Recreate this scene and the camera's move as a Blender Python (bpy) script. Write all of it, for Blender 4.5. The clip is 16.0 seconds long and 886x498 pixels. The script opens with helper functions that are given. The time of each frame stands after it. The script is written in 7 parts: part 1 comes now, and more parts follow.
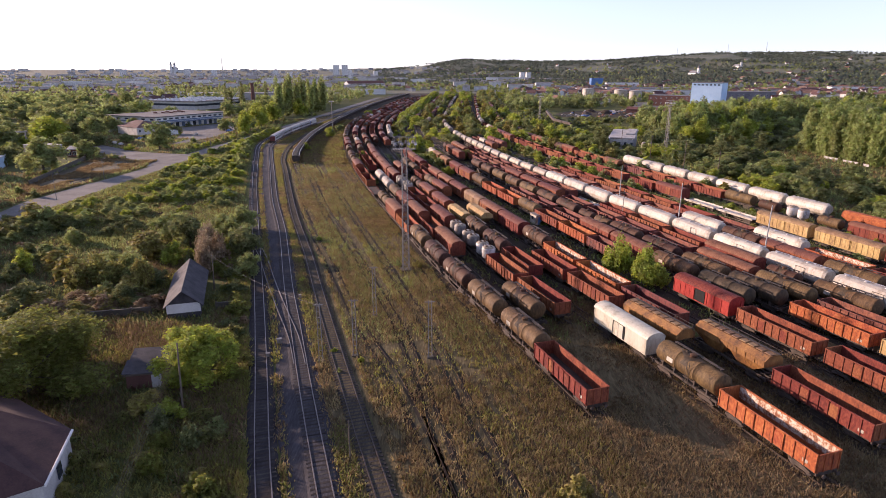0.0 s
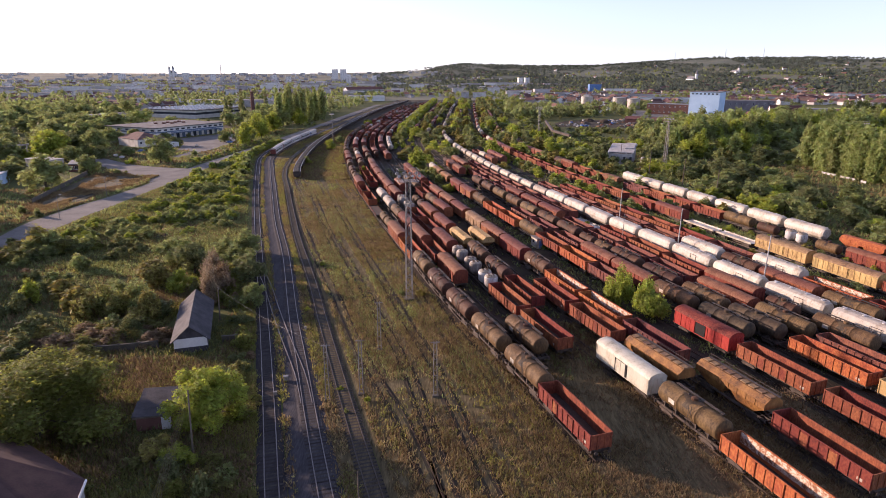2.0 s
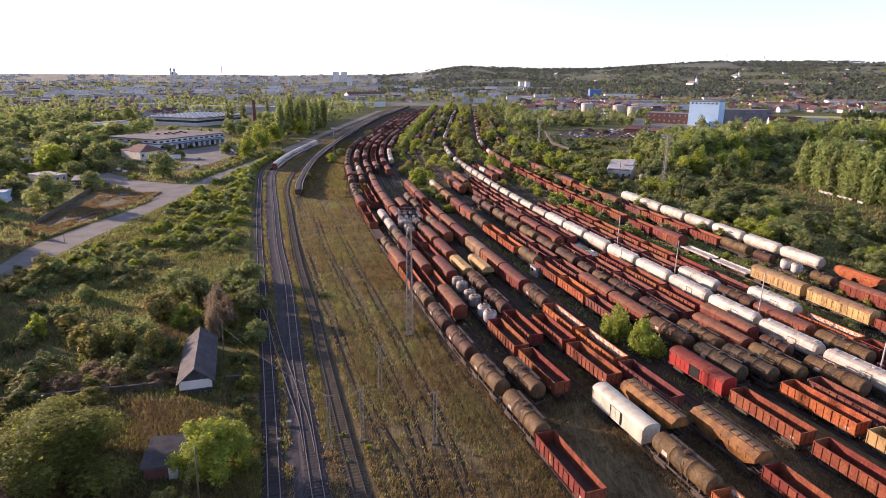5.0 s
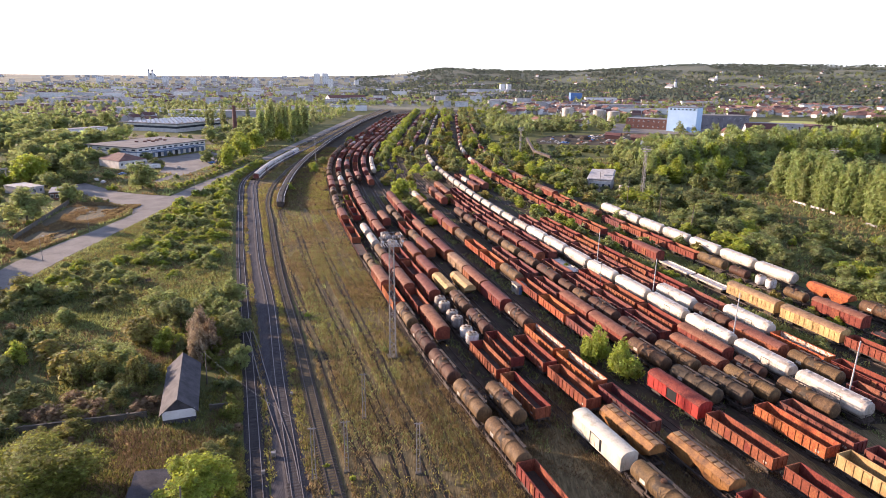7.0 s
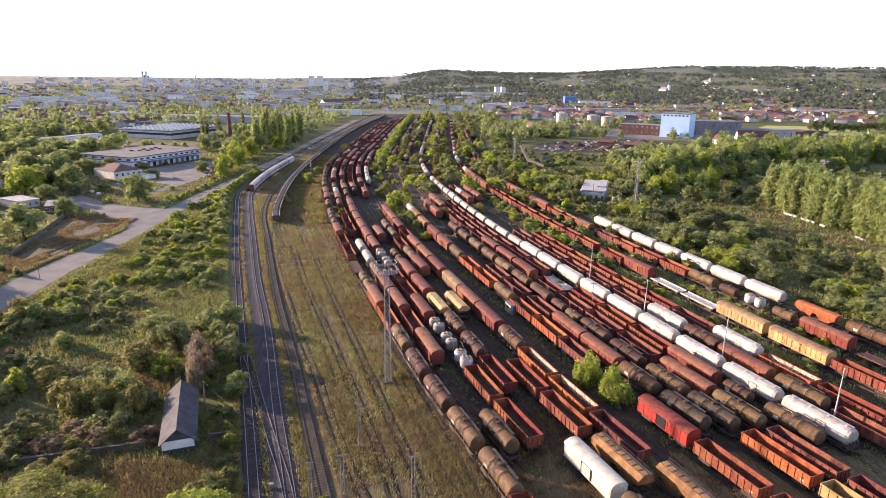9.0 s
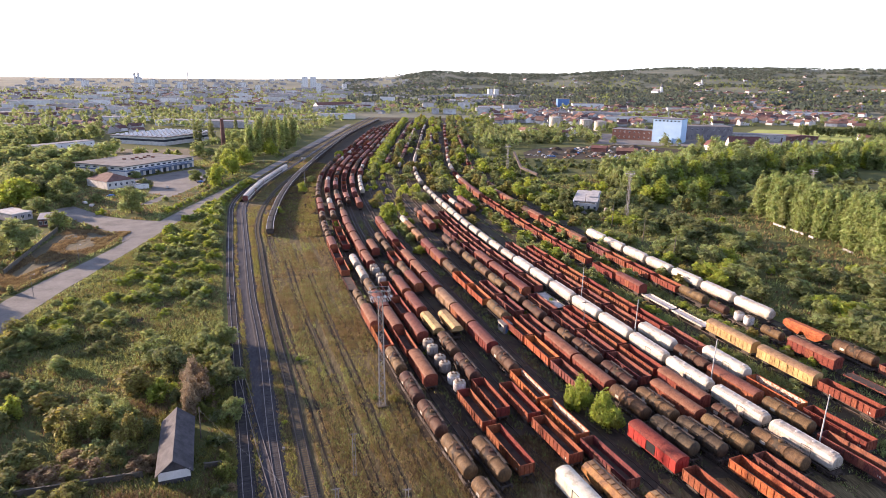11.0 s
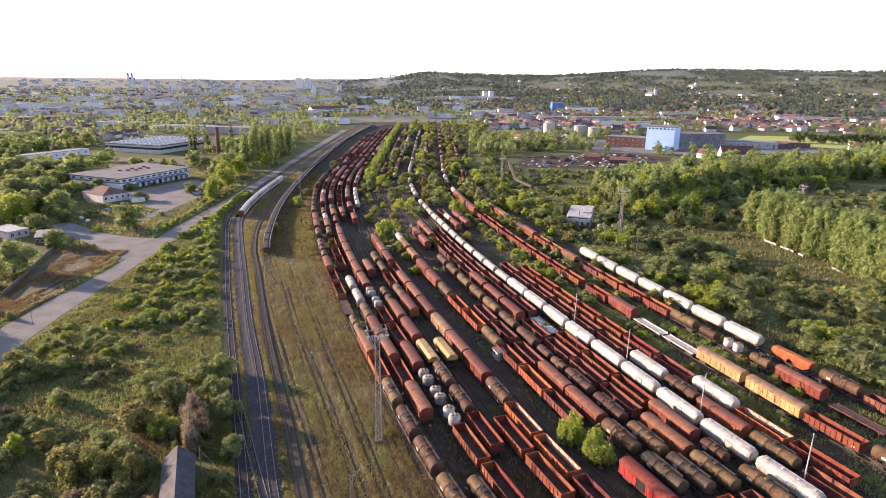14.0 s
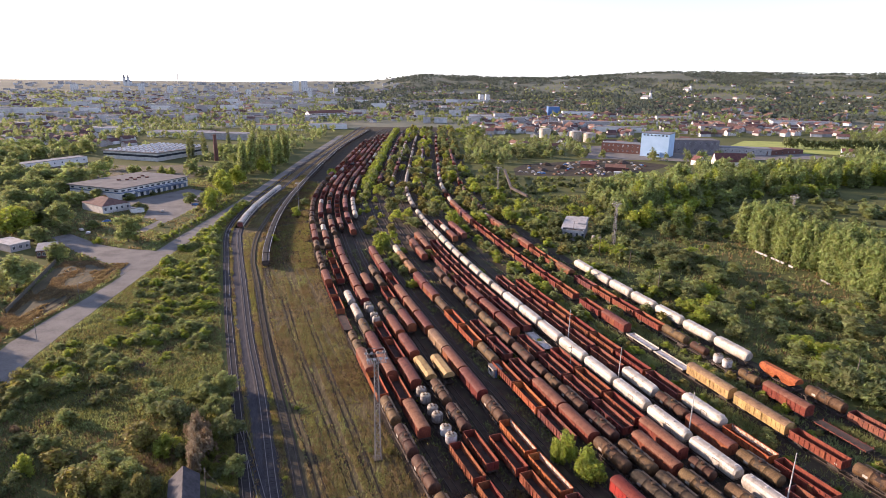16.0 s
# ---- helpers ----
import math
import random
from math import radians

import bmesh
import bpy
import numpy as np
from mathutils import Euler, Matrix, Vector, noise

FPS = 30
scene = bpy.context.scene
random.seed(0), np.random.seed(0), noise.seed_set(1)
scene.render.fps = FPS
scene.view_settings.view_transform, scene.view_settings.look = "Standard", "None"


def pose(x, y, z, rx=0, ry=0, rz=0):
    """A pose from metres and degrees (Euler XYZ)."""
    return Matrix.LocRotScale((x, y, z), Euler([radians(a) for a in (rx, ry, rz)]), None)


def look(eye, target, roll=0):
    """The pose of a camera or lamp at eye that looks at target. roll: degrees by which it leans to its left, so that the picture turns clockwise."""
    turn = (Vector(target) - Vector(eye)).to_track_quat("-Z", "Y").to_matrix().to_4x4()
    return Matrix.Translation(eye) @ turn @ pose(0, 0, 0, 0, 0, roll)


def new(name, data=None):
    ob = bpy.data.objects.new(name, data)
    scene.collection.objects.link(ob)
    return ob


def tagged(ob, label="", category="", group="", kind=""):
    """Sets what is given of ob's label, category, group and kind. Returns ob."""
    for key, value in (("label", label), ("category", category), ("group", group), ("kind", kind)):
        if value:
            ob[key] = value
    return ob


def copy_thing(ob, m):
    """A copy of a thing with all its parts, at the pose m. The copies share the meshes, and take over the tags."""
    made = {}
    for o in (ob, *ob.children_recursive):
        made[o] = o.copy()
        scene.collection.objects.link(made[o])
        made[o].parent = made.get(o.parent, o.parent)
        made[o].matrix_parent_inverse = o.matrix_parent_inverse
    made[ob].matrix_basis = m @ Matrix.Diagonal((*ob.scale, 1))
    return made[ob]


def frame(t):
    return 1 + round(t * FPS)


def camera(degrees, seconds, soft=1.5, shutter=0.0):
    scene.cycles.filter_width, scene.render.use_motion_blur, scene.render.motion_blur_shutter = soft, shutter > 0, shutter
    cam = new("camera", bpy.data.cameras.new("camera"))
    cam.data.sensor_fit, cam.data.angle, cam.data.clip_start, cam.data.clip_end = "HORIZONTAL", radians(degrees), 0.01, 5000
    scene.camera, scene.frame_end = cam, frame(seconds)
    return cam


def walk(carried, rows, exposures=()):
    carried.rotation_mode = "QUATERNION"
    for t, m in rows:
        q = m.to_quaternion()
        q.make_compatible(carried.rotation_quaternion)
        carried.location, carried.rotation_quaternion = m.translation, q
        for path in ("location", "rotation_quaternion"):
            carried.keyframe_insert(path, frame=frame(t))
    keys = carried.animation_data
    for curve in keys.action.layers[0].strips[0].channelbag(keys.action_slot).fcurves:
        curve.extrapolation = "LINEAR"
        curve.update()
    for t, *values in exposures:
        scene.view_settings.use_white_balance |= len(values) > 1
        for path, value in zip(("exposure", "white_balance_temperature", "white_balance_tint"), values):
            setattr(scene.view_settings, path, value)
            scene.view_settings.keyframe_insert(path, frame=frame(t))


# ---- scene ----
cam = camera(72.0, 16.0, soft=0.7)
PATH = [
    (0, (0.274, 0.487, 37.813), (0.28, 2.406, 37.249), 0.1),
    (0.5, (0.053, 1.356, 39.232), (0.062, 3.276, 38.671), 0.2),
    (1, (-0.262, 1.307, 40.596), (-0.255, 3.228, 40.038), 0.1),
    (1.5, (-0.58, 0.892, 41.824), (-0.57, 2.813, 41.269), 0.2),
    (2, (-0.691, 0.693, 43.096), (-0.679, 2.615, 42.542), 0.2),
    (2.5, (-0.711, 0.659, 44.321), (-0.696, 2.581, 43.768), 0.2),
    (3, (-0.619, 0.74, 45.618), (-0.604, 2.662, 45.064), 0.3),
    (3.5, (-0.538, 0.884, 46.778), (-0.524, 2.806, 46.224), 0.3),
    (4, (-0.615, 0.775, 48.037), (-0.605, 2.697, 47.485), 0.4),
    (6.5, (-0.734, 0.383, 54.089), (-0.699, 2.306, 53.54), 0.6),
    (7, (-0.706, 0.456, 55.264), (-0.637, 2.379, 54.717), 0.6),
    (7.5, (-0.738, 0.284, 56.625), (-0.663, 2.207, 56.08), 0.6),
    (8, (-0.778, 0.117, 58.052), (-0.699, 2.04, 57.508), 0.6),
    (8.5, (-0.695, -0.013, 59.384), (-0.613, 1.909, 58.84), 0.6),
    (9, (-0.611, -0.151, 60.854), (-0.526, 1.772, 60.31), 0.6),
    (11.5, (-0.49, -0.241, 67.766), (-0.382, 1.681, 67.223), 0.6),
    (12, (-0.479, -0.272, 69.149), (-0.37, 1.65, 68.606), 0.6),
    (12.5, (-0.458, -0.457, 70.536), (-0.347, 1.464, 69.992), 0.6),
    (13, (-0.575, -0.512, 72.079), (-0.46, 1.409, 71.534), 0.6),
    (13.5, (-0.789, -0.636, 73.415), (-0.669, 1.285, 72.872), 0.7),
    (14, (-0.723, -0.576, 74.916), (-0.601, 1.344, 74.372), 0.7),
    (14.5, (-0.823, -0.909, 76.406), (-0.698, 1.012, 75.864), 0.7),
    (15, (-0.929, -1.528, 77.963), (-0.802, 0.393, 77.422), 0.7),
    (15.5, (-0.894, -2.316, 79.489), (-0.764, -0.395, 78.949), 0.7),
    (16, (-0.967, -3.287, 80.967), (-0.834, -1.366, 80.427), 0.7),
]
EXPOSURES = [(0, 0.75, 6080, 32), (4.2, 0.77, 6080, 31), (6.3, 1.34, 6060, 27), (9.2, 1.40, 6060, 26), (14.9, 1.40, 6060, 26), (15.4, 1.18, 6060, 26), (16, 1.12, 6060, 26)]
walk(cam, [(t, look(eye, target, roll)) for t, eye, target, roll in PATH], EXPOSURES)

# ---- light ----
SUN = Vector((-0.885, 0.42, 0.235)).normalized()          # towards the sun, low over the town
world = bpy.data.worlds.new("world")
scene.world = world
world.use_nodes = True
wt = world.node_tree
sky = wt.nodes.new("ShaderNodeTexSky")
sky.sky_type = "NISHITA"
sky.sun_disc = False
sky.sun_elevation = math.asin(SUN.z)
sky.sun_rotation = math.atan2(SUN.x, SUN.y)
sky.air_density, sky.dust_density, sky.ozone_density = 0.8, 0.2, 3.0
haze = wt.nodes.new("ShaderNodeHueSaturation")          # a milky sky
haze.inputs["Saturation"].default_value = 0.6
wt.links.new(sky.outputs[0], haze.inputs["Color"])
wt.links.new(haze.outputs[0], wt.nodes["Background"].inputs[0])
wt.nodes["Background"].inputs[1].default_value = 0.15
sun = new("sun", bpy.data.lights.new("sun", "SUN"))
sun.data.energy, sun.data.angle, sun.data.color = 5.0, radians(0.6), (1.0, 0.77, 0.51)
sun.matrix_world = SUN.to_track_quat("Z", "Y").to_matrix().to_4x4()

# ---- materials ----
def mat(name, *cols, scale=1.0, rough=0.8, metal=0.0, bump=0.25, fine=18.0, jitter=0.0, island=0.0, detail=6.0, spread=0.5, trans=0.0, along=None, streak=False, holes=0.0, grit=0.35, gloss=0.5):
    """Colours mixed by two scales of noise, at sizes in metres, with bump; jitter: a change from object to object."""
    m = bpy.data.materials.new(name)
    m.use_nodes = True
    nt = m.node_tree
    N, L = nt.nodes.new, nt.links.new
    bs = nt.nodes["Principled BSDF"]
    tc = N("ShaderNodeNewGeometry")
    big, small = N("ShaderNodeTexNoise"), N("ShaderNodeTexNoise")
    for n, s in ((big, scale), (small, scale * fine)):
        n.inputs["Scale"].default_value = s
        n.inputs["Detail"].default_value = detail
        n.inputs["Roughness"].default_value = 0.62
        if along or streak:
            mp = N("ShaderNodeMapping")
            mp.inputs["Rotation"].default_value = (0, 0, radians(-(along or 0)))
            mp.inputs["Scale"].default_value = (1.0, 1.0, 0.5) if streak else (1.0, 0.16, 1.0)
            L(tc.outputs["Position"], mp.inputs["Vector"])
            L(mp.outputs[0], n.inputs["Vector"])
        else:
            L(tc.outputs["Position"], n.inputs["Vector"])
    mixf = N("ShaderNodeMath")
    mixf.operation = "MULTIPLY_ADD"
    mixf.inputs[1].default_value = grit
    L(small.outputs[0], mixf.inputs[0])
    sc = N("ShaderNodeMath")
    sc.operation = "MULTIPLY"
    sc.inputs[1].default_value = 1.0 - grit
    L(big.outputs[0], sc.inputs[0])
    L(sc.outputs[0], mixf.inputs[2])
    ramp = N("ShaderNodeValToRGB")
    L(mixf.outputs[0], ramp.inputs[0])
    el = ramp.color_ramp.elements
    n = len(cols)
    lo, hi = 0.5 - 0.28 * spread, 0.5 + 0.28 * spread
    while len(el) < n:
        el.new(0.5)
    for i, c in enumerate(cols):
        el[i].position = lo + (hi - lo) * i / max(1, n - 1)
        el[i].color = (*c, 1)
    out = ramp.outputs[0]
    if jitter or island:
        info = N("ShaderNodeObjectInfo") if jitter else tc
        hsv = N("ShaderNodeHueSaturation")
        L(out, hsv.inputs["Color"])
        for key, amount, mid in (("Value", 1.5, 1.0), ("Hue", 0.10, 0.5)):
            mr = N("ShaderNodeMapRange")
            a = (jitter or island) * amount
            mr.inputs["To Min"].default_value, mr.inputs["To Max"].default_value = mid - a / 2, mid + a / 2
            L(info.outputs["Random" if jitter else "Random Per Island"], mr.inputs["Value"])
            L(mr.outputs[0], hsv.inputs[key])
        out = hsv.outputs[0]
    L(out, bs.inputs["Base Color"])
    bs.inputs["Roughness"].default_value = rough
    bs.inputs["Metallic"].default_value = metal
    bs.inputs["Specular IOR Level"].default_value = gloss
    if bump:
        bp = N("ShaderNodeBump")
        bp.inputs["Strength"].default_value = bump
        bp.inputs["Distance"].default_value = 0.05
        L(small.outputs[0], bp.inputs["Height"])
        L(bp.outputs[0], bs.inputs["Normal"])
    if trans:
        tr = N("ShaderNodeBsdfTranslucent")
        glow = N("ShaderNodeHueSaturation")            # light through a leaf is brighter and yellower
        glow.inputs["Value"].default_value, glow.inputs["Hue"].default_value = 1.5, 0.492
        L(out, glow.inputs["Color"])
        L(glow.outputs[0], tr.inputs["Color"])
        mx = N("ShaderNodeMixShader")
        mx.inputs[0].default_value = trans
        L(bs.outputs[0], mx.inputs[1])
        L(tr.outputs[0], mx.inputs[2])
        last = mx.outputs[0]
        if holes:
            cut, lace, gap, hm = N("ShaderNodeTexNoise"), N("ShaderNodeMath"), N("ShaderNodeBsdfTransparent"), N("ShaderNodeMixShader")
            cut.inputs["Scale"].default_value, cut.inputs["Detail"].default_value = 3.4, 2.0
            L(tc.outputs["Position"], cut.inputs["Vector"])
            lace.operation, lace.inputs[1].default_value = "GREATER_THAN", holes
            L(cut.outputs[0], lace.inputs[0])
            L(lace.outputs[0], hm.inputs[0])
            L(gap.outputs[0], hm.inputs[1])
            L(last, hm.inputs[2])
            last = hm.outputs[0]
        L(last, nt.nodes["Material Output"].inputs[0])
    return m


M = {
    "meadow": mat("meadow", (0.040, 0.052, 0.021), (0.090, 0.100, 0.037), (0.118, 0.122, 0.043), (0.172, 0.136, 0.062), gloss=0.1, scale=0.07, fine=17, rough=1.0, bump=0.8, detail=9, spread=0.8, grit=0.5),
    "field": mat("dry_grass", (0.050, 0.042, 0.022), (0.130, 0.102, 0.052), (0.215, 0.172, 0.092), gloss=0.1, scale=0.8, fine=5, grit=0.5, along=16, rough=1.0, bump=0.8, detail=9, spread=0.5),
    "soil": mat("yard_soil", (0.030, 0.025, 0.019), (0.060, 0.049, 0.035), (0.075, 0.074, 0.036), gloss=0.15, scale=0.13, fine=12, rough=1.0, bump=0.6, detail=8),
    "ballast": mat("ballast", (0.024, 0.022, 0.023), (0.044, 0.04, 0.041), (0.068, 0.061, 0.058), gloss=0.15, scale=0.5, along=16, fine=10, rough=0.95, bump=0.8),
    "ballast_main": mat("main_line_ballast", (0.030, 0.028, 0.031), (0.060, 0.056, 0.060), (0.100, 0.093, 0.093), gloss=0.15, scale=0.7, along=16, fine=8, grit=0.55, rough=0.95, bump=0.9, detail=9, spread=0.7),
    "cinder": mat("sunken_cinder", (0.040, 0.034, 0.024), (0.088, 0.072, 0.046), (0.140, 0.115, 0.066), gloss=0.1, scale=0.9, along=16, fine=7, grit=0.5, rough=1.0, bump=0.8, detail=8),
    "ballast_brown": mat("rusty_ballast", (0.032, 0.025, 0.019), (0.060, 0.046, 0.034), (0.092, 0.072, 0.050), gloss=0.15, scale=0.4, fine=10, rough=0.95, bump=0.8),
    "rail": mat("rail_steel", (0.05, 0.036, 0.027), (0.10, 0.075, 0.06), scale=2, rough=0.5, metal=0.5, bump=0.1),
    "rail_old": mat("rusted_rail", (0.026, 0.018, 0.013), (0.055, 0.037, 0.026), scale=2, rough=0.9, bump=0.1, gloss=0.2),
    "rail_bright": mat("polished_rail", (0.12, 0.102, 0.092), (0.25, 0.22, 0.20), scale=2, rough=0.42, metal=0.4, bump=0.05),
    "dark_tile": mat("dark_red_tiles", (0.035, 0.017, 0.015), (0.065, 0.03, 0.026), (0.085, 0.045, 0.035), scale=0.5, fine=12, rough=0.9),
    "sleeper": mat("sleeper_wood", (0.032, 0.028, 0.026), (0.066, 0.057, 0.050), gloss=0.15, scale=1.2, rough=0.9, jitter=0.0, island=0.5),
    "red": mat("rust_red_paint", (0.085, 0.026, 0.016), (0.19, 0.048, 0.024), (0.28, 0.092, 0.042), scale=0.8, fine=6, rough=0.8, bump=0.3, jitter=0.32, detail=9, spread=0.5, streak=True, grit=0.6, gloss=0.3),
    "crimson": mat("crimson_paint", (0.17, 0.018, 0.014), (0.29, 0.026, 0.018), (0.36, 0.05, 0.03), scale=0.6, fine=7, rough=0.75, bump=0.2, detail=9, grit=0.5, gloss=0.3, streak=True),
    "orange": mat("orange_rust", (0.15, 0.038, 0.012), (0.32, 0.077, 0.018), (0.42, 0.15, 0.042), scale=0.9, fine=5, rough=0.85, bump=0.35, jitter=0.2, detail=9, spread=0.42, streak=True, grit=0.6),
    "flaked": mat("flaking_paint", (0.17, 0.062, 0.026), (0.32, 0.145, 0.07), (0.50, 0.41, 0.31), (0.60, 0.54, 0.46), scale=1.9, fine=4, rough=0.85, detail=9, spread=0.34),
    "maroon": mat("dark_red_paint", (0.055, 0.016, 0.012), (0.15, 0.035, 0.022), (0.2, 0.06, 0.035), scale=0.7, fine=6, rough=0.75, jitter=0.3, detail=8, streak=True, spread=0.35, grit=0.5),
    "old_roof": mat("weathered_red_roof", (0.07, 0.028, 0.019), (0.16, 0.060, 0.037), (0.215, 0.100, 0.064), scale=0.8, fine=7, rough=0.8, bump=0.25, jitter=0.3, detail=9, streak=True, grit=0.55, gloss=0.3),
    "cream": mat("rusty_cream_paint", (0.14, 0.10, 0.065), (0.33, 0.28, 0.21), (0.46, 0.41, 0.33), scale=0.6, fine=7, streak=True, spread=0.6, rough=0.55, bump=0.08, jitter=0.2, detail=8),
    "inside": mat("dirty_floor", (0.02, 0.015, 0.012), (0.06, 0.04, 0.03), (0.10, 0.055, 0.035), scale=0.5, rough=0.95),
    "tank": mat("tank_grime", (0.020, 0.011, 0.007), (0.084, 0.043, 0.021), (0.150, 0.086, 0.042), scale=0.7, grit=0.5, gloss=0.25, fine=6, rough=0.72, bump=0.1, jitter=0.45, detail=8, streak=True, spread=0.6),
    "tank_dark": mat("oil_black", (0.014, 0.011, 0.009), (0.042, 0.028, 0.019), (0.085, 0.055, 0.033), scale=0.45, fine=6, rough=0.7, gloss=0.2, streak=True, bump=0.12, jitter=0.4, detail=8),
    "white": mat("dirty_white_paint", (0.19, 0.145, 0.095), (0.40, 0.36, 0.295), (0.50, 0.46, 0.39), scale=0.5, fine=7, streak=True, spread=0.6, rough=0.5, bump=0.08, jitter=0.16, detail=8),
    "ivory": mat("dirty_ivory_paint", (0.26, 0.22, 0.14), (0.48, 0.45, 0.355), (0.57, 0.54, 0.44), scale=0.5, fine=7, streak=True, spread=0.6, rough=0.55, bump=0.08, detail=8),
    "silo": mat("pale_grey_paint", (0.18, 0.15, 0.125), (0.42, 0.40, 0.38), (0.58, 0.57, 0.55), scale=0.9, fine=6, streak=True, rough=0.5, bump=0.1, jitter=0.2, detail=8),
    "silo_grime": mat("grimy_grey_paint", (0.085, 0.068, 0.055), (0.20, 0.175, 0.15), (0.36, 0.33, 0.30), scale=0.9, fine=6, streak=True, rough=0.6, bump=0.1, jitter=0.2, detail=8),
    "yellow": mat("ochre_paint", (0.18, 0.098, 0.033), (0.37, 0.24, 0.082), (0.47, 0.325, 0.13), scale=0.5, fine=8, streak=True, rough=0.7, bump=0.15, jitter=0.12),
    "hopper": mat("brown_hopper_paint", (0.06, 0.022, 0.008), (0.185, 0.072, 0.017), (0.29, 0.13, 0.036), scale=0.6, fine=7, streak=True, rough=0.7, bump=0.2, jitter=0.2, detail=8),
    "roofbrown": mat("brown_roof_paint", (0.10, 0.055, 0.03), (0.21, 0.12, 0.06), (0.28, 0.18, 0.09), scale=0.4, fine=8, rough=0.8, jitter=0.2),
    "frame": mat("underframe_grime", (0.025, 0.02, 0.017), (0.06, 0.045, 0.035), (0.10, 0.07, 0.05), scale=1.2, rough=0.85),
    "wheel": mat("wheel_steel", (0.04, 0.032, 0.028), (0.11, 0.085, 0.07), scale=2, rough=0.6, metal=0.4),
    "dark": mat("black_opening", (0.006, 0.006, 0.006), (0.015, 0.013, 0.012), scale=1, rough=0.95),
    "galv": mat("galvanised_steel", (0.13, 0.125, 0.12), (0.26, 0.25, 0.24), scale=1.5, rough=0.6, metal=0.3),
    "concrete": mat("concrete", (0.24, 0.23, 0.21), (0.40, 0.385, 0.36), (0.48, 0.46, 0.43), scale=0.5, fine=10, rough=0.9, bump=0.2),
    "wood": mat("pole_wood", (0.08, 0.06, 0.045), (0.17, 0.135, 0.1), scale=1, rough=0.9),
    "asphalt": mat("worn_asphalt", (0.10, 0.093, 0.085), (0.155, 0.145, 0.13), (0.20, 0.185, 0.165), scale=0.12, fine=14, rough=0.95, bump=0.15),
    "dirt": mat("dirt_track", (0.042, 0.042, 0.022), (0.085, 0.072, 0.036), (0.19, 0.136, 0.056), scale=0.2, along=-12, spread=0.6, fine=10, rough=1.0, bump=0.4),
    "bark": mat("bark", (0.05, 0.04, 0.03), (0.12, 0.095, 0.07), scale=1.5, rough=0.95),
    "leaf": mat("leaf_green", (0.118, 0.150, 0.050), (0.202, 0.235, 0.078), (0.277, 0.295, 0.097), scale=0.4, rough=0.75, bump=0, island=0.5, trans=0.5, holes=0.47),
    "leaf_bright": mat("leaf_bright", (0.149, 0.190, 0.025), (0.240, 0.285, 0.037), (0.310, 0.345, 0.045), scale=0.6, rough=0.7, bump=0, island=0.4, trans=0.5, holes=0.47),
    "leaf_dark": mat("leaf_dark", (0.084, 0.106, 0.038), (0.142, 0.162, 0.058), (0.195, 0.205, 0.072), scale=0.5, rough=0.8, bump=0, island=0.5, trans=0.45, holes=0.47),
    "leaf_pop": mat("leaf_poplar", (0.128, 0.172, 0.050), (0.215, 0.262, 0.077), (0.290, 0.330, 0.098), scale=0.3, rough=0.75, bump=0, island=0.45, trans=0.45, holes=0.47),
    "leaf_yellow": mat("leaf_yellowing", (0.126, 0.120, 0.026), (0.233, 0.200, 0.044), (0.291, 0.250, 0.055), scale=0.6, rough=0.75, bump=0, island=0.4, trans=0.3),
    "leaf_autumn": mat("leaf_autumn", (0.112, 0.122, 0.031), (0.190, 0.190, 0.047), (0.265, 0.240, 0.060), scale=0.5, rough=0.8, bump=0, island=0.5, trans=0.45, holes=0.47),
    "mown": mat("mown_grass", (0.2, 0.25, 0.04), (0.30, 0.34, 0.06), (0.36, 0.37, 0.08), scale=0.04, fine=12, rough=1.0, bump=0.3),
    "old_concrete": mat("mossy_concrete", (0.07, 0.06, 0.045), (0.12, 0.105, 0.08), scale=0.8, rough=0.95),
    "leaf_rust": mat("leaf_withered", (0.105, 0.073, 0.036), (0.195, 0.135, 0.070), (0.27, 0.19, 0.105), scale=0.6, rough=0.85, bump=0, island=0.4, trans=0.3, holes=0.47),
    "leaf_beige": mat("leaf_dry_beige", (0.150, 0.112, 0.066), (0.235, 0.182, 0.112), (0.31, 0.25, 0.16), scale=0.6, rough=0.85, bump=0, island=0.4, trans=0.35, holes=0.5),
    "hay": mat("brown_stalks", (0.11, 0.076, 0.036), (0.185, 0.132, 0.062), (0.27, 0.205, 0.102), scale=0.3, rough=0.9, bump=0, island=0.4, trans=0.35),
    "straw": mat("dry_stalks", (0.12, 0.088, 0.038), (0.21, 0.155, 0.07), (0.31, 0.235, 0.11), scale=0.3, rough=0.9, bump=0, island=0.5, trans=0.35),
    "town_wall": mat("town_plaster", (0.32, 0.30, 0.285), (0.47, 0.45, 0.43), (0.60, 0.58, 0.56), scale=0.2, rough=0.9, island=0.45),
    "town_tile": mat("town_roof_tiles", (0.085, 0.048, 0.04), (0.14, 0.075, 0.06), (0.18, 0.105, 0.085), scale=0.3, rough=0.9, island=0.5),
    "tile": mat("red_roof_tiles", (0.10, 0.05, 0.038), (0.175, 0.08, 0.058), (0.22, 0.11, 0.08), scale=0.4, rough=0.85, jitter=0.35),
    "grey_roof": mat("grey_roof_sheets", (0.11, 0.113, 0.12), (0.175, 0.178, 0.185), (0.22, 0.222, 0.225), scale=0.35, fine=12, rough=0.9, jitter=0.25),
    "slate": mat("weathered_slate", (0.028, 0.026, 0.029), (0.054, 0.050, 0.054), (0.088, 0.080, 0.082), scale=0.6, rough=0.9, island=0.35),
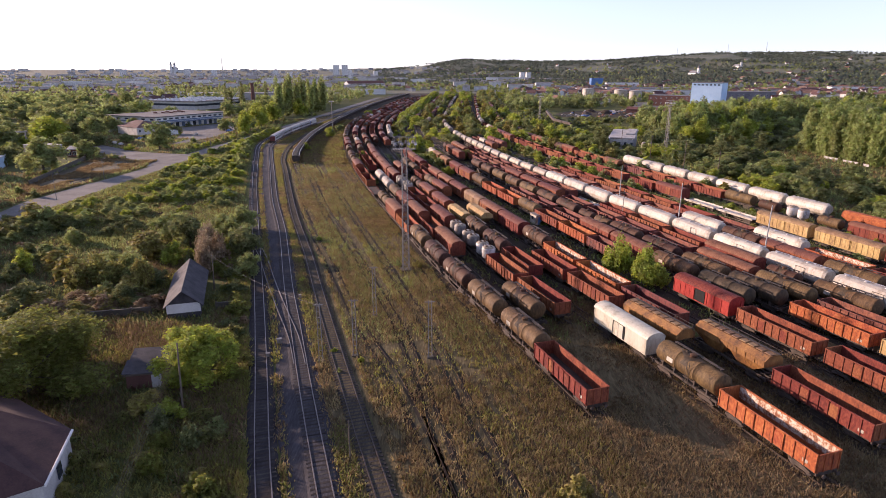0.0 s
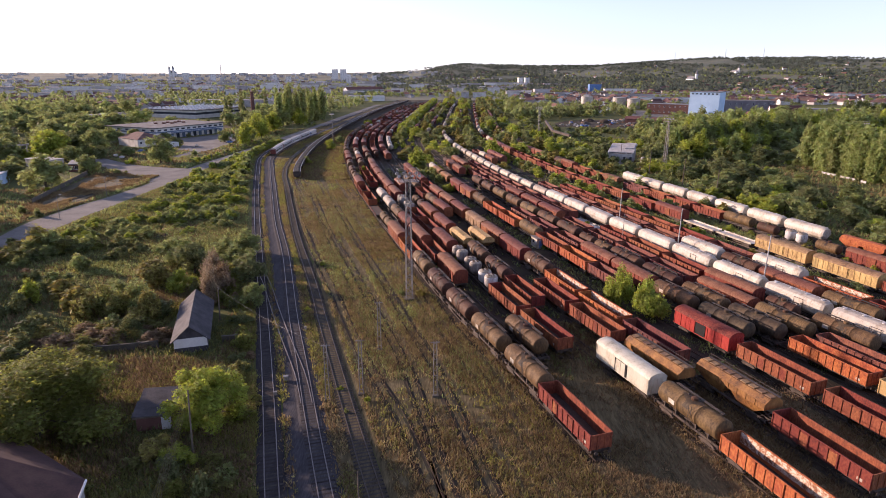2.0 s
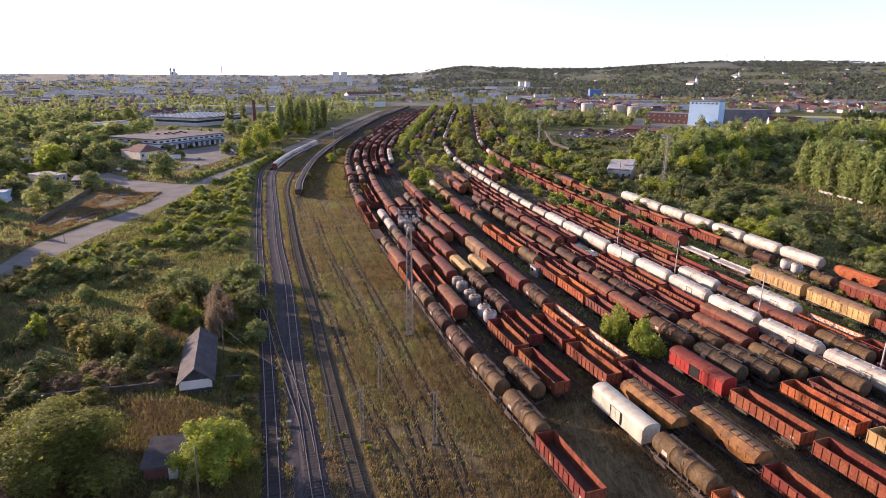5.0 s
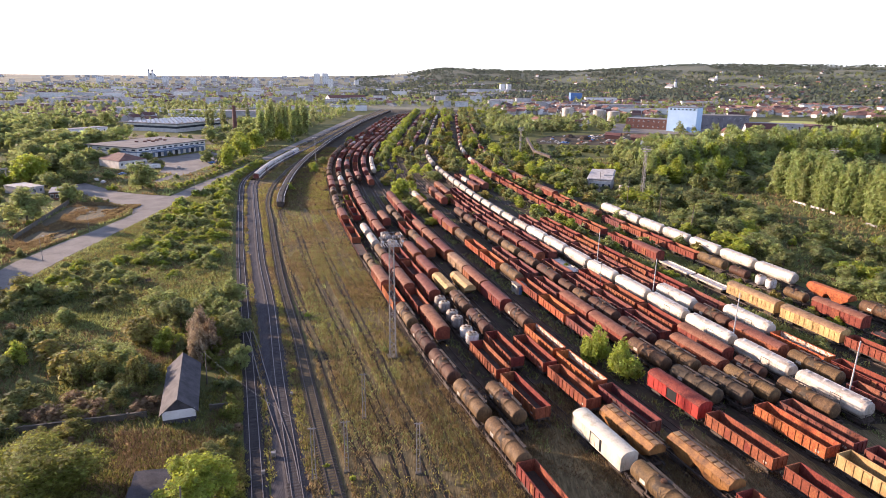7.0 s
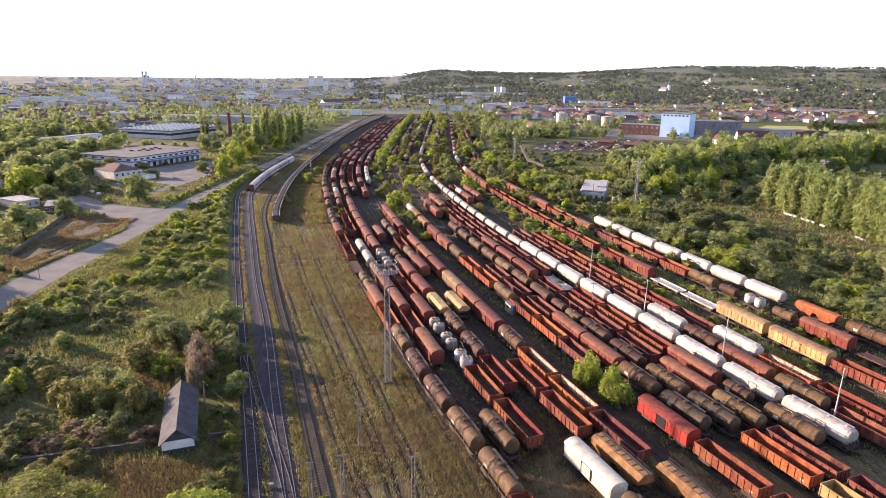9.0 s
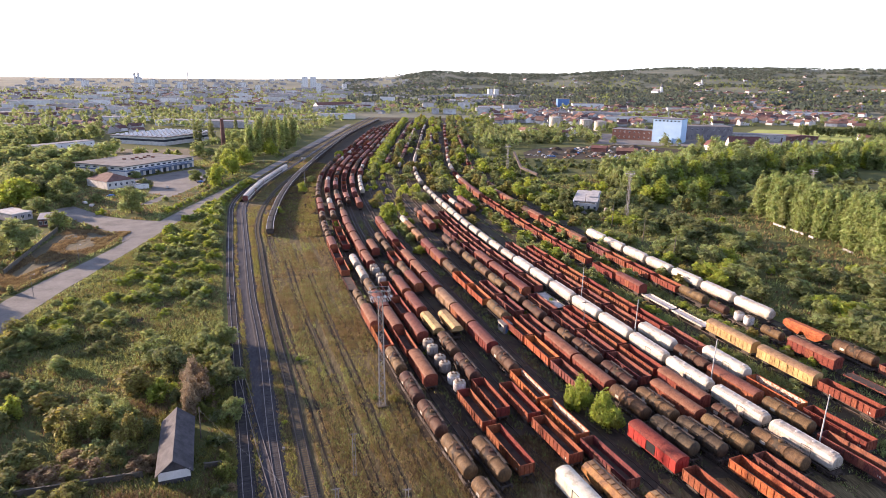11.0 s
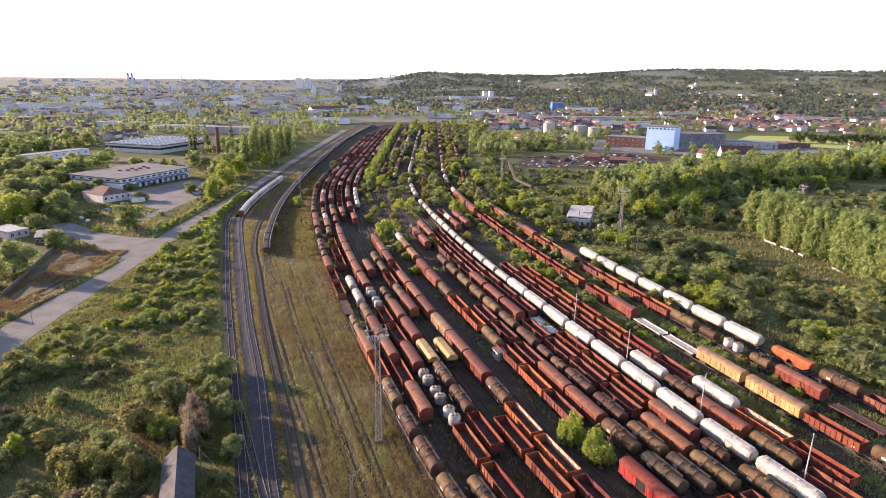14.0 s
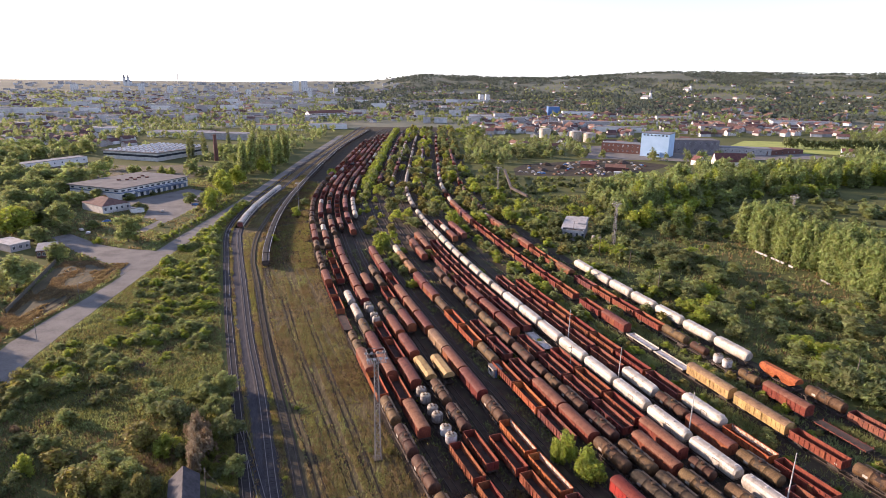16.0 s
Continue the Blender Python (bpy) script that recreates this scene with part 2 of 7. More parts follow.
    "plaster": mat("pale_plaster", (0.34, 0.32, 0.29), (0.48, 0.46, 0.43), (0.57, 0.55, 0.51), scale=0.3, rough=0.9, jitter=0.4),
    "plaster_w": mat("white_plaster", (0.6, 0.58, 0.54), (0.76, 0.75, 0.72), scale=0.4, rough=0.9),
    "glass": mat("window_glass", (0.03, 0.035, 0.045), (0.05, 0.06, 0.075), scale=0.5, rough=0.12, bump=0),
    "blue": mat("pale_blue_cladding", (0.34, 0.50, 0.66), (0.46, 0.62, 0.76), scale=0.1, fine=20, rough=0.7),
    "bluetrim": mat("blue_trim", (0.05, 0.13, 0.32), (0.09, 0.2, 0.42), scale=0.3, rough=0.6),
    "brick": mat("red_brick", (0.10, 0.046, 0.036), (0.17, 0.078, 0.06), scale=0.4, fine=16, rough=0.9),
    # distance haze is put into this leaf colour: paler and bluer
    "leaf_hill": mat("hazed_hill_leaves", (0.052, 0.068, 0.046), (0.080, 0.098, 0.066), (0.112, 0.126, 0.080), scale=0.02, rough=0.9, bump=0, island=0.5, trans=0.25),
    "felt_roof": mat("bitumen_roof", (0.085, 0.080, 0.075), (0.13, 0.122, 0.114), (0.17, 0.16, 0.148), scale=0.12, fine=14, rough=0.95, bump=0.2),
    "grey_plaster": mat("streaked_grey_plaster", (0.12, 0.108, 0.11), (0.20, 0.182, 0.186), (0.27, 0.25, 0.25), scale=0.25, fine=9, rough=0.9, streak=True),
    "blue_grey": mat("dull_blue_panels", (0.09, 0.13, 0.20), (0.14, 0.19, 0.28), scale=0.3, rough=0.6),
    "leaf_olive": mat("leaf_olive", (0.098, 0.112, 0.020), (0.160, 0.174, 0.032), (0.220, 0.230, 0.044), scale=0.5, rough=0.75, bump=0, island=0.5, trans=0.55, holes=0.47),
    # same paler, bluer tint for haze on the hill ground
    "hill": mat("hazed_wooded_hills", (0.056, 0.072, 0.050), (0.090, 0.105, 0.066), (0.165, 0.155, 0.088), scale=0.006, fine=9, rough=1.0, bump=0.3, detail=10),
}


# ---- mesh helpers ----
class G:
    """Collects vertices and faces of one part."""

    def __init__(self):
        self.v, self.f = [], []

    def add(self, v, f):
        b = len(self.v)
        self.v += [tuple(p) for p in v]
        self.f += [tuple(b + i for i in q) for q in f]
        return self

    def box(self, x0, x1, y0, y1, z0, z1):
        return self.add([(x0, y0, z0), (x1, y0, z0), (x1, y1, z0), (x0, y1, z0), (x0, y0, z1), (x1, y0, z1), (x1, y1, z1), (x0, y1, z1)],
                        [(0, 3, 2, 1), (4, 5, 6, 7), (0, 1, 5, 4), (1, 2, 6, 5), (2, 3, 7, 6), (3, 0, 4, 7)])

    def prism(self, prof, y0, y1, prof2=None):
        """A profile of (x, z) run along y; prof2: its shape at the other end."""
        n, p2 = len(prof), prof2 or prof
        v = [(x, y0, z) for x, z in prof] + [(x, y1, z) for x, z in p2]
        f = [(i, i + n, (i + 1) % n + n, (i + 1) % n) for i in range(n)]
        return self.add(v, f + [tuple(range(n)), tuple(range(2 * n - 1, n - 1, -1))])

    def tube(self, a, b, r, n=8, r2=None, caps=True):
        a, b = Vector(a), Vector(b)
        d = (b - a).normalized()
        u = d.orthogonal().normalized()
        w = d.cross(u)
        r2 = r if r2 is None else r2
        ring = [(math.cos(2 * math.pi * i / n), math.sin(2 * math.pi * i / n)) for i in range(n)]
        v = [a + (u * c + w * s) * r for c, s in ring] + [b + (u * c + w * s) * r2 for c, s in ring]
        f = [(i, (i + 1) % n, (i + 1) % n + n, i + n) for i in range(n)]
        return self.add(v, f + ([tuple(range(n - 1, -1, -1)), tuple(range(n, 2 * n))] if caps else []))

    def pipe(self, pts, r, n=5):
        """One tube through many points."""
        b = len(self.v)
        for i, p in enumerate(pts):
            d = (Vector(pts[min(i + 1, len(pts) - 1)]) - Vector(pts[max(i - 1, 0)])).normalized()
            u = d.orthogonal().normalized()
            w = d.cross(u)
            self.v += [tuple(Vector(p) + (u * math.cos(6.2832 * k / n) + w * math.sin(6.2832 * k / n)) * r) for k in range(n)]
        self.f += [(b + i * n + k, b + i * n + (k + 1) % n, b + (i + 1) * n + (k + 1) % n, b + (i + 1) * n + k) for i in range(len(pts) - 1) for k in range(n)]
        return self

    def comb(self, ys, half, depth, y0, y1, z0, z1, cap, cap_h):
        """A panel with ribs at ys, and a top rail, in one piece; it stands in the y-z plane with its ribs towards +x."""
        out, dep = [(y0, 0.0)], [0.0]
        for y, d in zip(ys, depth):
            out += [(y - half, 0.0), (y - half * 0.7, d), (y + half * 0.7, d), (y + half, 0.0)]
        out += [(y1, 0.0)]
        n = len(out)
        b = len(self.v)
        zc = z1 - cap_h
        self.v += [(x, y, z0) for y, x in out] + [(x, y, zc) for y, x in out]
        self.f += [(b + i, b + i + 1, b + n + i + 1, b + n + i) for i in range(n - 1)]
        k = b + 2 * n
        self.v += [(cap, y0, zc), (cap, y1, zc), (cap, y0, z1), (cap, y1, z1), (-0.035, y0, z1), (-0.035, y1, z1), (-0.035, y0, z0), (-0.035, y1, z0)]
        self.f += [tuple(range(b + n, b + 2 * n)) + (k + 1, k), (k, k + 1, k + 3, k + 2), (k + 2, k + 3, k + 5, k + 4), (k + 4, k + 5, k + 7, k + 6),
                   (k + 6, b, b + n, k, k + 2, k + 4), (b + n - 1, k + 7, k + 5, k + 3, k + 1, b + 2 * n - 1), tuple(range(b + n - 1, b - 1, -1)) + (k + 6, k + 7)]
        return self

    def lathe(self, prof, n=16, axis="z", at=(0, 0, 0)):
        """A profile of (radius, height) turned round an axis."""
        v, k = [], len(prof)
        for r, h in prof:
            for i in range(n):
                c, s = r * math.cos(2 * math.pi * i / n), r * math.sin(2 * math.pi * i / n)
                p = (c, s, h) if axis == "z" else (c, h, s)
                v.append((p[0] + at[0], p[1] + at[1], p[2] + at[2]))
        f = [(j * n + i, j * n + (i + 1) % n, (j + 1) * n + (i + 1) % n, (j + 1) * n + i) for j in range(k - 1) for i in range(n)]
        f += [tuple(range(n - 1, -1, -1)), tuple(range((k - 1) * n, k * n))]
        if axis == "y":
            f = [q[::-1] for q in f]
        return self.add(v, f)

    def mesh(self, name, material, smooth=False):
        me = bpy.data.meshes.new(name)
        me.from_pydata(self.v, [], self.f)
        me.materials.append(material)
        if smooth:
            me.polygons.foreach_set("use_smooth", [True] * len(me.polygons))
        me.update()
        return me


def part(name, g, material, parent=None, label="", smooth=False, m=None):
    """Links a shape as one mesh object under a thing or under a part."""
    ob = new(name, g if isinstance(g, bpy.types.Mesh) else g.mesh(name, material, smooth))
    if parent:
        ob.parent = parent
    if m is not None:
        ob.matrix_basis = m
    return tagged(ob, label)


def thing(name, label, category, group="", kind="", m=None):
    ob = new(name)
    ob.empty_display_size = 0.5
    if m is not None:
        ob.matrix_basis = m
    return tagged(ob, label, category, group, kind)


def curve(pts):
    """A smooth x over y through a few points (Catmull-Rom)."""
    ys, xs = [p[1] for p in pts], [p[0] for p in pts]

    def at(y):
        i = max(0, min(len(ys) - 2, next((k for k in range(len(ys) - 1) if y < ys[k + 1]), len(ys) - 2)))
        t = (y - ys[i]) / (ys[i + 1] - ys[i])
        if t < 0 or t > 1:
            return xs[i] + (xs[i + 1] - xs[i]) * t
        s = lambda k: (xs[min(k + 1, len(xs) - 1)] - xs[max(k - 1, 0)]) / (ys[min(k + 1, len(ys) - 1)] - ys[max(k - 1, 0)])  # noqa: E731
        h = ys[i + 1] - ys[i]
        a, b, m0, m1 = xs[i], xs[i + 1], s(i) * h, s(i + 1) * h
        return a * (2 * t**3 - 3 * t * t + 1) + m0 * (t**3 - 2 * t * t + t) + b * (3 * t * t - 2 * t**3) + m1 * (t**3 - t * t)
    return at


def heading(c, y):
    return math.degrees(-math.atan2(c(y + 1) - c(y - 1), 2))


# ---- the ground ----
def hills(x, y):
    """Height of the land: flat town and yard, wooded hills behind and to the east."""
    d = math.hypot(x, y)
    if d < 900 or y < 0:
        return 0.0
    b = math.degrees(math.atan2(x, y))
    s = lambda a, lo, hi: max(0.0, min(1.0, (a - lo) / (hi - lo))) ** 2 * (3 - 2 * max(0.0, min(1.0, (a - lo) / (hi - lo))))  # noqa: E731
    far = s(d, 2700, 4600) * (46 + 16 * s(b, -14, -6))
    near = s(b, -5, 3) * s(d, 2100, 3500) * 50 * (1 + 0.25 * math.exp(-((b - 1.0) / 3.5) ** 2))
    east = s(b, 8, 22) * s(d, 1350, 2600) * 25 + s(b, 15, 30) * s(d, 1200, 2000) * 15
    wob = noise.noise((x * 0.0016, y * 0.0016, 2.0)) * 0.16 + noise.noise((x * 0.005, y * 0.005, 5.0)) * 0.12
    wob -= 0.34 * s(3300 - d, 0, 500) * max(0.0, 0.35 - abs(noise.noise((x * 0.0021, y * 0.0021, 8.0)))) / 0.35   # side valleys
    return far * 0.75 + (near + east) * (1 + wob) * (1 - 0.25 * s(d, 3600, 4900))


def ground():
    g = G()
    xs = sorted({round(s * v, 1) for s in (-1, 1) for v in [0, 40, 80, 130, 190, 260, 340] + [420 + 65 * i for i in range(70)]})
    ys = [-700, -400, -200, -60, 0, 60, 130, 220, 320, 430, 560, 700, 850] + [950 + 62 * i for i in range(65)]
    for y in ys:
        for x in xs:
            g.v.append((x, y, hills(x, y)))
    w = len(xs)
    g.f = [(j * w + i, j * w + i + 1, (j + 1) * w + i + 1, (j + 1) * w + i) for j in range(len(ys) - 1) for i in range(w - 1)]
    me = g.mesh("ground", M["meadow"], True)
    me.materials.append(M["hill"])
    ym = np.array([sum(me.vertices[i].co.y for i in p.vertices) / 4 for p in me.polygons])
    me.polygons.foreach_set("material_index", (ym > 1000).astype(int))
    tagged(new("ground", me), "wide ground of green meadow, weeds and far fields", "ground", kind="structure")


ground()
YARD = curve([(30.5, 20), (17.9, 62), (1.3, 111), (-9.8, 150), (-18.6, 182), (-29.6, 225), (-39.0, 267), (-46.0, 305), (-53.0, 345),
              (-58.9, 397), (-60.8, 442), (-60.4, 486), (-57.8, 544), (-54.0, 634), (-47.5, 780), (-38.0, 934), (-25, 1100)])
MAIN_L = curve([(-7, 20), (-17.2, 51.7), (-22.5, 70), (-27.5, 87), (-35.2, 112.6), (-44.8, 144), (-63, 205), (-83.4, 278), (-94.5, 322), (-99, 364), (-100, 400), (-98.5, 480), (-92, 650), (-78, 900), (-66, 1100)])
MAIN_R = curve([(-1.5, 20), (-11.5, 51.7), (-17.1, 70), (-22.1, 87), (-27.3, 104.3), (-38.3, 144), (-49.5, 180), (-65.4, 236.5), (-77, 278), (-88.2, 322), (-91.8, 364), (-92, 400), (-89.5, 480), (-84, 650), (-71, 900), (-58, 1100)])
SIDE = curve([(4, 20), (-6.2, 51.7), (-11.9, 70), (-17, 87), (-22.6, 106), (-27.5, 123), (-39, 160), (-50, 199), (-60.1, 236), (-69, 268.5), (-76.5, 310), (-80.3, 356), (-81.5, 400), (-80, 480), (-75, 650), (-62, 900), (-50, 1100)])
COAL = curve([(-48, 215), (-60.5, 256), (-68.4, 306), (-73.6, 360), (-76.0, 424), (-76.0, 547), (-71, 720), (-57.5, 880), (-46, 1010)])
WEED_A = curve([(8, 20), (0, 51.6), (-5.4, 70), (-10.6, 83), (-14.1, 93), (-20.5, 112.7), (-33, 150), (-47, 195), (-56, 230), (-60.5, 256)])
WEED_B = curve([(9, 20), (1.4, 51.6), (-2.3, 70), (-6.3, 87), (-12.3, 106.5), (-20, 131.6), (-33, 172), (-48, 225)])
WEED_C = curve([(15, 20), (6.3, 51.6), (1.3, 73), (-2, 87), (-5.7, 99.5), (-10.3, 116), (-14.8, 131.6), (-24, 163), (-36, 205)])


def strip(name, left, right, y0, y1, z, material, step=8.0, label="", category="ground", ragged=0.0):
    g = G()
    n = max(2, int((y1 - y0) / step))
    for i in range(n + 1):
        y = y0 + (y1 - y0) * i / n
        r = ragged * noise.noise((y * 0.11, z * 50, 1.0))
        g.v += [(left(y) + r, y, z), (right(y) - r * 0.7, y, z)]
    g.f = [(2 * i, 2 * i + 1, 2 * i + 3, 2 * i + 2) for i in range(n)]
    return part(name, g, material, label=label) if category is None else tagged(part(name, g, material), label, category, kind="structure")


off = lambda c, d: (lambda y: c(y) + d)  # noqa: E731
strip("ground_field", off(SIDE, 1.2), off(YARD, -2.0), 20, 480, 0.03, M["field"], label="dry brown grass between disused tracks", ragged=2.0)
strip("ground_yard", off(YARD, -2.4), off(YARD, 116), 88, 1050, 0.05, M["soil"], label="dark oily yard ground with weeds")
strip("ground_front", off(YARD, -3.0), off(YARD, 116), 20, 90, 0.044, M["field"], label="dry brown grass round the nearest wagons")
strip("ground_verge", off(MAIN_R, 1.6), off(SIDE, 1.4), 20, 340, 0.056, M["field"], label="dry grass verge between siding and main line")
strip("ground_mainline", off(MAIN_L, 1.9), off(MAIN_R, 2.0), 20, 350, 0.06, M["ballast_main"], step=3.0, label="grey ballast between the main tracks", ragged=0.9)
strip("ground_throat", off(MAIN_L, -2.2), off(SIDE, 2.0), 330, 1050, 0.06, M["field"], label="dry grassy ground between the far main tracks", ragged=0.6)
strip("ground_curve", off(SIDE, 2.0), off(YARD, -2.0), 262, 1050, 0.055, M["soil"], label="brown cindery ground beside loaded wagons", ragged=1.0)


SLEEPER = {}


def track(name, c, y0, y1, label, bed="ballast_brown", rail_z=0.32, sleepers=True, step=7.0, bed_w=1.7, rail="rail", bed_z=0.17, rail_w=0.055):
    t = thing(name, label, "railway track", group="tracks", kind="structure")
    n = max(2, int((y1 - y0) / step))
    ys = [y0 + (y1 - y0) * i / n for i in range(n + 1)]
    b = G()
    for y in ys if bed else ():
        x = c(y)
        b.v += [(x - bed_w, y, 0.07), (x - bed_w + 0.45, y, bed_z), (x + bed_w - 0.45, y, bed_z), (x + bed_w, y, 0.07)]
    b.f = [(4 * i + k, 4 * i + k + 1, 4 * i + k + 5, 4 * i + k + 4) for i in range(n) for k in range(3)]
    if bed:
        part("ballast_bed", b, M[bed], t)
    for s in (-0.75, 0.75):
        r = G()
        for y in ys:
            x = c(y) + s * 1.02
            r.v += [(x - rail_w - 0.02, y, 0.05), (x - rail_w, y, rail_z), (x + rail_w, y, rail_z), (x + rail_w + 0.02, y, 0.05)]
        r.f = [(4 * i + k, 4 * i + k + 1, 4 * i + k + 5, 4 * i + k + 4) for i in range(n) for k in range(3)]
        part("rail", r, M[rail], t)
    if sleepers:
        s, y, prng = G(), y0, random.Random(3)
        while y < min(y1, 230):
            a = math.radians(heading(c, y))
            ca, sa, x = math.cos(a), math.sin(a), c(y) + 0.06 * (prng.random() - 0.5)
            q = [(-1.28, -0.13), (1.28, -0.13), (1.28, 0.13), (-1.28, 0.13)]
            base = [(x + u * ca - w * sa, y + u * sa + w * ca) for u, w in q]
            if sleepers == "single" and 36 < y < 118:
                me = SLEEPER.setdefault("mesh", G().box(-1.28, 1.28, -0.13, 0.13, 0.12, 0.216).mesh("sleeper", M["sleeper"]))
                part("sleeper", me, None, t, m=pose(x, y, 0, 0, 0, heading(c, y)))
                y += 0.66
                continue
            top = bed_z + 0.012 if sleepers is True and bed_z > 0.2 else 0.225
            s.add([(*p, 0.12) for p in base] + [(*p, top) for p in base], [(4, 5, 6, 7), (0, 1, 5, 4), (1, 2, 6, 5), (2, 3, 7, 6), (3, 0, 4, 7)])
            y += 0.66
        tagged(part("sleepers", s, M["sleeper"], t), kind="stuff")
    return t

# ---- wagons: local y runs along the track, z = 0 on the rail ----
def arc(w, z0, z1, n=8):
    """A barrel roof's outline from side to side."""
    return [(w * math.cos(math.pi * i / n), z0 + (z1 - z0) * math.sin(math.pi * i / n)) for i in range(n + 1)]


SHARED = {}


def shared(key, make):
    if key not in SHARED:
        SHARED[key] = make()
    return SHARED[key]


def wheelset_mesh():
    h = G()
    for s in (-1, 1):
        h.tube((s * 0.70, 0, 0.46), (s * 0.82, 0, 0.46), 0.46, 11)
        h.tube((s * 0.66, 0, 0.46), (s * 0.70, 0, 0.46), 0.50, 11)
    h.tube((-0.95, 0, 0.46), (0.95, 0, 0.46), 0.08, 5)
    return h.mesh("wheelset", M["wheel"])


def bogie_mesh():
    g = G()
    for s in (-1, 1):
        x0, x1 = sorted((s * 0.92, s * 1.06))
        g.add([(x0, -1.25, 0.42), (x0, -0.6, 0.30), (x0, 0.6, 0.30), (x0, 1.25, 0.42), (x0, 1.25, 0.62), (x0, 0.5, 0.78), (x0, -0.5, 0.78), (x0, -1.25, 0.62),
               (x1, -1.25, 0.42), (x1, -0.6, 0.30), (x1, 0.6, 0.30), (x1, 1.25, 0.42), (x1, 1.25, 0.62), (x1, 0.5, 0.78), (x1, -0.5, 0.78), (x1, -1.25, 0.62)],
              [tuple(range(8)), tuple(range(15, 7, -1))] + [(i, i + 8, (i + 1) % 8 + 8, (i + 1) % 8) for i in range(8)])
    g.box(-0.95, 0.95, -0.25, 0.25, 0.45, 0.82)
    return g.mesh("bogie", M["frame"])


def buffer_mesh():
    g = G()
    g.tube((0, 0, 0), (0, 0.42, 0), 0.10, 8)
    g.tube((0, 0.42, 0), (0, 0.50, 0), 0.23, 10)
    return g.mesh("buffer", M["frame"])


def running_gear(t, L, fine, axles=4, h=1.15):
    """Underframe, bogies or axles, and buffers."""
    def under():
        g = G()
        for s in (-1, 1):
            g.box(*sorted((s * 0.95, s * 1.12)), -L / 2, L / 2, h - 0.28, h)
            g.box(*sorted((s * 0.25, s * 0.38)), -L / 2, L / 2, h - 0.3, h - 0.01)
            g.box(-1.3, 1.3, *sorted((s * (L / 2 - 0.14), s * L / 2)), h - 0.38, h + 0.02)
        for k in range(5):
            y = -L / 2 + L * (k + 0.5) / 5
            g.box(-1.2, 1.2, y - 0.06, y + 0.06, h - 0.2, h - 0.02)
        g.tube((-0.5, -1.0, h - 0.5), (-0.5, 1.0, h - 0.5), 0.2, 8)
        g.box(0.3, 0.75, -0.6, 0.4, h - 0.62, h - 0.3)
        if not fine:
            for s in (-1, 1):
                yb = s * (L / 2 - (2.1 if axles == 4 else 1.7))
                g.box(-1.0, 1.0, yb - (1.2 if axles == 4 else 0.45), yb + (1.2 if axles == 4 else 0.45), 0.12, h - 0.25)
        return g.mesh("underframe", M["frame"])
    part("underframe", shared(("under", L, fine, axles, h), under), None, t)
    if not fine:
        return
    for s in (-1, 1):
        for x in (-0.87, 0.87):
            part("buffer", shared("buffer", buffer_mesh), None, t, m=pose(x, s * L / 2, h - 0.16, 0, 0, 0 if s > 0 else 180))
        yb = s * (L / 2 - (2.1 if axles == 4 else 1.7))
        if axles == 4:
            b = part("bogie", shared("bogie", bogie_mesh), None, t, m=pose(0, yb, 0))
            for d in (-0.9, 0.9):
                part("wheelset", shared("wheel", wheelset_mesh), None, b, m=pose(0, d, 0))
        else:
            part("wheelset", shared("wheel", wheelset_mesh), None, t, m=pose(0, yb, 0))


def open_wagon(paint, fine, pale=False):
    L, W, H = 12.9, 1.45, 3.15
    t = thing("open_wagon", {"red": "rust-red steel open goods wagon, empty, with ribbed sides", "orange": "orange rust-eaten open goods wagon, empty, with ribbed sides",
                             "maroon": "dark maroon open goods wagon, empty and rusty", "yellow": "faded ochre open goods wagon with ribbed sides"}[paint], "open wagon", "goods wagons in the yard")
    running_gear(t, L, fine)
    m = M[paint]
    part("floor", shared("ofloor", lambda: G().box(-W + 0.06, W - 0.06, -L / 2 + 0.05, L / 2 - 0.05, 1.17, 1.27).mesh("floor", M["inside"])), None, t)

    def side():
        n = 10
        ys = [-L / 2 + 0.1 + (L - 0.2) * k / n for k in range(n + 1)]
        g = G().comb(ys, 0.08, [0.13 if k in (3, 4, 6, 7) else 0.09 for k in range(n + 1)], -L / 2, L / 2, 1.14, H, 0.10, 0.12)
        return g.mesh("side_wall", m)
    ms = shared(("oside", paint), side)
    def door_leaf():
        q = G().box(0.0, 0.05, -0.5, 0.5, 1.35, 2.8)
        return q.mesh("side_door", m)
    part("side_wall", ms, None, t, m=pose(W - 0.05, 0, 0))
    for k in (-1, 1) if fine else ():
        part("side_door", shared(("odoor", paint), door_leaf), None, t, m=pose(-W + 0.05, k * 1.9, 0, 0, 0, 180))
    part("side_wall", ms, None, t, m=pose(-W + 0.05, 0, 0, 0, 0, 180), label="side wall with its paint worn pale" if pale else "")

    def end():
        w = W - 0.07
        g = G().comb([-w + 0.1, -0.5, 0.5, w - 0.1], 0.08, [0.09] * 4, -w, w, 1.16, H - 0.015, 0.09, 0.12)
        return g.mesh("end_wall", m)
    me = shared(("oend", paint), end)
    part("end_wall", me, None, t, m=pose(0, L / 2 - 0.01, 0, 0, 0, 90))
    part("end_wall", me, None, t, m=pose(0, -L / 2 + 0.01, 0, 0, 0, -90))
    if fine:
        for s in (-1, 1):
            part("marking_plate", shared("omark", lambda: G().box(0.0, 0.012, -0.32, 0.32, 0, 0.36).mesh("marking_plate", M["white"])), None, t, "small white marking plate", m=pose(s * (W - 0.045), s * L * 0.40, 1.5, 0, 0, 0 if s > 0 else 180))
    if pale:
        g = G()
        g.box(W - 0.10, W - 0.09, -L / 2 + 0.1, L / 2 - 0.1, 1.7, H - 0.13)
        part("lining", g, M["flaked"], t, "flaking pale lining boards")
    return t


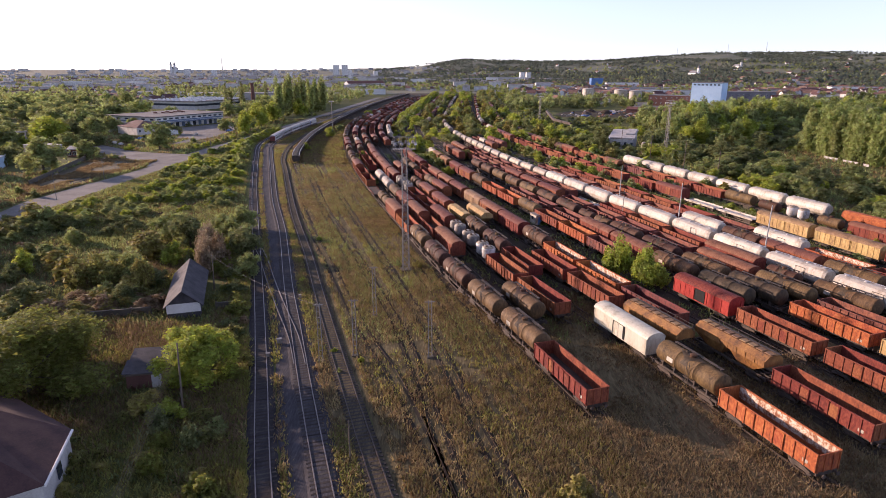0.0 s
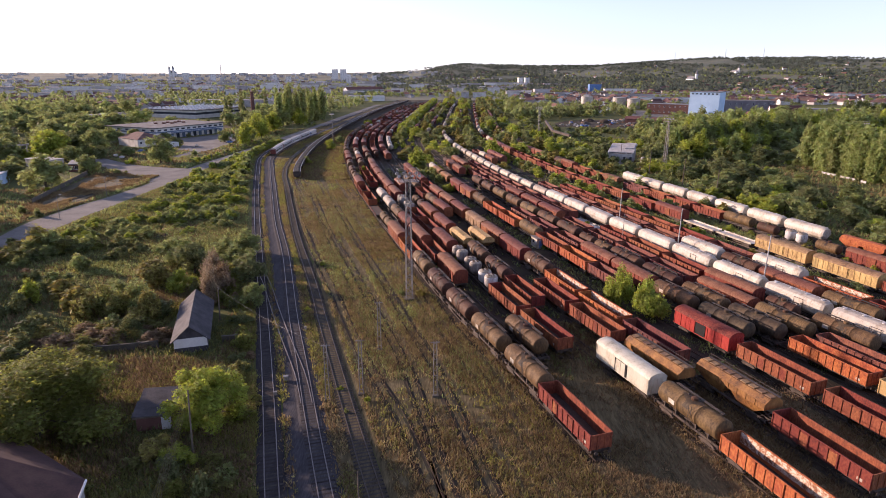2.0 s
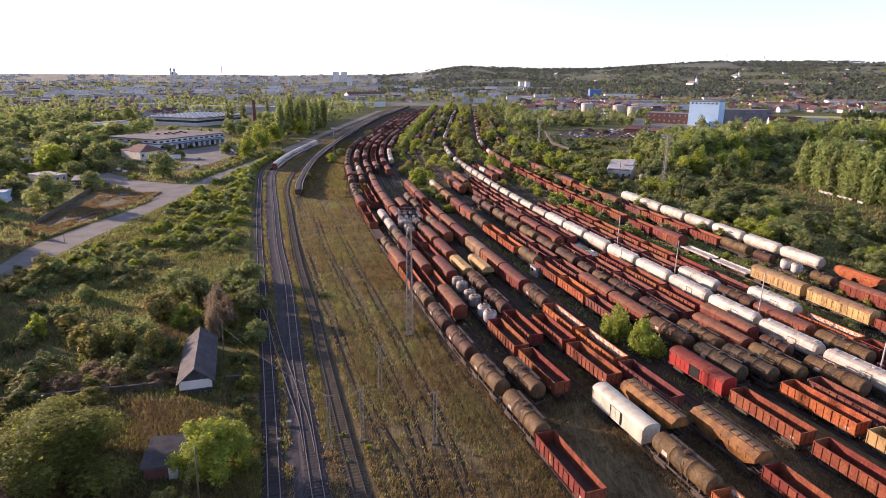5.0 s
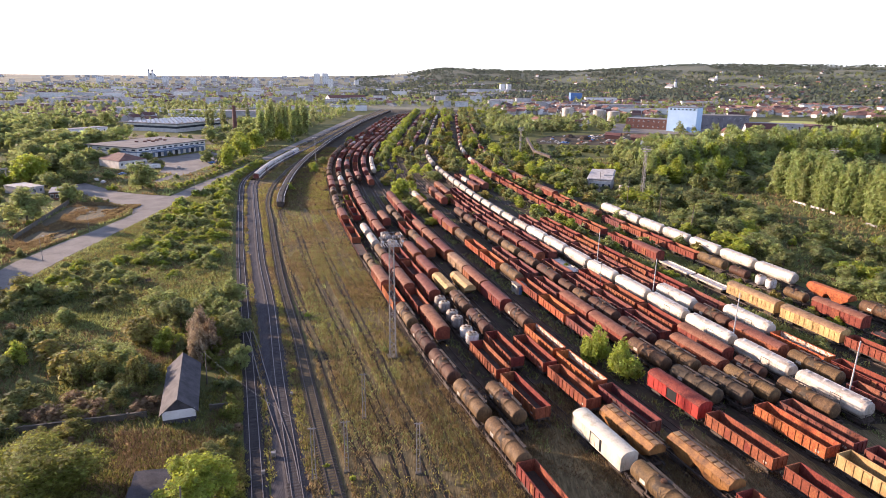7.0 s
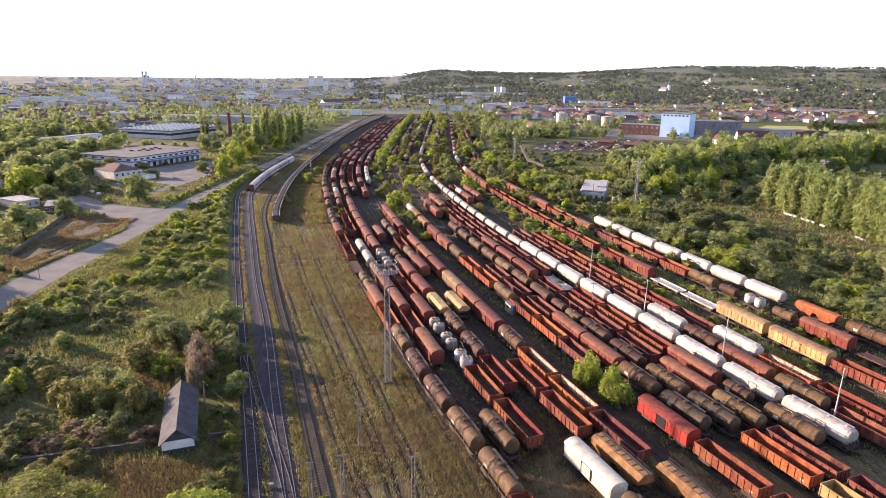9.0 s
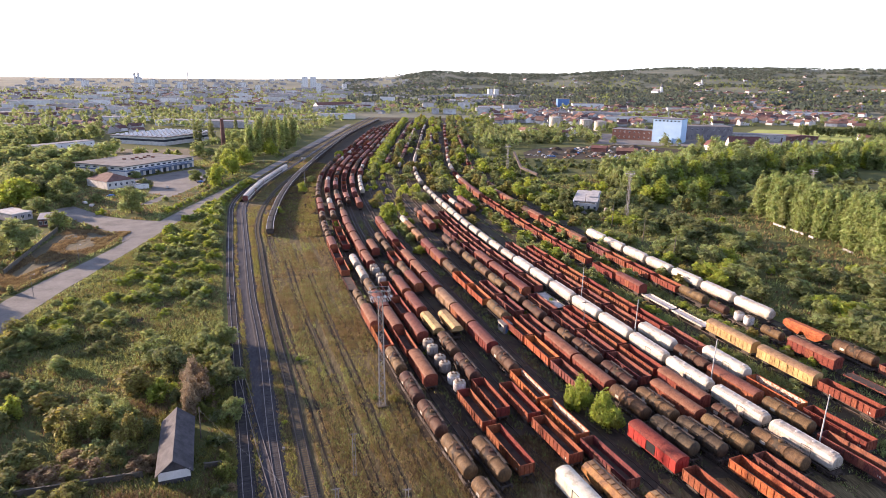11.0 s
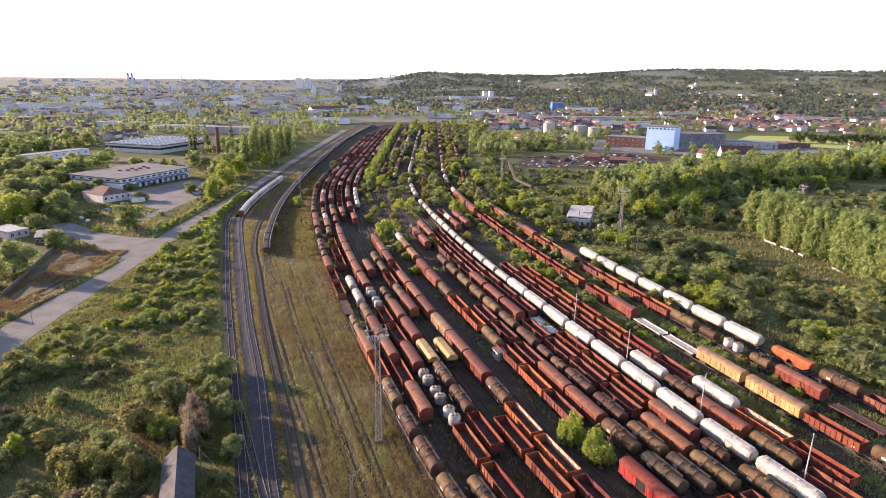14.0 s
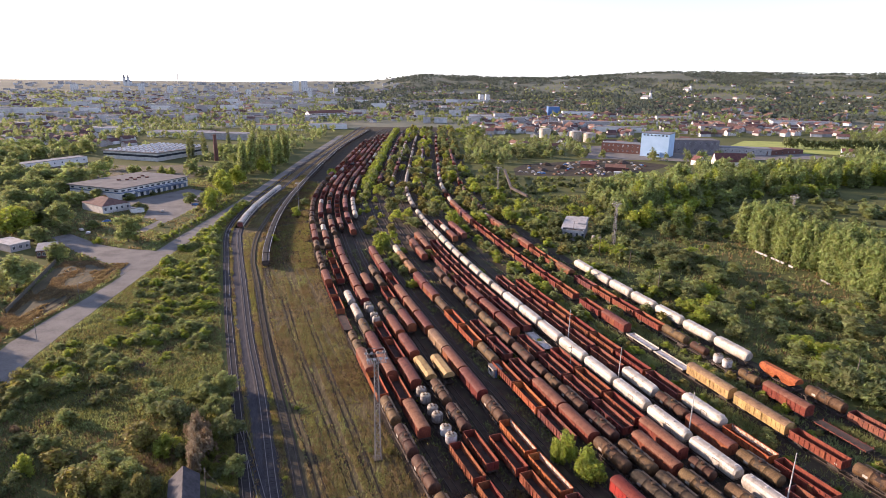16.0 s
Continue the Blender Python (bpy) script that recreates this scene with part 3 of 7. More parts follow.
def tank_wagon(paint, fine, L=11.6, R=1.38, axles=4):
    t = thing("tank_wagon", {"tank": "grimy brown-grey tank wagon with domed ends", "tank_dark": "black oil-stained tank wagon", "cream": "pale cream tank wagon, streaked with dirt"}[paint], "tank wagon", "goods wagons in the yard")
    running_gear(t, L, fine, axles)
    zc = 1.28 + R
    a = L / 2 - 0.35

    def barrel():
        g = G()
        p = [(R * math.sin(u), -a - 0.42 * math.cos(u) + 0.42) for u in (0.15, 0.5, 0.9, 1.25, 1.5)]
        p = p + [(R, -a + 0.5)]
        for k in range(1, 3 if fine else 1):
            y = -a + 0.5 + (2 * a - 1.0) * k / 3
            p += [(R, y - 0.9), (R, y - 0.06), (R + 0.02, y - 0.05), (R + 0.02, y + 0.05), (R, y + 0.06), (R, y + 0.9)]
        p += [(r, -h) for r, h in p[5::-1]]
        g.lathe(p, 24 if fine else 14, "y", (0, 0, zc))
        return g.mesh("tank_barrel", M[paint], True)
    part("tank_barrel", shared(("barrel", paint, L, R, fine), barrel), None, t)

    def dome():
        g = G()
        g.lathe([(0.45, zc + R - 0.12), (0.45, zc + R + 0.22), (0.38, zc + R + 0.3), (0.12, zc + R + 0.34)], 12)
        return g.mesh("manhole_dome", M[paint])
    part("manhole_dome", shared(("dome", paint, L, R), dome), None, t)

    def cradle():
        g = G()
        y = 0.0
        g.add([(-1.15, y - 0.1, 1.12), (1.15, y - 0.1, 1.12), (1.1, y - 0.1, zc - 0.75), (-1.1, y - 0.1, zc - 0.75), (-1.15, y + 0.1, 1.12), (1.15, y + 0.1, 1.12), (1.1, y + 0.1, zc - 0.75), (-1.1, y + 0.1, zc - 0.75)],
              [(0, 1, 2, 3), (7, 6, 5, 4), (1, 5, 6, 2), (4, 0, 3, 7)])
        return g.mesh("cradle", M["frame"])
    if fine:
        for s in (-0.72, -0.33, 0.33, 0.72):
            part("saddle", shared(("cradle", L, R), cradle), None, t, m=pose(0, s * a, 0))
        part("valve", shared(("valve", R), lambda: G().lathe([(0.14, zc + R - 0.05), (0.14, zc + R + 0.18), (0.05, zc + R + 0.22)], 8).mesh("valve", M["frame"])), None, t, m=pose(0.1, 1.2, 0))
    if paint != "cream":
        def spill():
            """Old spills down the barrel from the manhole, a skin 6 mm thick."""
            q, n, w = G(), 12, []
            for i in range(n + 1):
                u = math.pi * (0.10 + 0.80 * i / n)
                half = (0.16 + 0.10 * math.sin(5 * u) + 0.55 * math.sin(u) ** 6) * a * 0.45
                w.append((u, half))
            for u, half in w:
                for s in (-1, 1):
                    q.v.append(((R + 0.012) * math.cos(u), s * half + 0.1, zc + (R + 0.012) * math.sin(u)))
            q.f = [(2 * i, 2 * i + 1, 2 * i + 3, 2 * i + 2) for i in range(n)]
            return q.mesh("oil_stain", M["tank_dark"], True)
        part("oil_stain", shared(("spill", L, R), spill), None, t, "black crust of spilt oil")
    if fine:
        def walk_way():
            g = G()
            z = zc + R + 0.08
            for x in (0.5, 0.62, 0.74, 0.86):
                g.box(x, x + 0.09, -a * 0.75, a * 0.75, z, z + 0.03)
            for k in range(6):
                y = -a * 0.72 + a * 1.44 * k / 5
                g.box(0.5, 0.95, y - 0.03, y + 0.03, z - 0.2, z)
            return g.mesh("roof_walkway", M["frame"])
        part("roof_walkway", shared(("wway", L, R), walk_way), None, t)

        def ladder():
            g = G()
            for y in (-0.22, 0.22):
                g.box(0.0, 0.05, y - 0.025, y + 0.025, 1.0, zc + R * 0.9)
            for k in range(8):
                z = 1.2 + k * 0.33
                g.box(0.0, 0.04, -0.22, 0.22, z, z + 0.035)
            return g.mesh("ladder", M["frame"])
        lad = shared(("ladder", R), ladder)
        for s in (-1, 1):
            part("ladder", lad, None, t, m=pose(s * (R + 0.06), s * 0.9, 0, 0, 0, 0 if s > 0 else 180))

        def plate():
            g = G()
            g.box(0.0, 0.015, -0.55, 0.55, 0, 0.6)
            return g.mesh("sign_plate", M["white"])
        part("sign_plate", shared("plate", plate), None, t, "pale weathered sign plate", m=pose(-R - 0.03, a * 0.45, zc - 0.3))
    return t


def covered_wagon(paint, fine, L=13.2, roof=None, kind="covered_wagon", ribs=9, door_open=False, label=None):
    """A van with straight ribbed sides and a barrel roof."""
    W, H0, H1 = 1.42, 3.35, 4.15
    t = thing(kind, label or {"red": "rust-red covered goods wagon with a rounded roof", "maroon": "dark red covered goods wagon with a rounded roof", "roofbrown": "faded brown covered goods wagon with a rounded roof",
                              "white": "white covered goods wagon with a rounded roof", "yellow": "ochre yellow sliding-wall wagon with a brown roof"}[paint], "covered wagon", "goods wagons in the yard")
    running_gear(t, L, fine)

    def body():
        g = G()
        g.prism([(-W, 1.1), (W, 1.1), (W, H0)] + arc(W, H0, H1 - 0.08)[1:-1] + [(-W, H0)], -L / 2, L / 2)
        for k in range(ribs + 1):
            y = -L / 2 + 0.1 + (L - 0.2) * k / ribs
            for s in (-1, 1):
                g.box(*sorted((s * W, s * (W + 0.07))), y - 0.05, y + 0.05, 1.12, H0)
        for s in (-1, 1):
            g.box(*sorted((s * W, s * (W + 0.05))), -L / 2, L / 2, 1.1, 1.25)
            g.box(*sorted((s * W, s * (W + 0.05))), -L / 2, L / 2, H0 - 0.1, H0)
            for x in (-0.8, 0.0, 0.8):
                g.box(x - 0.05, x + 0.05, *sorted((s * L / 2, s * (L / 2 + 0.07))), 1.12, H0)
        return g.mesh("body", M[paint])
    part("body", shared(("cbody", paint, L, ribs), body), None, t)

    def top():
        g = G()
        o = arc(W + 0.08, H0, H1, 10)
        i = arc(W + 0.02, H0 - 0.02, H1 - 0.06, 10)
        g.prism(o + i[::-1], -L / 2 - 0.1, L / 2 + 0.1)
        if fine:
            for k in range(7):
                y = -L / 2 + 0.3 + (L - 0.6) * k / 6
                p = arc(W + 0.10, H0, H1 + 0.025, 10)
                g.prism(p + o[::-1], y - 0.03, y + 0.03)
        return g.mesh("roof", M[roof or paint])
    part("roof", shared(("croof", paint, roof, L, fine), top), None, t)

    def door():
        g = G()
        g.box(0.0, 0.05, -1.1, 1.1, 1.25, H0 - 0.15)
        for y in (-1.05, 0.0, 1.05):
            g.box(0.05, 0.09, y - 0.04, y + 0.04, 1.25, H0 - 0.15)
        g.box(0.05, 0.08, -1.1, 1.1, 2.2, 2.28)
        return g.mesh("sliding_door", M[paint])
    dm = shared(("cdoor", paint), door)
    for s in (-1, 1):
        part("sliding_door", dm, None, t, m=pose(s * (W + 0.065), 2.3 if door_open and ribs > 2 and s < 0 else 0, 0, 0, 0, 0 if s > 0 else 180))
    if door_open:
        g = G()
        w = 1.1 if ribs > 2 else 1.42
        g.box(-W - 0.078, -W + 0.05, -w, w, 1.26, H0 - 0.12)
        part("door_opening", g, M["dark"], t, "open doorway, black inside")
    return t


def white_hopper(fine, L=13.6):
    """The long white wagons with a round top, curved sides and hopper ends."""
    t = thing("grain_hopper_wagon", "white round-topped grain hopper wagon, streaked with rust", "hopper wagon", "white grain wagons")
    running_gear(t, L, fine)
    prof = [(-0.75, 1.2), (0.75, 1.2), (1.42, 1.9), (1.48, 2.7), (1.36, 3.45), (1.05, 3.95), (0.55, 4.22), (0, 4.28), (-0.55, 4.22), (-1.05, 3.95), (-1.36, 3.45), (-1.48, 2.7), (-1.42, 1.9)]
    small = [(x * 0.86, 1.9 + (z - 1.2) * 0.70) for x, z in prof]

    def body():
        g = G()
        a = L / 2 - 0.75
        g.prism(prof, -a + 0.15, a - 0.15)
        g.prism(small, -L / 2 + 0.35, -a + 0.15, prof)
        g.prism(prof, a - 0.15, L / 2 - 0.35, small)
        return g.mesh("body", M["white"], False)
    b = shared(("whop", L), body)
    part("body", b, None, t)

    def hatches():
        g = G()
        g.box(0.42, 0.75, -L / 2 + 0.8, L / 2 - 0.8, 4.30, 4.33)
        return g.mesh("roof_walkway", M["silo"])
    part("roof_walkway", shared(("whatch", L), hatches), None, t)
    if fine:
        for k in range(4):
            part("roof_hatch", shared("whatch1", lambda: G().lathe([(0.32, 4.2), (0.32, 4.36), (0.26, 4.40), (0.05, 4.41)], 10).mesh("roof_hatch", M["silo"])), None, t, m=pose(0, -L / 2 + L * (k + 0.5) / 4, 0))
    if fine:
        def rack():
            g = G()
            for y in (-0.95, 0.95):
                g.box(0, 0.05, y - 0.03, y + 0.03, 1.1, 3.6)
            g.box(0, 0.05, -0.95, 0.95, 3.55, 3.62)
            g.box(0, 0.05, -0.95, 0.95, 1.1, 1.16)
            return g.mesh("side_frame", M["frame"])
        for s in (-1, 1):
            part("side_frame", shared("wrack", rack), None, t, "dark rectangular side frame", m=pose(s * 1.5, -1.5, 0, 0, 0, 0 if s > 0 else 180))

        def endp():
            g = G()
            g.box(-1.25, 1.25, -0.35, 0.35, 1.16, 1.22)
            for x in (-1.2, -0.4, 0.4, 1.2):
                g.box(x - 0.03, x + 0.03, -0.35, -0.29, 1.2, 2.4)
            g.box(-1.2, 1.2, -0.35, -0.29, 2.34, 2.4)
            return g.mesh("end_platform", M["frame"])
        for s in (-1, 1):
            part("end_platform", shared("wendp", endp), None, t, m=pose(0, s * (L / 2 - 0.38), 0, 0, 0, 0 if s < 0 else 180))
    return t


def dry_hopper(paint, fine, L=12.6):
    """Flared hopper with a row of roof hatches and a walkway."""
    t = thing("hopper_wagon", {"hopper": "yellow-brown covered hopper wagon with roof hatches", "yellow": "cream yellow covered hopper wagon with roof hatches", "orange": "rust-orange covered hopper wagon with sloping ends"}[paint], "hopper wagon", "hopper wagons")
    running_gear(t, L, fine)

    def body():
        g = G()
        up = [(-1.45, 2.55), (1.45, 2.55), (1.45, 3.35), (0.75, 3.95), (-0.75, 3.95), (-1.45, 3.35)]
        g.prism(up, -L / 2 + 0.25, L / 2 - 0.25)
        for s in (-1, 1):
            y0, y1 = s * 0.45, s * (L / 2 - 0.3)
            lo0, lo1 = s * 1.6, s * (L / 2 - 2.9)
            v = [(-1.44, y0, 2.56), (1.44, y0, 2.56), (1.44, y1, 2.56), (-1.44, y1, 2.56), (-0.85, lo0, 0.9), (0.85, lo0, 0.9), (0.85, lo1, 0.9), (-0.85, lo1, 0.9)]
            g.add(v, [(0, 1, 5, 4), (1, 2, 6, 5), (2, 3, 7, 6), (3, 0, 4, 7), (4, 5, 6, 7)])
        for k in range(9):
            y = -L / 2 + 0.35 + (L - 0.7) * k / 8
            for s in (-1, 1):
                g.box(*sorted((s * 1.45, s * 1.51)), y - 0.05, y + 0.05, 2.5, 3.36)
        return g.mesh("body", M[paint])
    part("body", shared(("dhop", paint), body), None, t)

    def hat():
        g = G()
        g.box(-0.5, 0.35, -0.5, 0.5, 3.92, 4.06)
        return g.mesh("roof_hatch", M["silo" if paint == "yellow" else "roofbrown"])
    for k in range(9 if fine else 0):
        part("roof_hatch", shared(("dhat", paint), hat), None, t, "paler roof hatch", m=pose(0, -L / 2 + 0.9 + (L - 1.8) * k / 8, 0))
    if fine:
        def rail_():
            g = G()
            for k in range(8):
                y = -L / 2 + 0.3 + (L - 0.6) * k / 7
                g.box(0.98, 1.02, y - 0.02, y + 0.02, 3.7, 4.45)
            g.box(0.97, 1.03, -L / 2 + 0.2, L / 2 - 0.2, 4.42, 4.46)
            g.box(0.6, 1.05, -L / 2 + 0.2, L / 2 - 0.2, 3.97, 4.0)
            return g.mesh("walkway_rail", M["frame"])
        part("walkway_rail", shared("drail", rail_), None, t)
    return t


def silo_wagon(fine, L=8.4, paint="silo"):
    t = thing("silo_wagon", "grey-white two-axle powder wagon with two upright silos" if paint == "silo" else "grimy grey-brown powder wagon with two upright silos", "silo wagon", "silo wagons")
    running_gear(t, L, fine, axles=2)
    for s in (-1, 1):
        def vessel():
            g = G()
            g.lathe([(0.35, 1.0), (1.30, 1.75), (1.36, 2.0), (1.36, 3.45), (1.2, 3.75), (0.8, 3.95), (0.3, 4.02)], 18)
            return g.mesh("silo", M[paint], True)
        v = part("silo", shared(("vessel", paint), vessel), None, t, m=pose(0, s * 1.75, 0))

        def cap():
            g = G()
            for a in range(4):
                x, y = 0.55 * math.cos(a * 1.57 + 0.6), 0.55 * math.sin(a * 1.57 + 0.6)
                g.lathe([(0.24, 3.8), (0.24, 4.06), (0.1, 4.1)], 8, at=(x, y, 0))
            for k in range(10):
                a = 2 * math.pi * k / 10
                g.tube((1.1 * math.cos(a), 1.1 * math.sin(a), 3.75), (1.1 * math.cos(a), 1.1 * math.sin(a), 4.35), 0.02, 4)
            return g.mesh("hatch_ring", M["tank"])
        part("hatch_ring", shared("vcap", cap), None, v, "rusty hatches and top rail")
        part("top_dome", shared("vdome", lambda: G().lathe([(1.27, 3.66), (1.21, 3.775), (0.81, 3.975), (0.3, 4.045)], 18).mesh("top_dome", M["cream"], True)), None, v, "rust-streaked pale top")
    return t


def flat_wagon(fine, pale=False, L=13.0):
    t = thing("flat_wagon", "wrecked white-framed flat wagon with loose racks" if pale else "rusty flat wagon with an empty deck", "flat wagon", "goods wagons in the yard")
    running_gear(t, L, fine)
    g = G()
    g.box(-1.35, 1.35, -L / 2, L / 2, 1.15, 1.22)
    part("deck", g, M["silo" if pale else "inside"], t)
    for s in (-1, 1):
        r = G()
        r.box(*sorted((s * 1.35, s * 1.42)), -L / 2, L / 2, 1.05, 1.3 if not pale else 1.55)
        for k in range(8):
            y = -L / 2 + 0.3 + (L - 0.6) * k / 7
            r.box(*sorted((s * 1.42, s * 1.5)), y - 0.05, y + 0.05, 1.1, 1.75)
        part("side_rail", r, M["white" if pale else "maroon"], t)
    return t


def coal_wagon(fine):
    """The long string of loaded wagons with pale rims on the curve."""
    L = 12.4
    t = thing("loaded_open_wagon", "black open wagon loaded with coal, pale top rim", "open wagon", "loaded wagons on the curve")
    running_gear(t, L, fine)
    g = G()
    g.prism([(-1.42, 1.15), (1.42, 1.15), (1.45, 2.9), (-1.45, 2.9)], -L / 2, L / 2)
    for k in range(9):
        y = -L / 2 + 0.1 + (L - 0.2) * k / 8
        for s in (-1, 1):
            g.box(*sorted((s * 1.44, s * 1.52)), y - 0.06, y + 0.06, 1.15, 2.9)
    part("body", g, M["frame"], t)
    for s in (-1, 1):
        r = G().box(*sorted((s * 1.36, s * 1.54)), -L / 2 - 0.02, L / 2 + 0.02, 2.9, 3.0)
        part("top_rim", r, M["silo"], t, "pale worn rim")
    c = G()
    for i in range(13):
        for j in range(5):
            x, y = -1.3 + 2.6 * j / 4, -L / 2 + 0.1 + (L - 0.2) * i / 12
            e = min(j, 4 - j, 1)
            c.v.append((x, y, 2.75 + (0.35 + 0.15 * noise.noise((x, y, 3))) * e))
    c.f = [(i * 5 + j, i * 5 + j + 1, i * 5 + j + 6, i * 5 + j + 5) for i in range(12) for j in range(4)]
    part("coal_load", c, M["dark"], t)
    return t


MAKE = {
    "O": lambda f: open_wagon("red", f), "o": lambda f: open_wagon("orange", f), "m": lambda f: open_wagon("maroon", f), "v": lambda f: open_wagon("orange", f, True), "y": lambda f: open_wagon("yellow", f),
    "T": lambda f: tank_wagon("tank", f), "t": lambda f: tank_wagon("tank", f, 7.2, 1.2, 2), "k": lambda f: tank_wagon("tank_dark", f), "w": lambda f: tank_wagon("cream", f, 11.6),
    "C": lambda f: covered_wagon("red", f, roof="old_roof"), "c": lambda f: covered_wagon("roofbrown", f), "d": lambda f: covered_wagon("maroon", f),
    "X": lambda f: covered_wagon("ivory", f, 12.4, door_open=True, ribs=2, label="ivory white refrigerator van with a ribbed roof and open door"),
    "B": lambda f: covered_wagon("crimson", f, 12.6, roof="red", door_open=True, ribs=8, label="red goods van with ribbed sides and an open sliding door"),
    "Y": lambda f: covered_wagon("yellow", f, 15.6, roof="roofbrown", ribs=12),
    "W": lambda f: white_hopper(f), "H": lambda f: dry_hopper("yellow", f), "h": lambda f: dry_hopper("hopper", f), "r": lambda f: dry_hopper("orange", f),
    "S": lambda f: silo_wagon(f), "s": lambda f: silo_wagon(f, paint="silo_grime"), "F": lambda f: flat_wagon(f), "f": lambda f: flat_wagon(f, True), "L": lambda f: coal_wagon(f),
}
PROTO = {}


def put_wagon(code, c, y, fine=None):
    fine = y < 139 if fine is None else fine
    m = pose(c(y), y, 0.32, 0, 0, heading(c, y))
    if (code, fine) in PROTO:
        return copy_thing(PROTO[code, fine], m)
    PROTO[code, fine] = ob = MAKE[code](fine)
    ob.matrix_basis = m
    return ob


# the yard's rows: offset from the westernmost track, its wagons (kind and distance), and the far string that goes on
YARD_ROWS = [
    (0.0, "O68 T79.5 T92 T104.3 T116.5 T129.5 o143 C156.5 t167 t174 F189 O203 O218 C233 t247 t256 T263", "T283 C300 C315 T336 T350 T364 T379 T392"),
    (5.2, "T91 C126 O140.5 C154 C168 T181 w195 w209 O236 O250 O266 T285", "C300 w316 T330 O344"),
    (10.2, "O94.5 O108.3 S118.5 s127.5 s136.5 C149 O164 O178.5 s189 s199 C211.5 C226 C240 C254.5 C269 C283.5", "t296 T310 C326"),
    (15.1, "v56 T68 X80.5 O113 T125.5 T138 H151 C166.5 C182 t192 t199.5 C228", "d330 t320 m344"),
    (20.3, "h82 O97.3 O111 H152 C187 T199.5 O214 T227.5 T241", "C315 m330"),
    (25.3, "O61 h74 m90 v103.5 v117 T129 C142.5 C156 c169.5 C185 C199 C213 O227 C241 C255 C269", "w352"),
    (36.8, "O66.5 O80.5 B94 m121.6 o135 O148.3 T160.5 o174.5 o188.5 T201 C214.5 C228.5 h246 h261 w273", ""),
    (42.2, "k97 T109.2 C122 C135.5 m149.5 m165 m179", ""),
    (47.0, "y69.3 o83 k96.5 T108 T120.5 T133 t142.5 t150 T160 T172.5 T185.5 T198 T211 T224 T237", "C268 C282 t295"),
    (52.2, "m70.3 m84 T97 C109.5 m125 m138.5 m152 m166 C182.5 C196.5 C211 m225 m239 m253", "O268 C282 C296"),
    (57.7, "T92 t103.5 C115 O129 O142.5 O156 f172 m186 m200 m214 m228", "m242 m256 m270 m284"),
    (63.2, "W93 W106.7 W120.5 W134.3 W148 W161.8 W175.5 W189.3 W203 w215.5 w228 w240.5 w253 w265.5 w278 w290.5 w303", "w315.5 w328 w341 w354"),
    (69.8, "m90 T103 C116 T128.5 W141 m156 m170 m184 m198 m212 m226", "C300 w315 m328"),
    (76.0, "O99 v112.5 W126 m140 O153.5 O167 O180.5 O194 O207.5 O221", "d306 d320"),
    (89.9, "T97 O110 Y124.7 Y141.5 f156.6 f170 C184 O198.5 O215.5 O229 O242.5 O256 O269.5 O283", "O297 O311 O325"),
    (102.0, "F116 C131 t143 S152.5 t161.5 T172 O184.5 O198 O211.5 m225 h242 O256 O269.5", "C284 T296 T308 C322 C336 w350"),
    (111.4, "y104 m117 T130 r143.5 W160.3 W174 W188 W202 W216 W230 W244", ""),
]
rng = random.Random(7)
for i, (o, near, far) in enumerate(YARD_ROWS):
    c = off(YARD, o)
    track("track", c, float(near.split()[0][1:]) - 6.8, 1000, "rusty yard track under parked wagons", sleepers=False, bed_z=0.12)
    for w in (near + " " + far).split():
        put_wagon(w[0], c, float(w[1:]))
track("track", off(YARD, 31.0), 84, 600, "empty yard track between rows of wagons", sleepers=False)
track("track", off(YARD, 82.5), 84, 1000, "empty yard track between rows of wagons", sleepers=False)
track("track", off(YARD, 96), 84, 600, "overgrown yard track", sleepers=False)
# the far ends of the rows, towards the throat of the yard
for o, y0, y1, mix in ((0, 405, 800, "TCmTOd"), (5.2, 358, 840, "CTmtwd"), (10.2, 340, 860, "mOTdkC"), (15.1, 358, 880, "TmCdOt"), (20.3, 345, 900, "CdTmkt"), (25.3, 366, 900, "mwTCdt"),
                        (42, 470, 900, "mTdw"), (52.2, 460, 900, "wTwd"), (63.2, 367, 900, "wTTw"), (74, 440, 900, "Tdw"), (89.9, 339, 860, "TCOwd"), (105, 364, 820, "CTTOd")):
    y = y0
    while y < y1:
        k = rng.choice(mix)
        if rng.random() > 0.07:
            put_wagon(k, off(YARD, o), y, False)
        y += 14.2 if k != "t" else 9
# main tracks and the disused ones in the grass
for c, y1, lab, bed, sl in ((MAIN_L, 1050, "main line track with bright worn rails", "ballast", True), (MAIN_R, 1050, "main line track with bright worn rails", "ballast_main", True), (SIDE, 1050, "siding track on dark cinders", "cinder", "single"),
                        (COAL, 1000, "curved siding under loaded wagons", "ballast_brown", False)):
    track("track", c, 216 if c is COAL else 24, y1, lab, bed, sleepers=sl, bed_w=1.42 if c is SIDE else 1.65, rail="rail" if c in (COAL, SIDE) else "rail_bright", bed_z=0.205 if sl else 0.17)
for c, y1 in ((WEED_A, 250), (WEED_B, 220), (WEED_C, 205)):
    for d in (-0.78, 0.78):
        strip("ground_rut", off(c, d - 0.34), off(c, d + 0.34), 24, y1, 0.05, M["soil"], step=1.4, label="dark worn rut along a disused rail", ragged=0.45)
    track("track", c, 24, y1, "disused track sunk in dry grass", None, 0.16, False, rail="rail_old", rail_w=0.04)
track("track", curve([(-18.2, 73), (-21.3, 82.5), (-26.1, 94.3), (-31.9, 109), (-36.4, 121), (-39.8, 129)]), 74, 129, "crossover track between the main lines", None, 0.325, False, rail="rail_bright", step=3.0)
y = 262.0
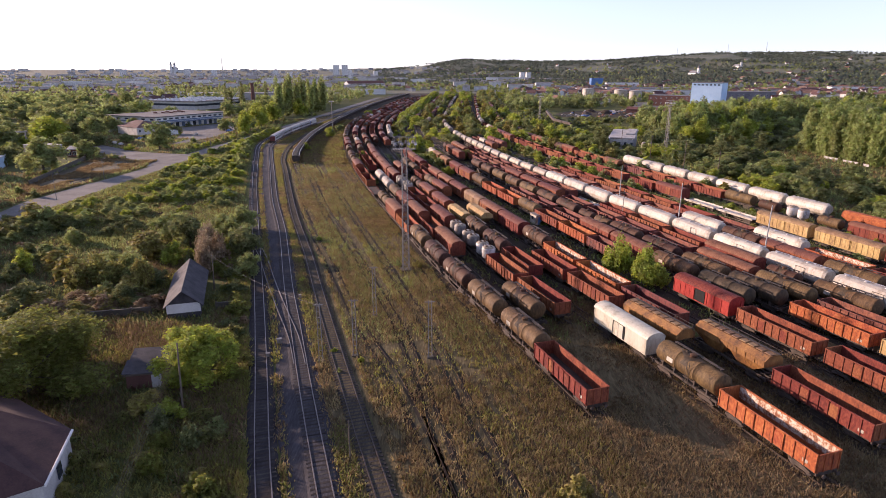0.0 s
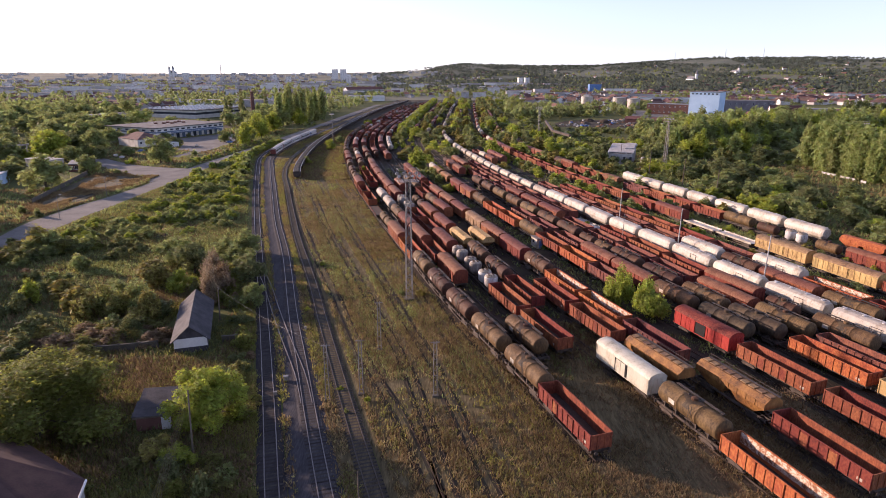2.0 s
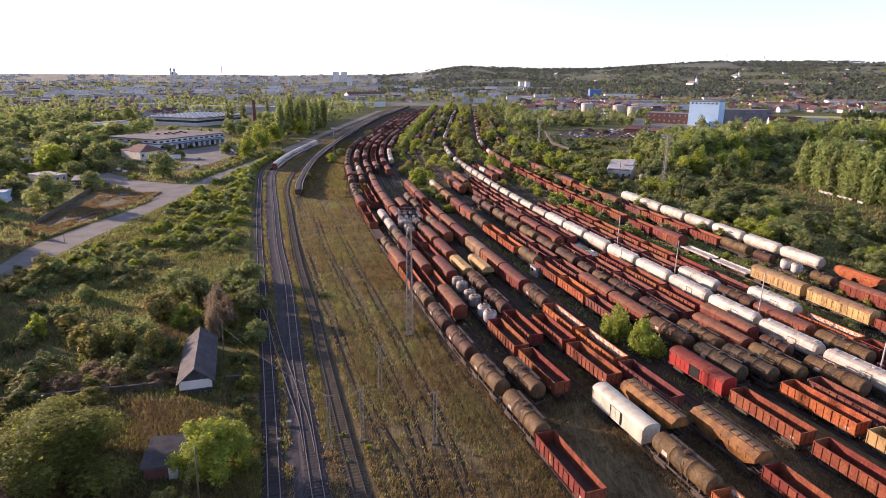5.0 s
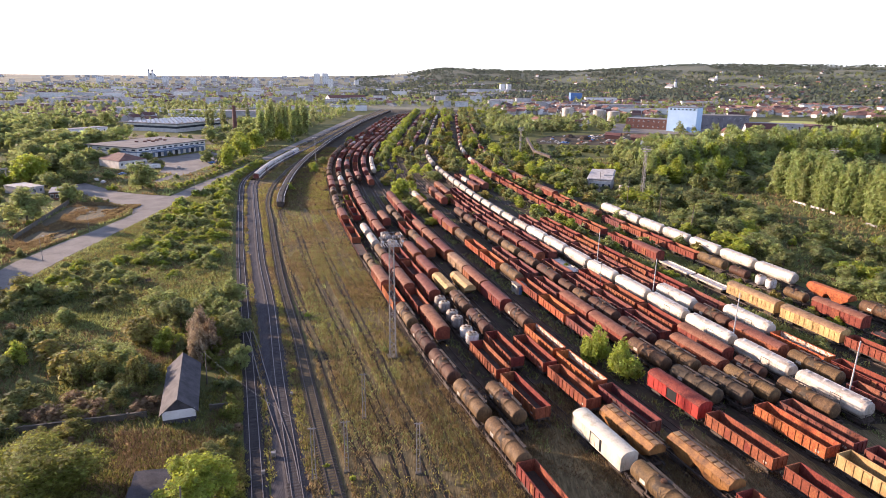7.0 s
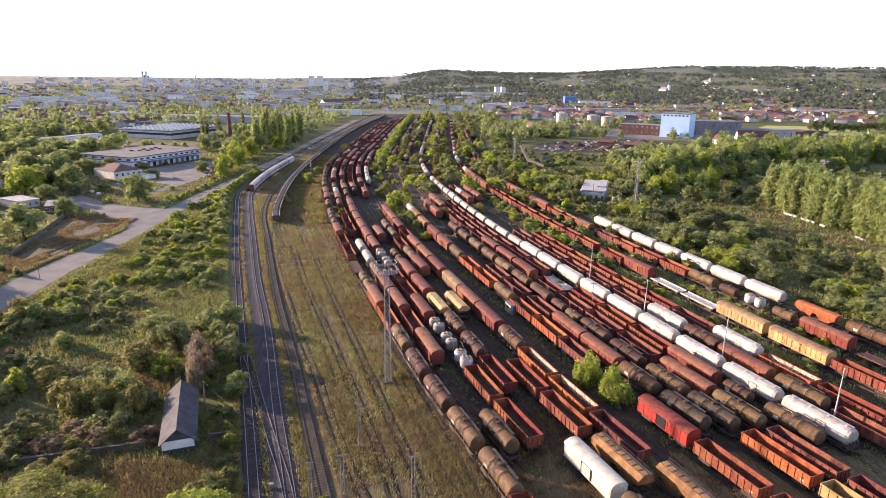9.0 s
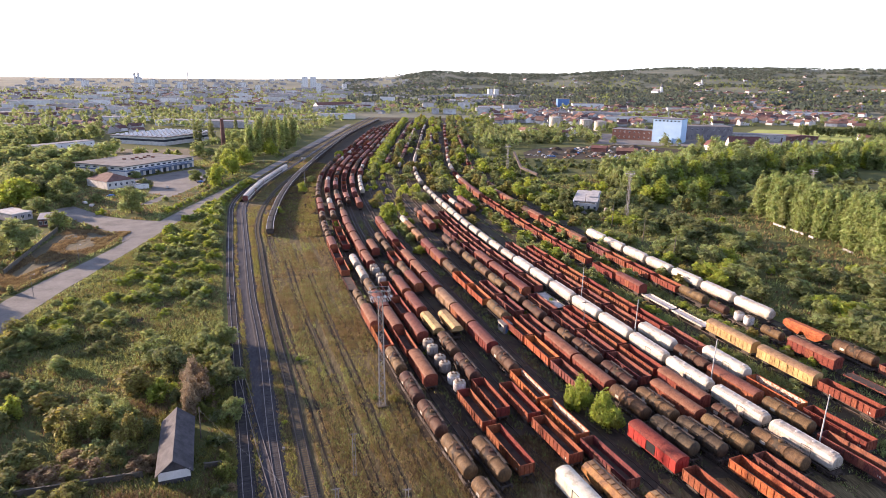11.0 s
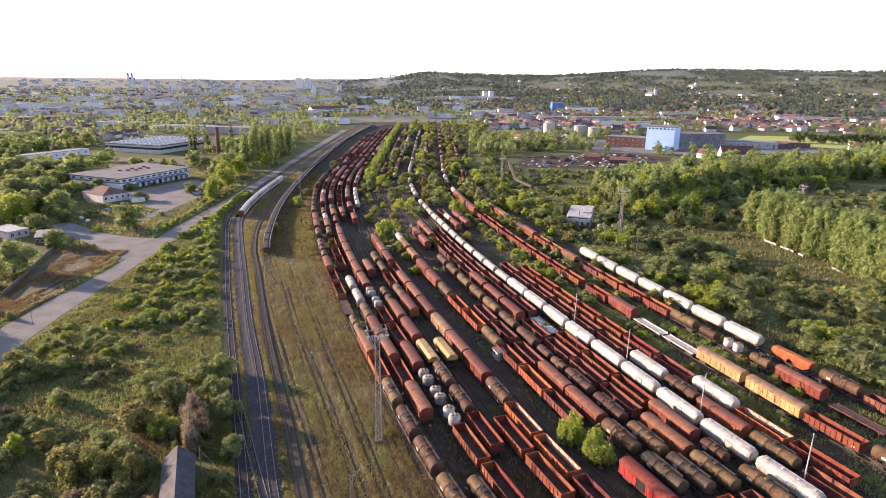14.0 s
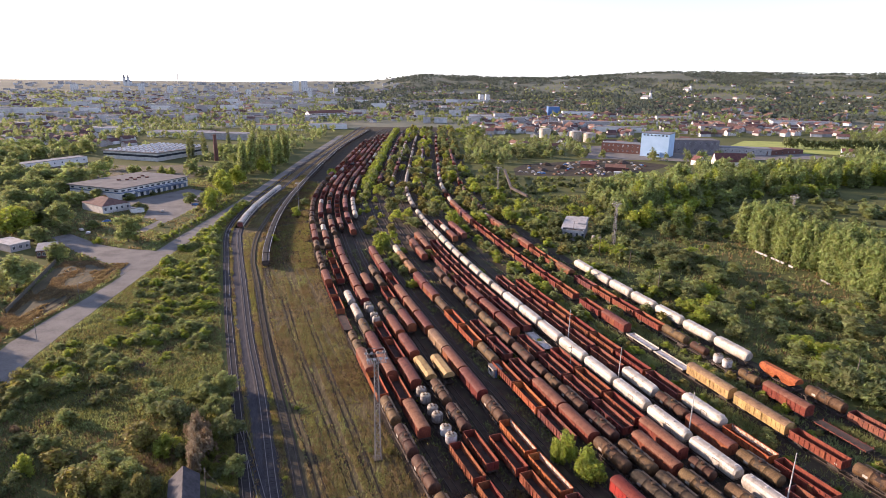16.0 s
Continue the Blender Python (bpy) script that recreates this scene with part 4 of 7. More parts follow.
while y < 960:
    put_wagon("L", COAL, y, y < 320)
    y += 13.4

# ---- plants ----
def leaves(blobs, n, size, seed, shell=0.8, ground=0.05):
    """Small leaf sprays scattered over the skins of blobs of (x, y, z, rx, rz)."""
    r = np.random.RandomState(seed)
    w = np.array([b[3] * (b[3] + b[4]) for b in blobs])
    pick = r.choice(len(blobs), n, p=w / w.sum())
    B = np.array(blobs)[pick]
    d = r.normal(size=(n, 3))
    d[:, 2] += 0.25
    d /= np.linalg.norm(d, axis=1)[:, None]
    rad = (shell + (1 - shell) * r.rand(n)) * (1 + 0.17 * r.normal(size=n))
    p = B[:, :3] + d * rad[:, None] * np.stack([B[:, 3], B[:, 3], B[:, 4]], 1)
    if ground is not None:
        p[:, 2] = np.maximum(p[:, 2], ground)
    nor = d + 0.8 * r.normal(size=(n, 3)) + np.array([0, 0, 0.3])
    nor /= np.linalg.norm(nor, axis=1)[:, None]
    a = np.cross(nor, r.normal(size=(n, 3)))
    a /= np.linalg.norm(a, axis=1)[:, None]
    b = np.cross(nor, a)
    s = size * (0.55 + 0.9 * r.rand(n))[:, None]
    return np.stack([p - a * s * 0.55 - b * s * 0.35, p + a * s * 0.5 - b * s * 0.3, p + b * s * 0.65], 1).reshape(-1, 3)


PHI = (1 + 5 ** 0.5) / 2
ICO = np.array([(-1, PHI, 0), (1, PHI, 0), (-1, -PHI, 0), (1, -PHI, 0), (0, -1, PHI), (0, 1, PHI), (0, -1, -PHI), (0, 1, -PHI), (PHI, 0, -1), (PHI, 0, 1), (-PHI, 0, -1), (-PHI, 0, 1)]) / 1.902
ICO_F = np.array([(0, 11, 5), (0, 5, 1), (0, 1, 7), (0, 7, 10), (0, 10, 11), (1, 5, 9), (5, 11, 4), (11, 10, 2), (10, 7, 6), (7, 1, 8), (3, 9, 4), (3, 4, 2), (3, 2, 6), (3, 6, 8), (3, 8, 9), (4, 9, 5), (2, 4, 11), (6, 2, 10), (8, 6, 7), (9, 8, 1)])


OCT = np.array([(1, 0, 0), (0, 1, 0), (-1, 0, 0), (0, -1, 0), (0, 0, 1)])
OCT_F = np.array([(0, 1, 4), (1, 2, 4), (2, 3, 4), (3, 0, 4)])


def cores(blobs, seed, k=0.74, plain=False):
    """The dense inside of a crown: one uneven lump in each blob, as loose triangles."""
    r = np.random.RandomState(seed + 1)
    shape, faces = (OCT, OCT_F) if plain else (ICO, ICO_F)
    n = len(blobs)
    B = np.array(blobs)
    v = B[:, None, :3] + shape[None] * np.stack([B[:, 3], B[:, 3], B[:, 4]], 1)[:, None] * k * (0.75 + 0.5 * r.rand(n, len(shape)))[:, :, None]
    return v[:, faces].reshape(-1, 3)


def loose(name, v, material):
    """A mesh of loose triangles."""
    me = bpy.data.meshes.new(name)
    n = len(v) // 3
    me.vertices.add(3 * n)
    me.vertices.foreach_set("co", np.ascontiguousarray(v, dtype=np.float32).ravel())
    me.loops.add(3 * n)
    me.loops.foreach_set("vertex_index", np.arange(3 * n, dtype=np.int32))
    me.polygons.add(n)
    me.polygons.foreach_set("loop_start", np.arange(0, 3 * n, 3, dtype=np.int32))
    me.materials.append(material)
    me.update(calc_edges=True)
    return me


def leaf_mesh(name, material, blobs, n, size, seed):
    return loose(name, np.concatenate([leaves(blobs, n, size, seed), cores(blobs, seed, 0.66, n < 700)]), material)


def crown_blobs(kind, h, r, rg, few=False):
    out = []
    if kind == "poplar":
        for a, q, top in [(0.0, 0.0, 1.0)] + [(2.1 * i + rg.random(), 0.34 + 0.2 * rg.random(), 0.72 + 0.22 * rg.random()) for i in range(2 if few else 4)]:
            n = 4 if few else 6                # upright leaders, each a narrow flame
            for i in range(n):
                u = i / (n - 1)
                rr = r * (0.20 + 0.42 * math.sin(math.pi * (0.16 + 0.74 * u))) * (1.15 if q == 0 else 0.9)
                b = rg.random() * 6.28
                out.append((q * r * math.cos(a) + 0.14 * r * math.cos(b), q * r * math.sin(a) + 0.14 * r * math.sin(b), h * top * (0.12 + 0.82 * u), rr, h * 0.12))
    elif kind == "shrub":                     # several leaning shoots of uneven height, wide and open
        wide = 0.6 + 0.3 * rg.random()
        for i in range(8 if few else 15 + int(rg.random() * 5)):
            a, q = rg.random() * 6.28, r * 1.0 * rg.random() ** 0.7
            k = 0.16 + 0.20 * rg.random()
            top = h * (0.30 + 0.62 * rg.random() ** 1.3 * (1 - 0.45 * q / r))
            out.append((q * math.cos(a), wide * q * math.sin(a), top * 0.62, r * k, top * 0.42))
        out.append((0.1 * r, 0, h * 0.48, r * 0.34, h * 0.42))
    else:
        for i in range(8 if few else 20):
            a, q = i * 2.4 + rg.random(), r * (0.2 + 0.66 * rg.random())
            z = h * (0.16 + 0.62 * rg.random())
            q *= 1.15 - 0.75 * abs(z / h - 0.42)
            k = 1.25 if few else 1.0
            out.append((q * math.cos(a), q * math.sin(a), z, r * (0.22 + 0.18 * rg.random()) * k, h * (0.13 + 0.06 * rg.random()) * k))
        out.append((0, 0, h * 0.84, r * 0.36, h * 0.14))
        out.append((0, 0, h * 0.5, r * 0.5, h * 0.3))
    return out


TREES = {}


def tree_proto(kind, leaf, n, size, seed, h=1.0, r=0.4):
    """A tapered trunk with limbs and a crown; built once for a height of 10 m, copied with other sizes."""
    rg = random.Random(seed)
    H, R = 10.0, {"poplar": 2.0, "round": 4.2, "shrub": 5.0}[kind]
    blobs = crown_blobs(kind, H, R, rg, n < 700)
    crown = leaf_mesh("crown", M[leaf], blobs, n, size, seed)
    g = G()
    if kind != "shrub":
        g.tube((0, 0, -0.3), (0.1, 0.05, H * 0.42), 0.26, 7, 0.17)
        g.tube((0.1, 0.05, H * 0.42), (0, 0, H * 0.8), 0.17, 6, 0.05)
        for b in blobs[:7]:
            g.tube((0.05, 0, H * (0.25 + 0.03 * rg.random())), (b[0], b[1], b[2]), 0.10, 5, 0.03)
    else:
        for b in blobs[:5]:
            g.tube((b[0] * 0.1, b[1] * 0.1, -0.2), (b[0], b[1], b[2]), 0.10, 4, 0.03)
    trunk = g.mesh("trunk", M["bark"])
    return crown, trunk


LABEL = {"leaf": "green leafy", "leaf_bright": "bright yellow-green leafy", "leaf_dark": "dark green leafy", "leaf_pop": "pale green", "leaf_yellow": "yellowing", "leaf_rust": "withered brown", "leaf_beige": "dry beige-brown", "leaf_olive": "dull olive-green leafy", "leaf_autumn": "olive-brown leafy"}
SIZES = {"giant": (20000, 0.23), "near": (9000, 0.42), "mid": (1800, 0.75), "belt": (1500, 0.85), "far": (660, 1.12), "bulk": (235, 1.72), "shrub_tall": (5000, 0.2), "shrub_near": (1000, 0.42), "shrub": (360, 0.72), "shrub_far": (135, 1.18)}


BULK = {}


def plant(kind, x, y, h, r, leaf="leaf", lod="mid", seed=0, where="beside the railway", z=0.0, bulk=""):
    """kind: round or poplar tree, or shrub. h: height, r: half width, in metres. bulk: joins a mass of plants that nobody could count."""
    n, size = SIZES[lod]
    key = (kind, leaf, lod, seed % 4)
    base = {"poplar": 2.0, "round": 4.2, "shrub": 5.0}[kind]
    if key not in TREES:
        TREES[key] = tree_proto(kind, leaf, n, size * {"round": 1.0, "poplar": 0.62, "shrub": 2.4}[kind], hash_(key))
    crown, trunk = TREES[key]
    if bulk:
        co = np.empty(len(crown.vertices) * 3)
        crown.vertices.foreach_get("co", co)
        a = (seed * 1.7) % 6.28
        p = co.reshape(-1, 3) * np.array([r / base, r / base, h / 10.0])
        p = np.stack([p[:, 0] * math.cos(a) - p[:, 1] * math.sin(a) + x, p[:, 0] * math.sin(a) + p[:, 1] * math.cos(a) + y, p[:, 2] + z], 1)
        BULK.setdefault((bulk, leaf), []).append(p)
        return None
    m = Matrix.LocRotScale((x, y, z), Euler((0, 0, (seed * 1.7) % 6.28)), (r / base, r / base, h / 10.0))
    if kind == "shrub":
        ob = tagged(new("bush", crown), f"{LABEL[leaf]} bush growing {where}", "bush", "bushes")
        ob.matrix_basis = m
        return ob
    t = tagged(new("poplar_tree" if kind == "poplar" else "tree"), f"{LABEL[leaf]} {'slender' if kind == 'poplar' else 'broad'} tree {where}", "tree", "trees")
    t.matrix_basis = m
    part("trunk", trunk, None, t)
    part("crown", crown, None, t)
    return t


def hash_(key):
    return sum((i + 1) * ord(c) for i, c in enumerate(str(key))) % 99991


rp = random.Random(11)
ROAD_E = curve([(-100, 130), (-109, 160), (-110.5, 180), (-109.5, 234), (-108.5, 299), (-103.8, 378), (-99.5, 477), (-93, 657), (-84, 889)])
ROAD_W = curve([(-112, 130), (-120, 160), (-123, 182), (-118, 234), (-117.2, 299), (-111.7, 381), (-107.4, 477), (-101, 657), (-91, 889)])

# the trees and bushes west of the main line, one by one where they stand out
plant("round", -49.5, 66.5, 9.5, 8.6, "leaf_olive", "giant", 3, "beside the red-roofed house")
plant("round", -52, 74, 8.5, 6.5, "leaf_olive", "giant", 2, "beside the red-roofed house")
plant("round", -30, 69.5, 7.6, 4.4, "leaf_bright", "near", 3, "beside a small shed")
plant("shrub", -45.0, 111.5, 8.4, 2.6, "leaf_beige", "shrub_tall", 1, "behind the long hut")
plant("shrub", -46.4, 116.5, 9.2, 3.0, "leaf_beige", "shrub_tall", 2, "behind the long hut")
plant("shrub", -48.0, 123, 8.6, 3.0, "leaf_beige", "shrub_tall", 3, "behind the long hut")
plant("shrub", -44.2, 118.5, 7.0, 2.6, "leaf_rust", "shrub_tall", 2, "behind the long hut")
plant("shrub", -53.5, 119, 5.4, 3.3, "leaf_bright", "shrub_near", 1, "behind the long hut")
plant("shrub", -61, 104.5, 7.4, 4.8, "leaf_autumn", "shrub_tall", 2, "in the meadow")
plant("shrub", -67, 106.5, 6.2, 4.2, "leaf_yellow", "shrub_near", 3, "in the meadow")
for x, y, h, r in ((-112, 118, 13, 6), (-117, 132, 13, 6.5), (-64, 65, 7.5, 5), (-63, 56, 11, 6), (-146, 171, 15, 7), (-141, 160, 13, 6), (-152, 181, 14, 7), (-133, 146, 12, 6)):
    plant("round", x, y, h, r, "leaf", "mid", int(abs(x)), "at the far edge of the meadow")
plant("shrub", -56.5, 107, 7.6, 3.6, "leaf", "shrub_tall", 3, "in the meadow")
plant("shrub", -53, 103, 6.4, 3.0, "leaf_yellow", "shrub_tall", 1, "beside the long hut")
plant("shrub", -53, 96.5, 4.6, 2.8, "leaf_dark", "shrub_tall", 0, "beside the long hut")
plant("shrub", -57, 99, 3.4, 3.4, "leaf", "shrub_near", 3, "in the meadow")
plant("round", -72, 80, 4.2, 3.6, "leaf_autumn", "mid", 2, "in the meadow")
plant("round", -80, 112, 5.2, 2.2, "leaf_bright", "mid", 2, "in the meadow")
for k in range(1200):
    y = 58 + 340 * rp.random() ** 1.15
    lo, hi = (ROAD_E(y) + 2 if y > 150 else -125), MAIN_L(y) - 5.0
    x = lo + (hi - lo) * rp.random()
    if (-53 < x < -26 and 40 < y < 110) or (x < -90 and 140 < y < 172 and x < -104):
        continue
    dens = noise.noise((x * 0.035, y * 0.035, 7.0))
    if dens < (0.20 if y < 150 else 0.04 if y < 190 else -0.12):
        continue
    if abs(x + 83.5 - 0.33 * (y - 142)) < 2.2 and y < 178:
        continue
    h = (1.0 + 4.6 * rp.random() ** 1.8 * (0.75 + dens)) if y < 150 else (0.9 + 3.0 * rp.random() ** 1.8)
    leaf = rp.choice(["leaf", "leaf_autumn", "leaf_olive", "leaf_autumn", "leaf_olive", "leaf", "leaf_yellow", "leaf_rust"] if y < 150 else ["leaf", "leaf", "leaf_bright", "leaf_bright", "leaf_bright", "leaf"])
    plant("shrub", x, y, h, h * (0.5 + 0.35 * rp.random()) + 0.6, leaf, "shrub_near" if y < 120 else "shrub" if y < 230 else "shrub_far", k, "in the overgrown meadow", bulk="" if y < 150 else "meadow_scrub")
for k in range(40):
    y = 40 + 90 * rp.random()
    x = MAIN_L(y) - 4.5 - 9 * rp.random()
    if abs(x + 37) < 6 and 62 < y < 80 or (abs(x + 42.5) < 8 and 82 < y < 110):
        continue
    plant("shrub", x, y, 1.8 + 2.0 * rp.random(), 1.3 + 1.0 * rp.random(), rp.choice(["leaf_dark", "leaf_olive", "leaf_autumn"]), "shrub_near", k, "on the bank of the main line")
for x, y, h, r, leaf in ((-36, 110, 5.0, 2.6, "leaf"), (-41, 124, 6.5, 3.4, "leaf_dark"), (-47, 134, 6.0, 3.6, "leaf"), (-52, 142, 5.0, 3.4, "leaf"), (-56, 108, 3.4, 3.0, "leaf"), (-60, 122, 6.0, 4.0, "leaf_yellow"), (-56, 87, 2.8, 2.6, "leaf_autumn"), (-60, 84, 2.6, 2.6, "leaf_autumn"), (-52, 105, 3.6, 2.8, "leaf_dark"), (-55, 130, 7.5, 4.0, "leaf_dark"), (-62, 136, 7, 4.2, "leaf"), (-48, 145, 6.5, 3.6, "leaf"), (-30.5, 61, 2.2, 2.0, "leaf_bright"), (-33.5, 62.5, 2.4, 1.8, "leaf_yellow")):
    plant("round", x, y, h, r, leaf, "mid", int(abs(x * 5)), "on the bank of the main line")
for k in range(60):   # thicket at the edge of the meadow, its shade put in by dark leaves
    x, y = -128 + 62 * rp.random(), 84 + 70 * rp.random()
    h = 2.2 + 2.4 * rp.random()
    plant("shrub", x, y, h, h * 0.6 + 0.5, rp.choice(["leaf_dark", "leaf_dark", "leaf_dark", "leaf"]), "shrub", k, "in the overgrown meadow", bulk="meadow_scrub")
for k in range(30):   # the dark bank between the hut and the main line
    y = 70 + 62 * rp.random()
    x = MAIN_L(y) - 3.4 - 3.2 * rp.random()
    h = 1.5 + 1.9 * rp.random()
    plant("shrub", x, y, h, h * 0.55 + 0.5, rp.choice(["leaf_dark", "leaf_olive", "leaf_olive", "leaf_autumn"]), "shrub_near", k, "on the bank of the main line")
for k in range(34):
    u = rp.random()
    x, y = -90 + 44 * u, 84.5 + 9 * u + 7 * rp.random()
    h = 1.4 + 1.5 * rp.random()
    plant("shrub", x, y, h, h * 0.9 + 0.5, rp.choice(["leaf_rust", "leaf_autumn", "leaf_rust", "leaf_yellow"]), "shrub_near", k, "along the garden wall")
# lone weeds in the dry grass
for x, y, h, leaf in ((12.7, 47.5, 3.0, "leaf_yellow"), (13.5, 43.5, 3.2, "leaf_yellow"), (15.5, 41, 2.6, "leaf_bright"), (-4.5, 116, 1.8, "leaf_yellow"), (-8.5, 117, 1.4, "leaf"), (-28, 136, 1.3, "leaf_bright"), (-25.5, 108, 1.0, "leaf_bright"),
                      (-14.6, 78, 0.9, "leaf_bright"), (-10.5, 75, 1.0, "leaf_bright"), (-13, 72, 0.8, "leaf")):
    plant("shrub", x, y, h, h * 0.55, leaf, "shrub_near", int(x * 7) % 4, "standing in dry grass")
plant("shrub", 37.8, 105.8, 8.2, 4.2, "leaf_bright", "shrub_tall", 1, "between rows of wagons")
plant("shrub", 34.4, 111.0, 9.2, 3.4, "leaf_bright", "shrub_tall", 2, "between rows of wagons")
# trees between the rows of wagons
for x, y, h, r, leaf, lod in ((-10.5, 283, 9.5, 5.0, "leaf_bright", "mid"), (-6.5, 316, 6, 3, "leaf_yellow", "mid"), (11.5, 268, 4.6, 3, "leaf_yellow", "mid"), (19.4, 235, 3.6, 2.4, "leaf_yellow", "mid"),
                              (2.9, 228, 3.2, 2.6, "leaf_bright", "mid"), (28.7, 277, 4.8, 3.2, "leaf_yellow", "mid"), (24.1, 203, 3.0, 2.2, "leaf_yellow", "mid"), (17.4, 431, 7, 4, "leaf", "mid"), (10.9, 480, 9, 6, "leaf_yellow", "mid"), (-17, 431, 8, 5, "leaf_bright", "mid"),
                              (-25.6, 410, 7, 4.5, "leaf", "mid"), (-10.5, 466, 8, 5, "leaf_yellow", "mid"), (0.4, 442, 8, 5, "leaf_yellow", "mid"), (7, 330, 5, 3, "leaf", "mid")) + ((4, 137.5, 2.6, 1.6, "leaf_bright", "mid"), (32, 242, 3.4, 2.6, "leaf_bright", "mid"),
                              (43, 234, 3.2, 2.2, "leaf", "mid"), (56, 303, 6, 3.2, "leaf_yellow", "mid"), (52.5, 309, 6, 3.4, "leaf", "mid"), (-63.5, 358, 6.5, 3, "leaf_bright", "mid"), (-64, 392, 5, 3.4, "leaf", "mid"), (-66, 300, 4, 2.4, "leaf_bright", "mid"),
                              (-60, 520, 6, 4, "leaf_bright", "mid"), (42, 172, 2.2, 2.0, "leaf_bright", "mid"), (33.5, 163, 1.6, 1.8, "leaf_bright", "mid"), (-34, 268, 4, 2, "leaf_bright", "mid"), (-22, 208, 2.2, 1.5, "leaf", "mid")):
    plant("round", x, y, h, r, leaf, lod, int(abs(x * 3 + y)), "grown up between rows of wagons")
for k in range(120):   # the green strip between the far tracks
    y = 440 + 520 * k / 120
    plant("round", YARD(y) + 33 + 3 * rp.random() - 0.012 * (y - 450), y, 5 + 3.5 * rp.random(), 3.0 + 1.3 * rp.random(), rp.choice(["leaf_bright", "leaf_bright", "leaf"]), "bulk", k, "in a strip between the tracks", bulk="" if k % 8 == 0 else "far_track_trees")
for k in range(240):
    y = 330 + 680 * rp.random()
    x = YARD(y) + rp.choice([46, 50, 56, 68, 70, 73, 79, 92, 94, 98, 100, 108, 111]) + 3 * rp.random()
    plant("round", x, y, 4 + 6 * rp.random(), 2.6 + 2.6 * rp.random(), rp.choice(["leaf", "leaf_bright", "leaf_yellow", "leaf_dark"]), "bulk", k, "among the far tracks", bulk="far_track_trees")
for k in range(70):
    y = 235 + 260 * rp.random()
    h = 1.6 + 3.6 * rp.random() ** 1.5
    plant("shrub" if h < 3.5 else "round", YARD(y) + rp.choice([28.2, 34, 39.5, 33]) + 1.2 * rp.random(), y, h, h * 0.5 + 0.3, rp.choice(["leaf", "leaf_bright", "leaf_bright", "leaf_yellow"]), "shrub" if h < 3.5 else "far", k, "between the tracks", bulk="track_scrub")
for k in range(420):   # scrub along the eastern tracks
    y = 95 + 420 * rp.random() ** 1.1
    x = YARD(y) + rp.choice([80, 82, 83, 84, 96, 97, 99, 106, 107, 116, 117]) + 3 * rp.random() - 1.5
    h = (1.5 + 3.4 * rp.random() ** 1.4) * (0.6 if y < 185 else 1.0)
    plant("shrub", x, y, h, h * 0.8, rp.choice(["leaf", "leaf_bright", "leaf_bright", "leaf", "leaf_yellow"]), "shrub" if y < 200 else "shrub_far", k, "between the tracks", bulk="" if y < 140 else "track_scrub")
# the scrub, the poplar belt and the woods east of the yard
BELT = curve([(178, 180), (175.5, 220), (174.5, 250), (170.5, 298)])
wood_front = lambda x: 332 + 0.75 * (min(x, 240) - 128) + 0.22 * max(0, x - 240)  # noqa: E731
CLEARING = [(132, 312), (170, 294), (173, 200), (150, 200), (138, 250)]


def inside(x, y, pts):
    hit = False
    for (x0, y0), (x1, y1) in zip(pts, pts[1:] + pts[:1]):
        if (y0 > y) != (y1 > y) and x < x0 + (x1 - x0) * (y - y0) / (y1 - y0):
            hit = not hit
    return hit


for k in range(1500):
    y = 95 + 430 * rp.random()
    x = YARD(y) + 121 + 190 * rp.random() ** 1.2
    if 78 < x < 106 and 288 < y < 324 or y > 500 and x > 92 or y < 180 and abs(x - (118 + 0.42 * (250 - y))) < 4:
        continue
    if y < 292 and x > BELT(y) - 2 or inside(x, y, CLEARING) and rp.random() < 0.82:
        continue
    dens = noise.noise((x * 0.03, y * 0.03, 3.0))
    if dens < -0.36:
        continue
    h = 2.2 + 6.0 * rp.random() ** 1.3 * (0.8 + dens)
    # behind the belt the darker leaf colour stands in for shade
    in_shade = x > 178 and y < wood_front(x)
    if in_shade or y > 395 or x < 100 and y > 330:
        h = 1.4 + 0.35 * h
    plant("shrub" if h < 4.6 else "round", x, y, h, h * (0.44 + 0.22 * rp.random()) + 0.8, "leaf_dark" if in_shade else rp.choice(["leaf", "leaf", "leaf_dark", "leaf_dark", "leaf", "leaf_bright"]), ("shrub" if x < 140 and y < 260 else "shrub_far") if h < 4.6 else "bulk", k, "in the scrub", bulk="scrub" if x > 110 or y > 220 else "")
for k in range(100):   # the dense belt of young poplars along the low wall
    y, v = 186 + 112 * rp.random(), rp.random()
    if v > 0.3 and k % 3 == 0:
        v *= 0.3
    h = 18 + 5 * rp.random()
    plant("poplar", BELT(y) + 3 + 23 * v, y, h, h * 0.15 + 1.2, rp.choice(["leaf_pop", "leaf_pop", "leaf_pop", "leaf"]), "belt", k, "in a dense belt along a low wall", bulk="" if v < 0.14 else "east_wood")
for k in range(230):   # thicket between the belt and the wood, dark leaves mixed in for its shade
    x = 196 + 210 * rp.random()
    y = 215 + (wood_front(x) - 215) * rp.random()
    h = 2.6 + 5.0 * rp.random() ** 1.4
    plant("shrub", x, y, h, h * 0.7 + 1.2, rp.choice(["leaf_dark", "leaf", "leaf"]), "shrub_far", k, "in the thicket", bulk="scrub")
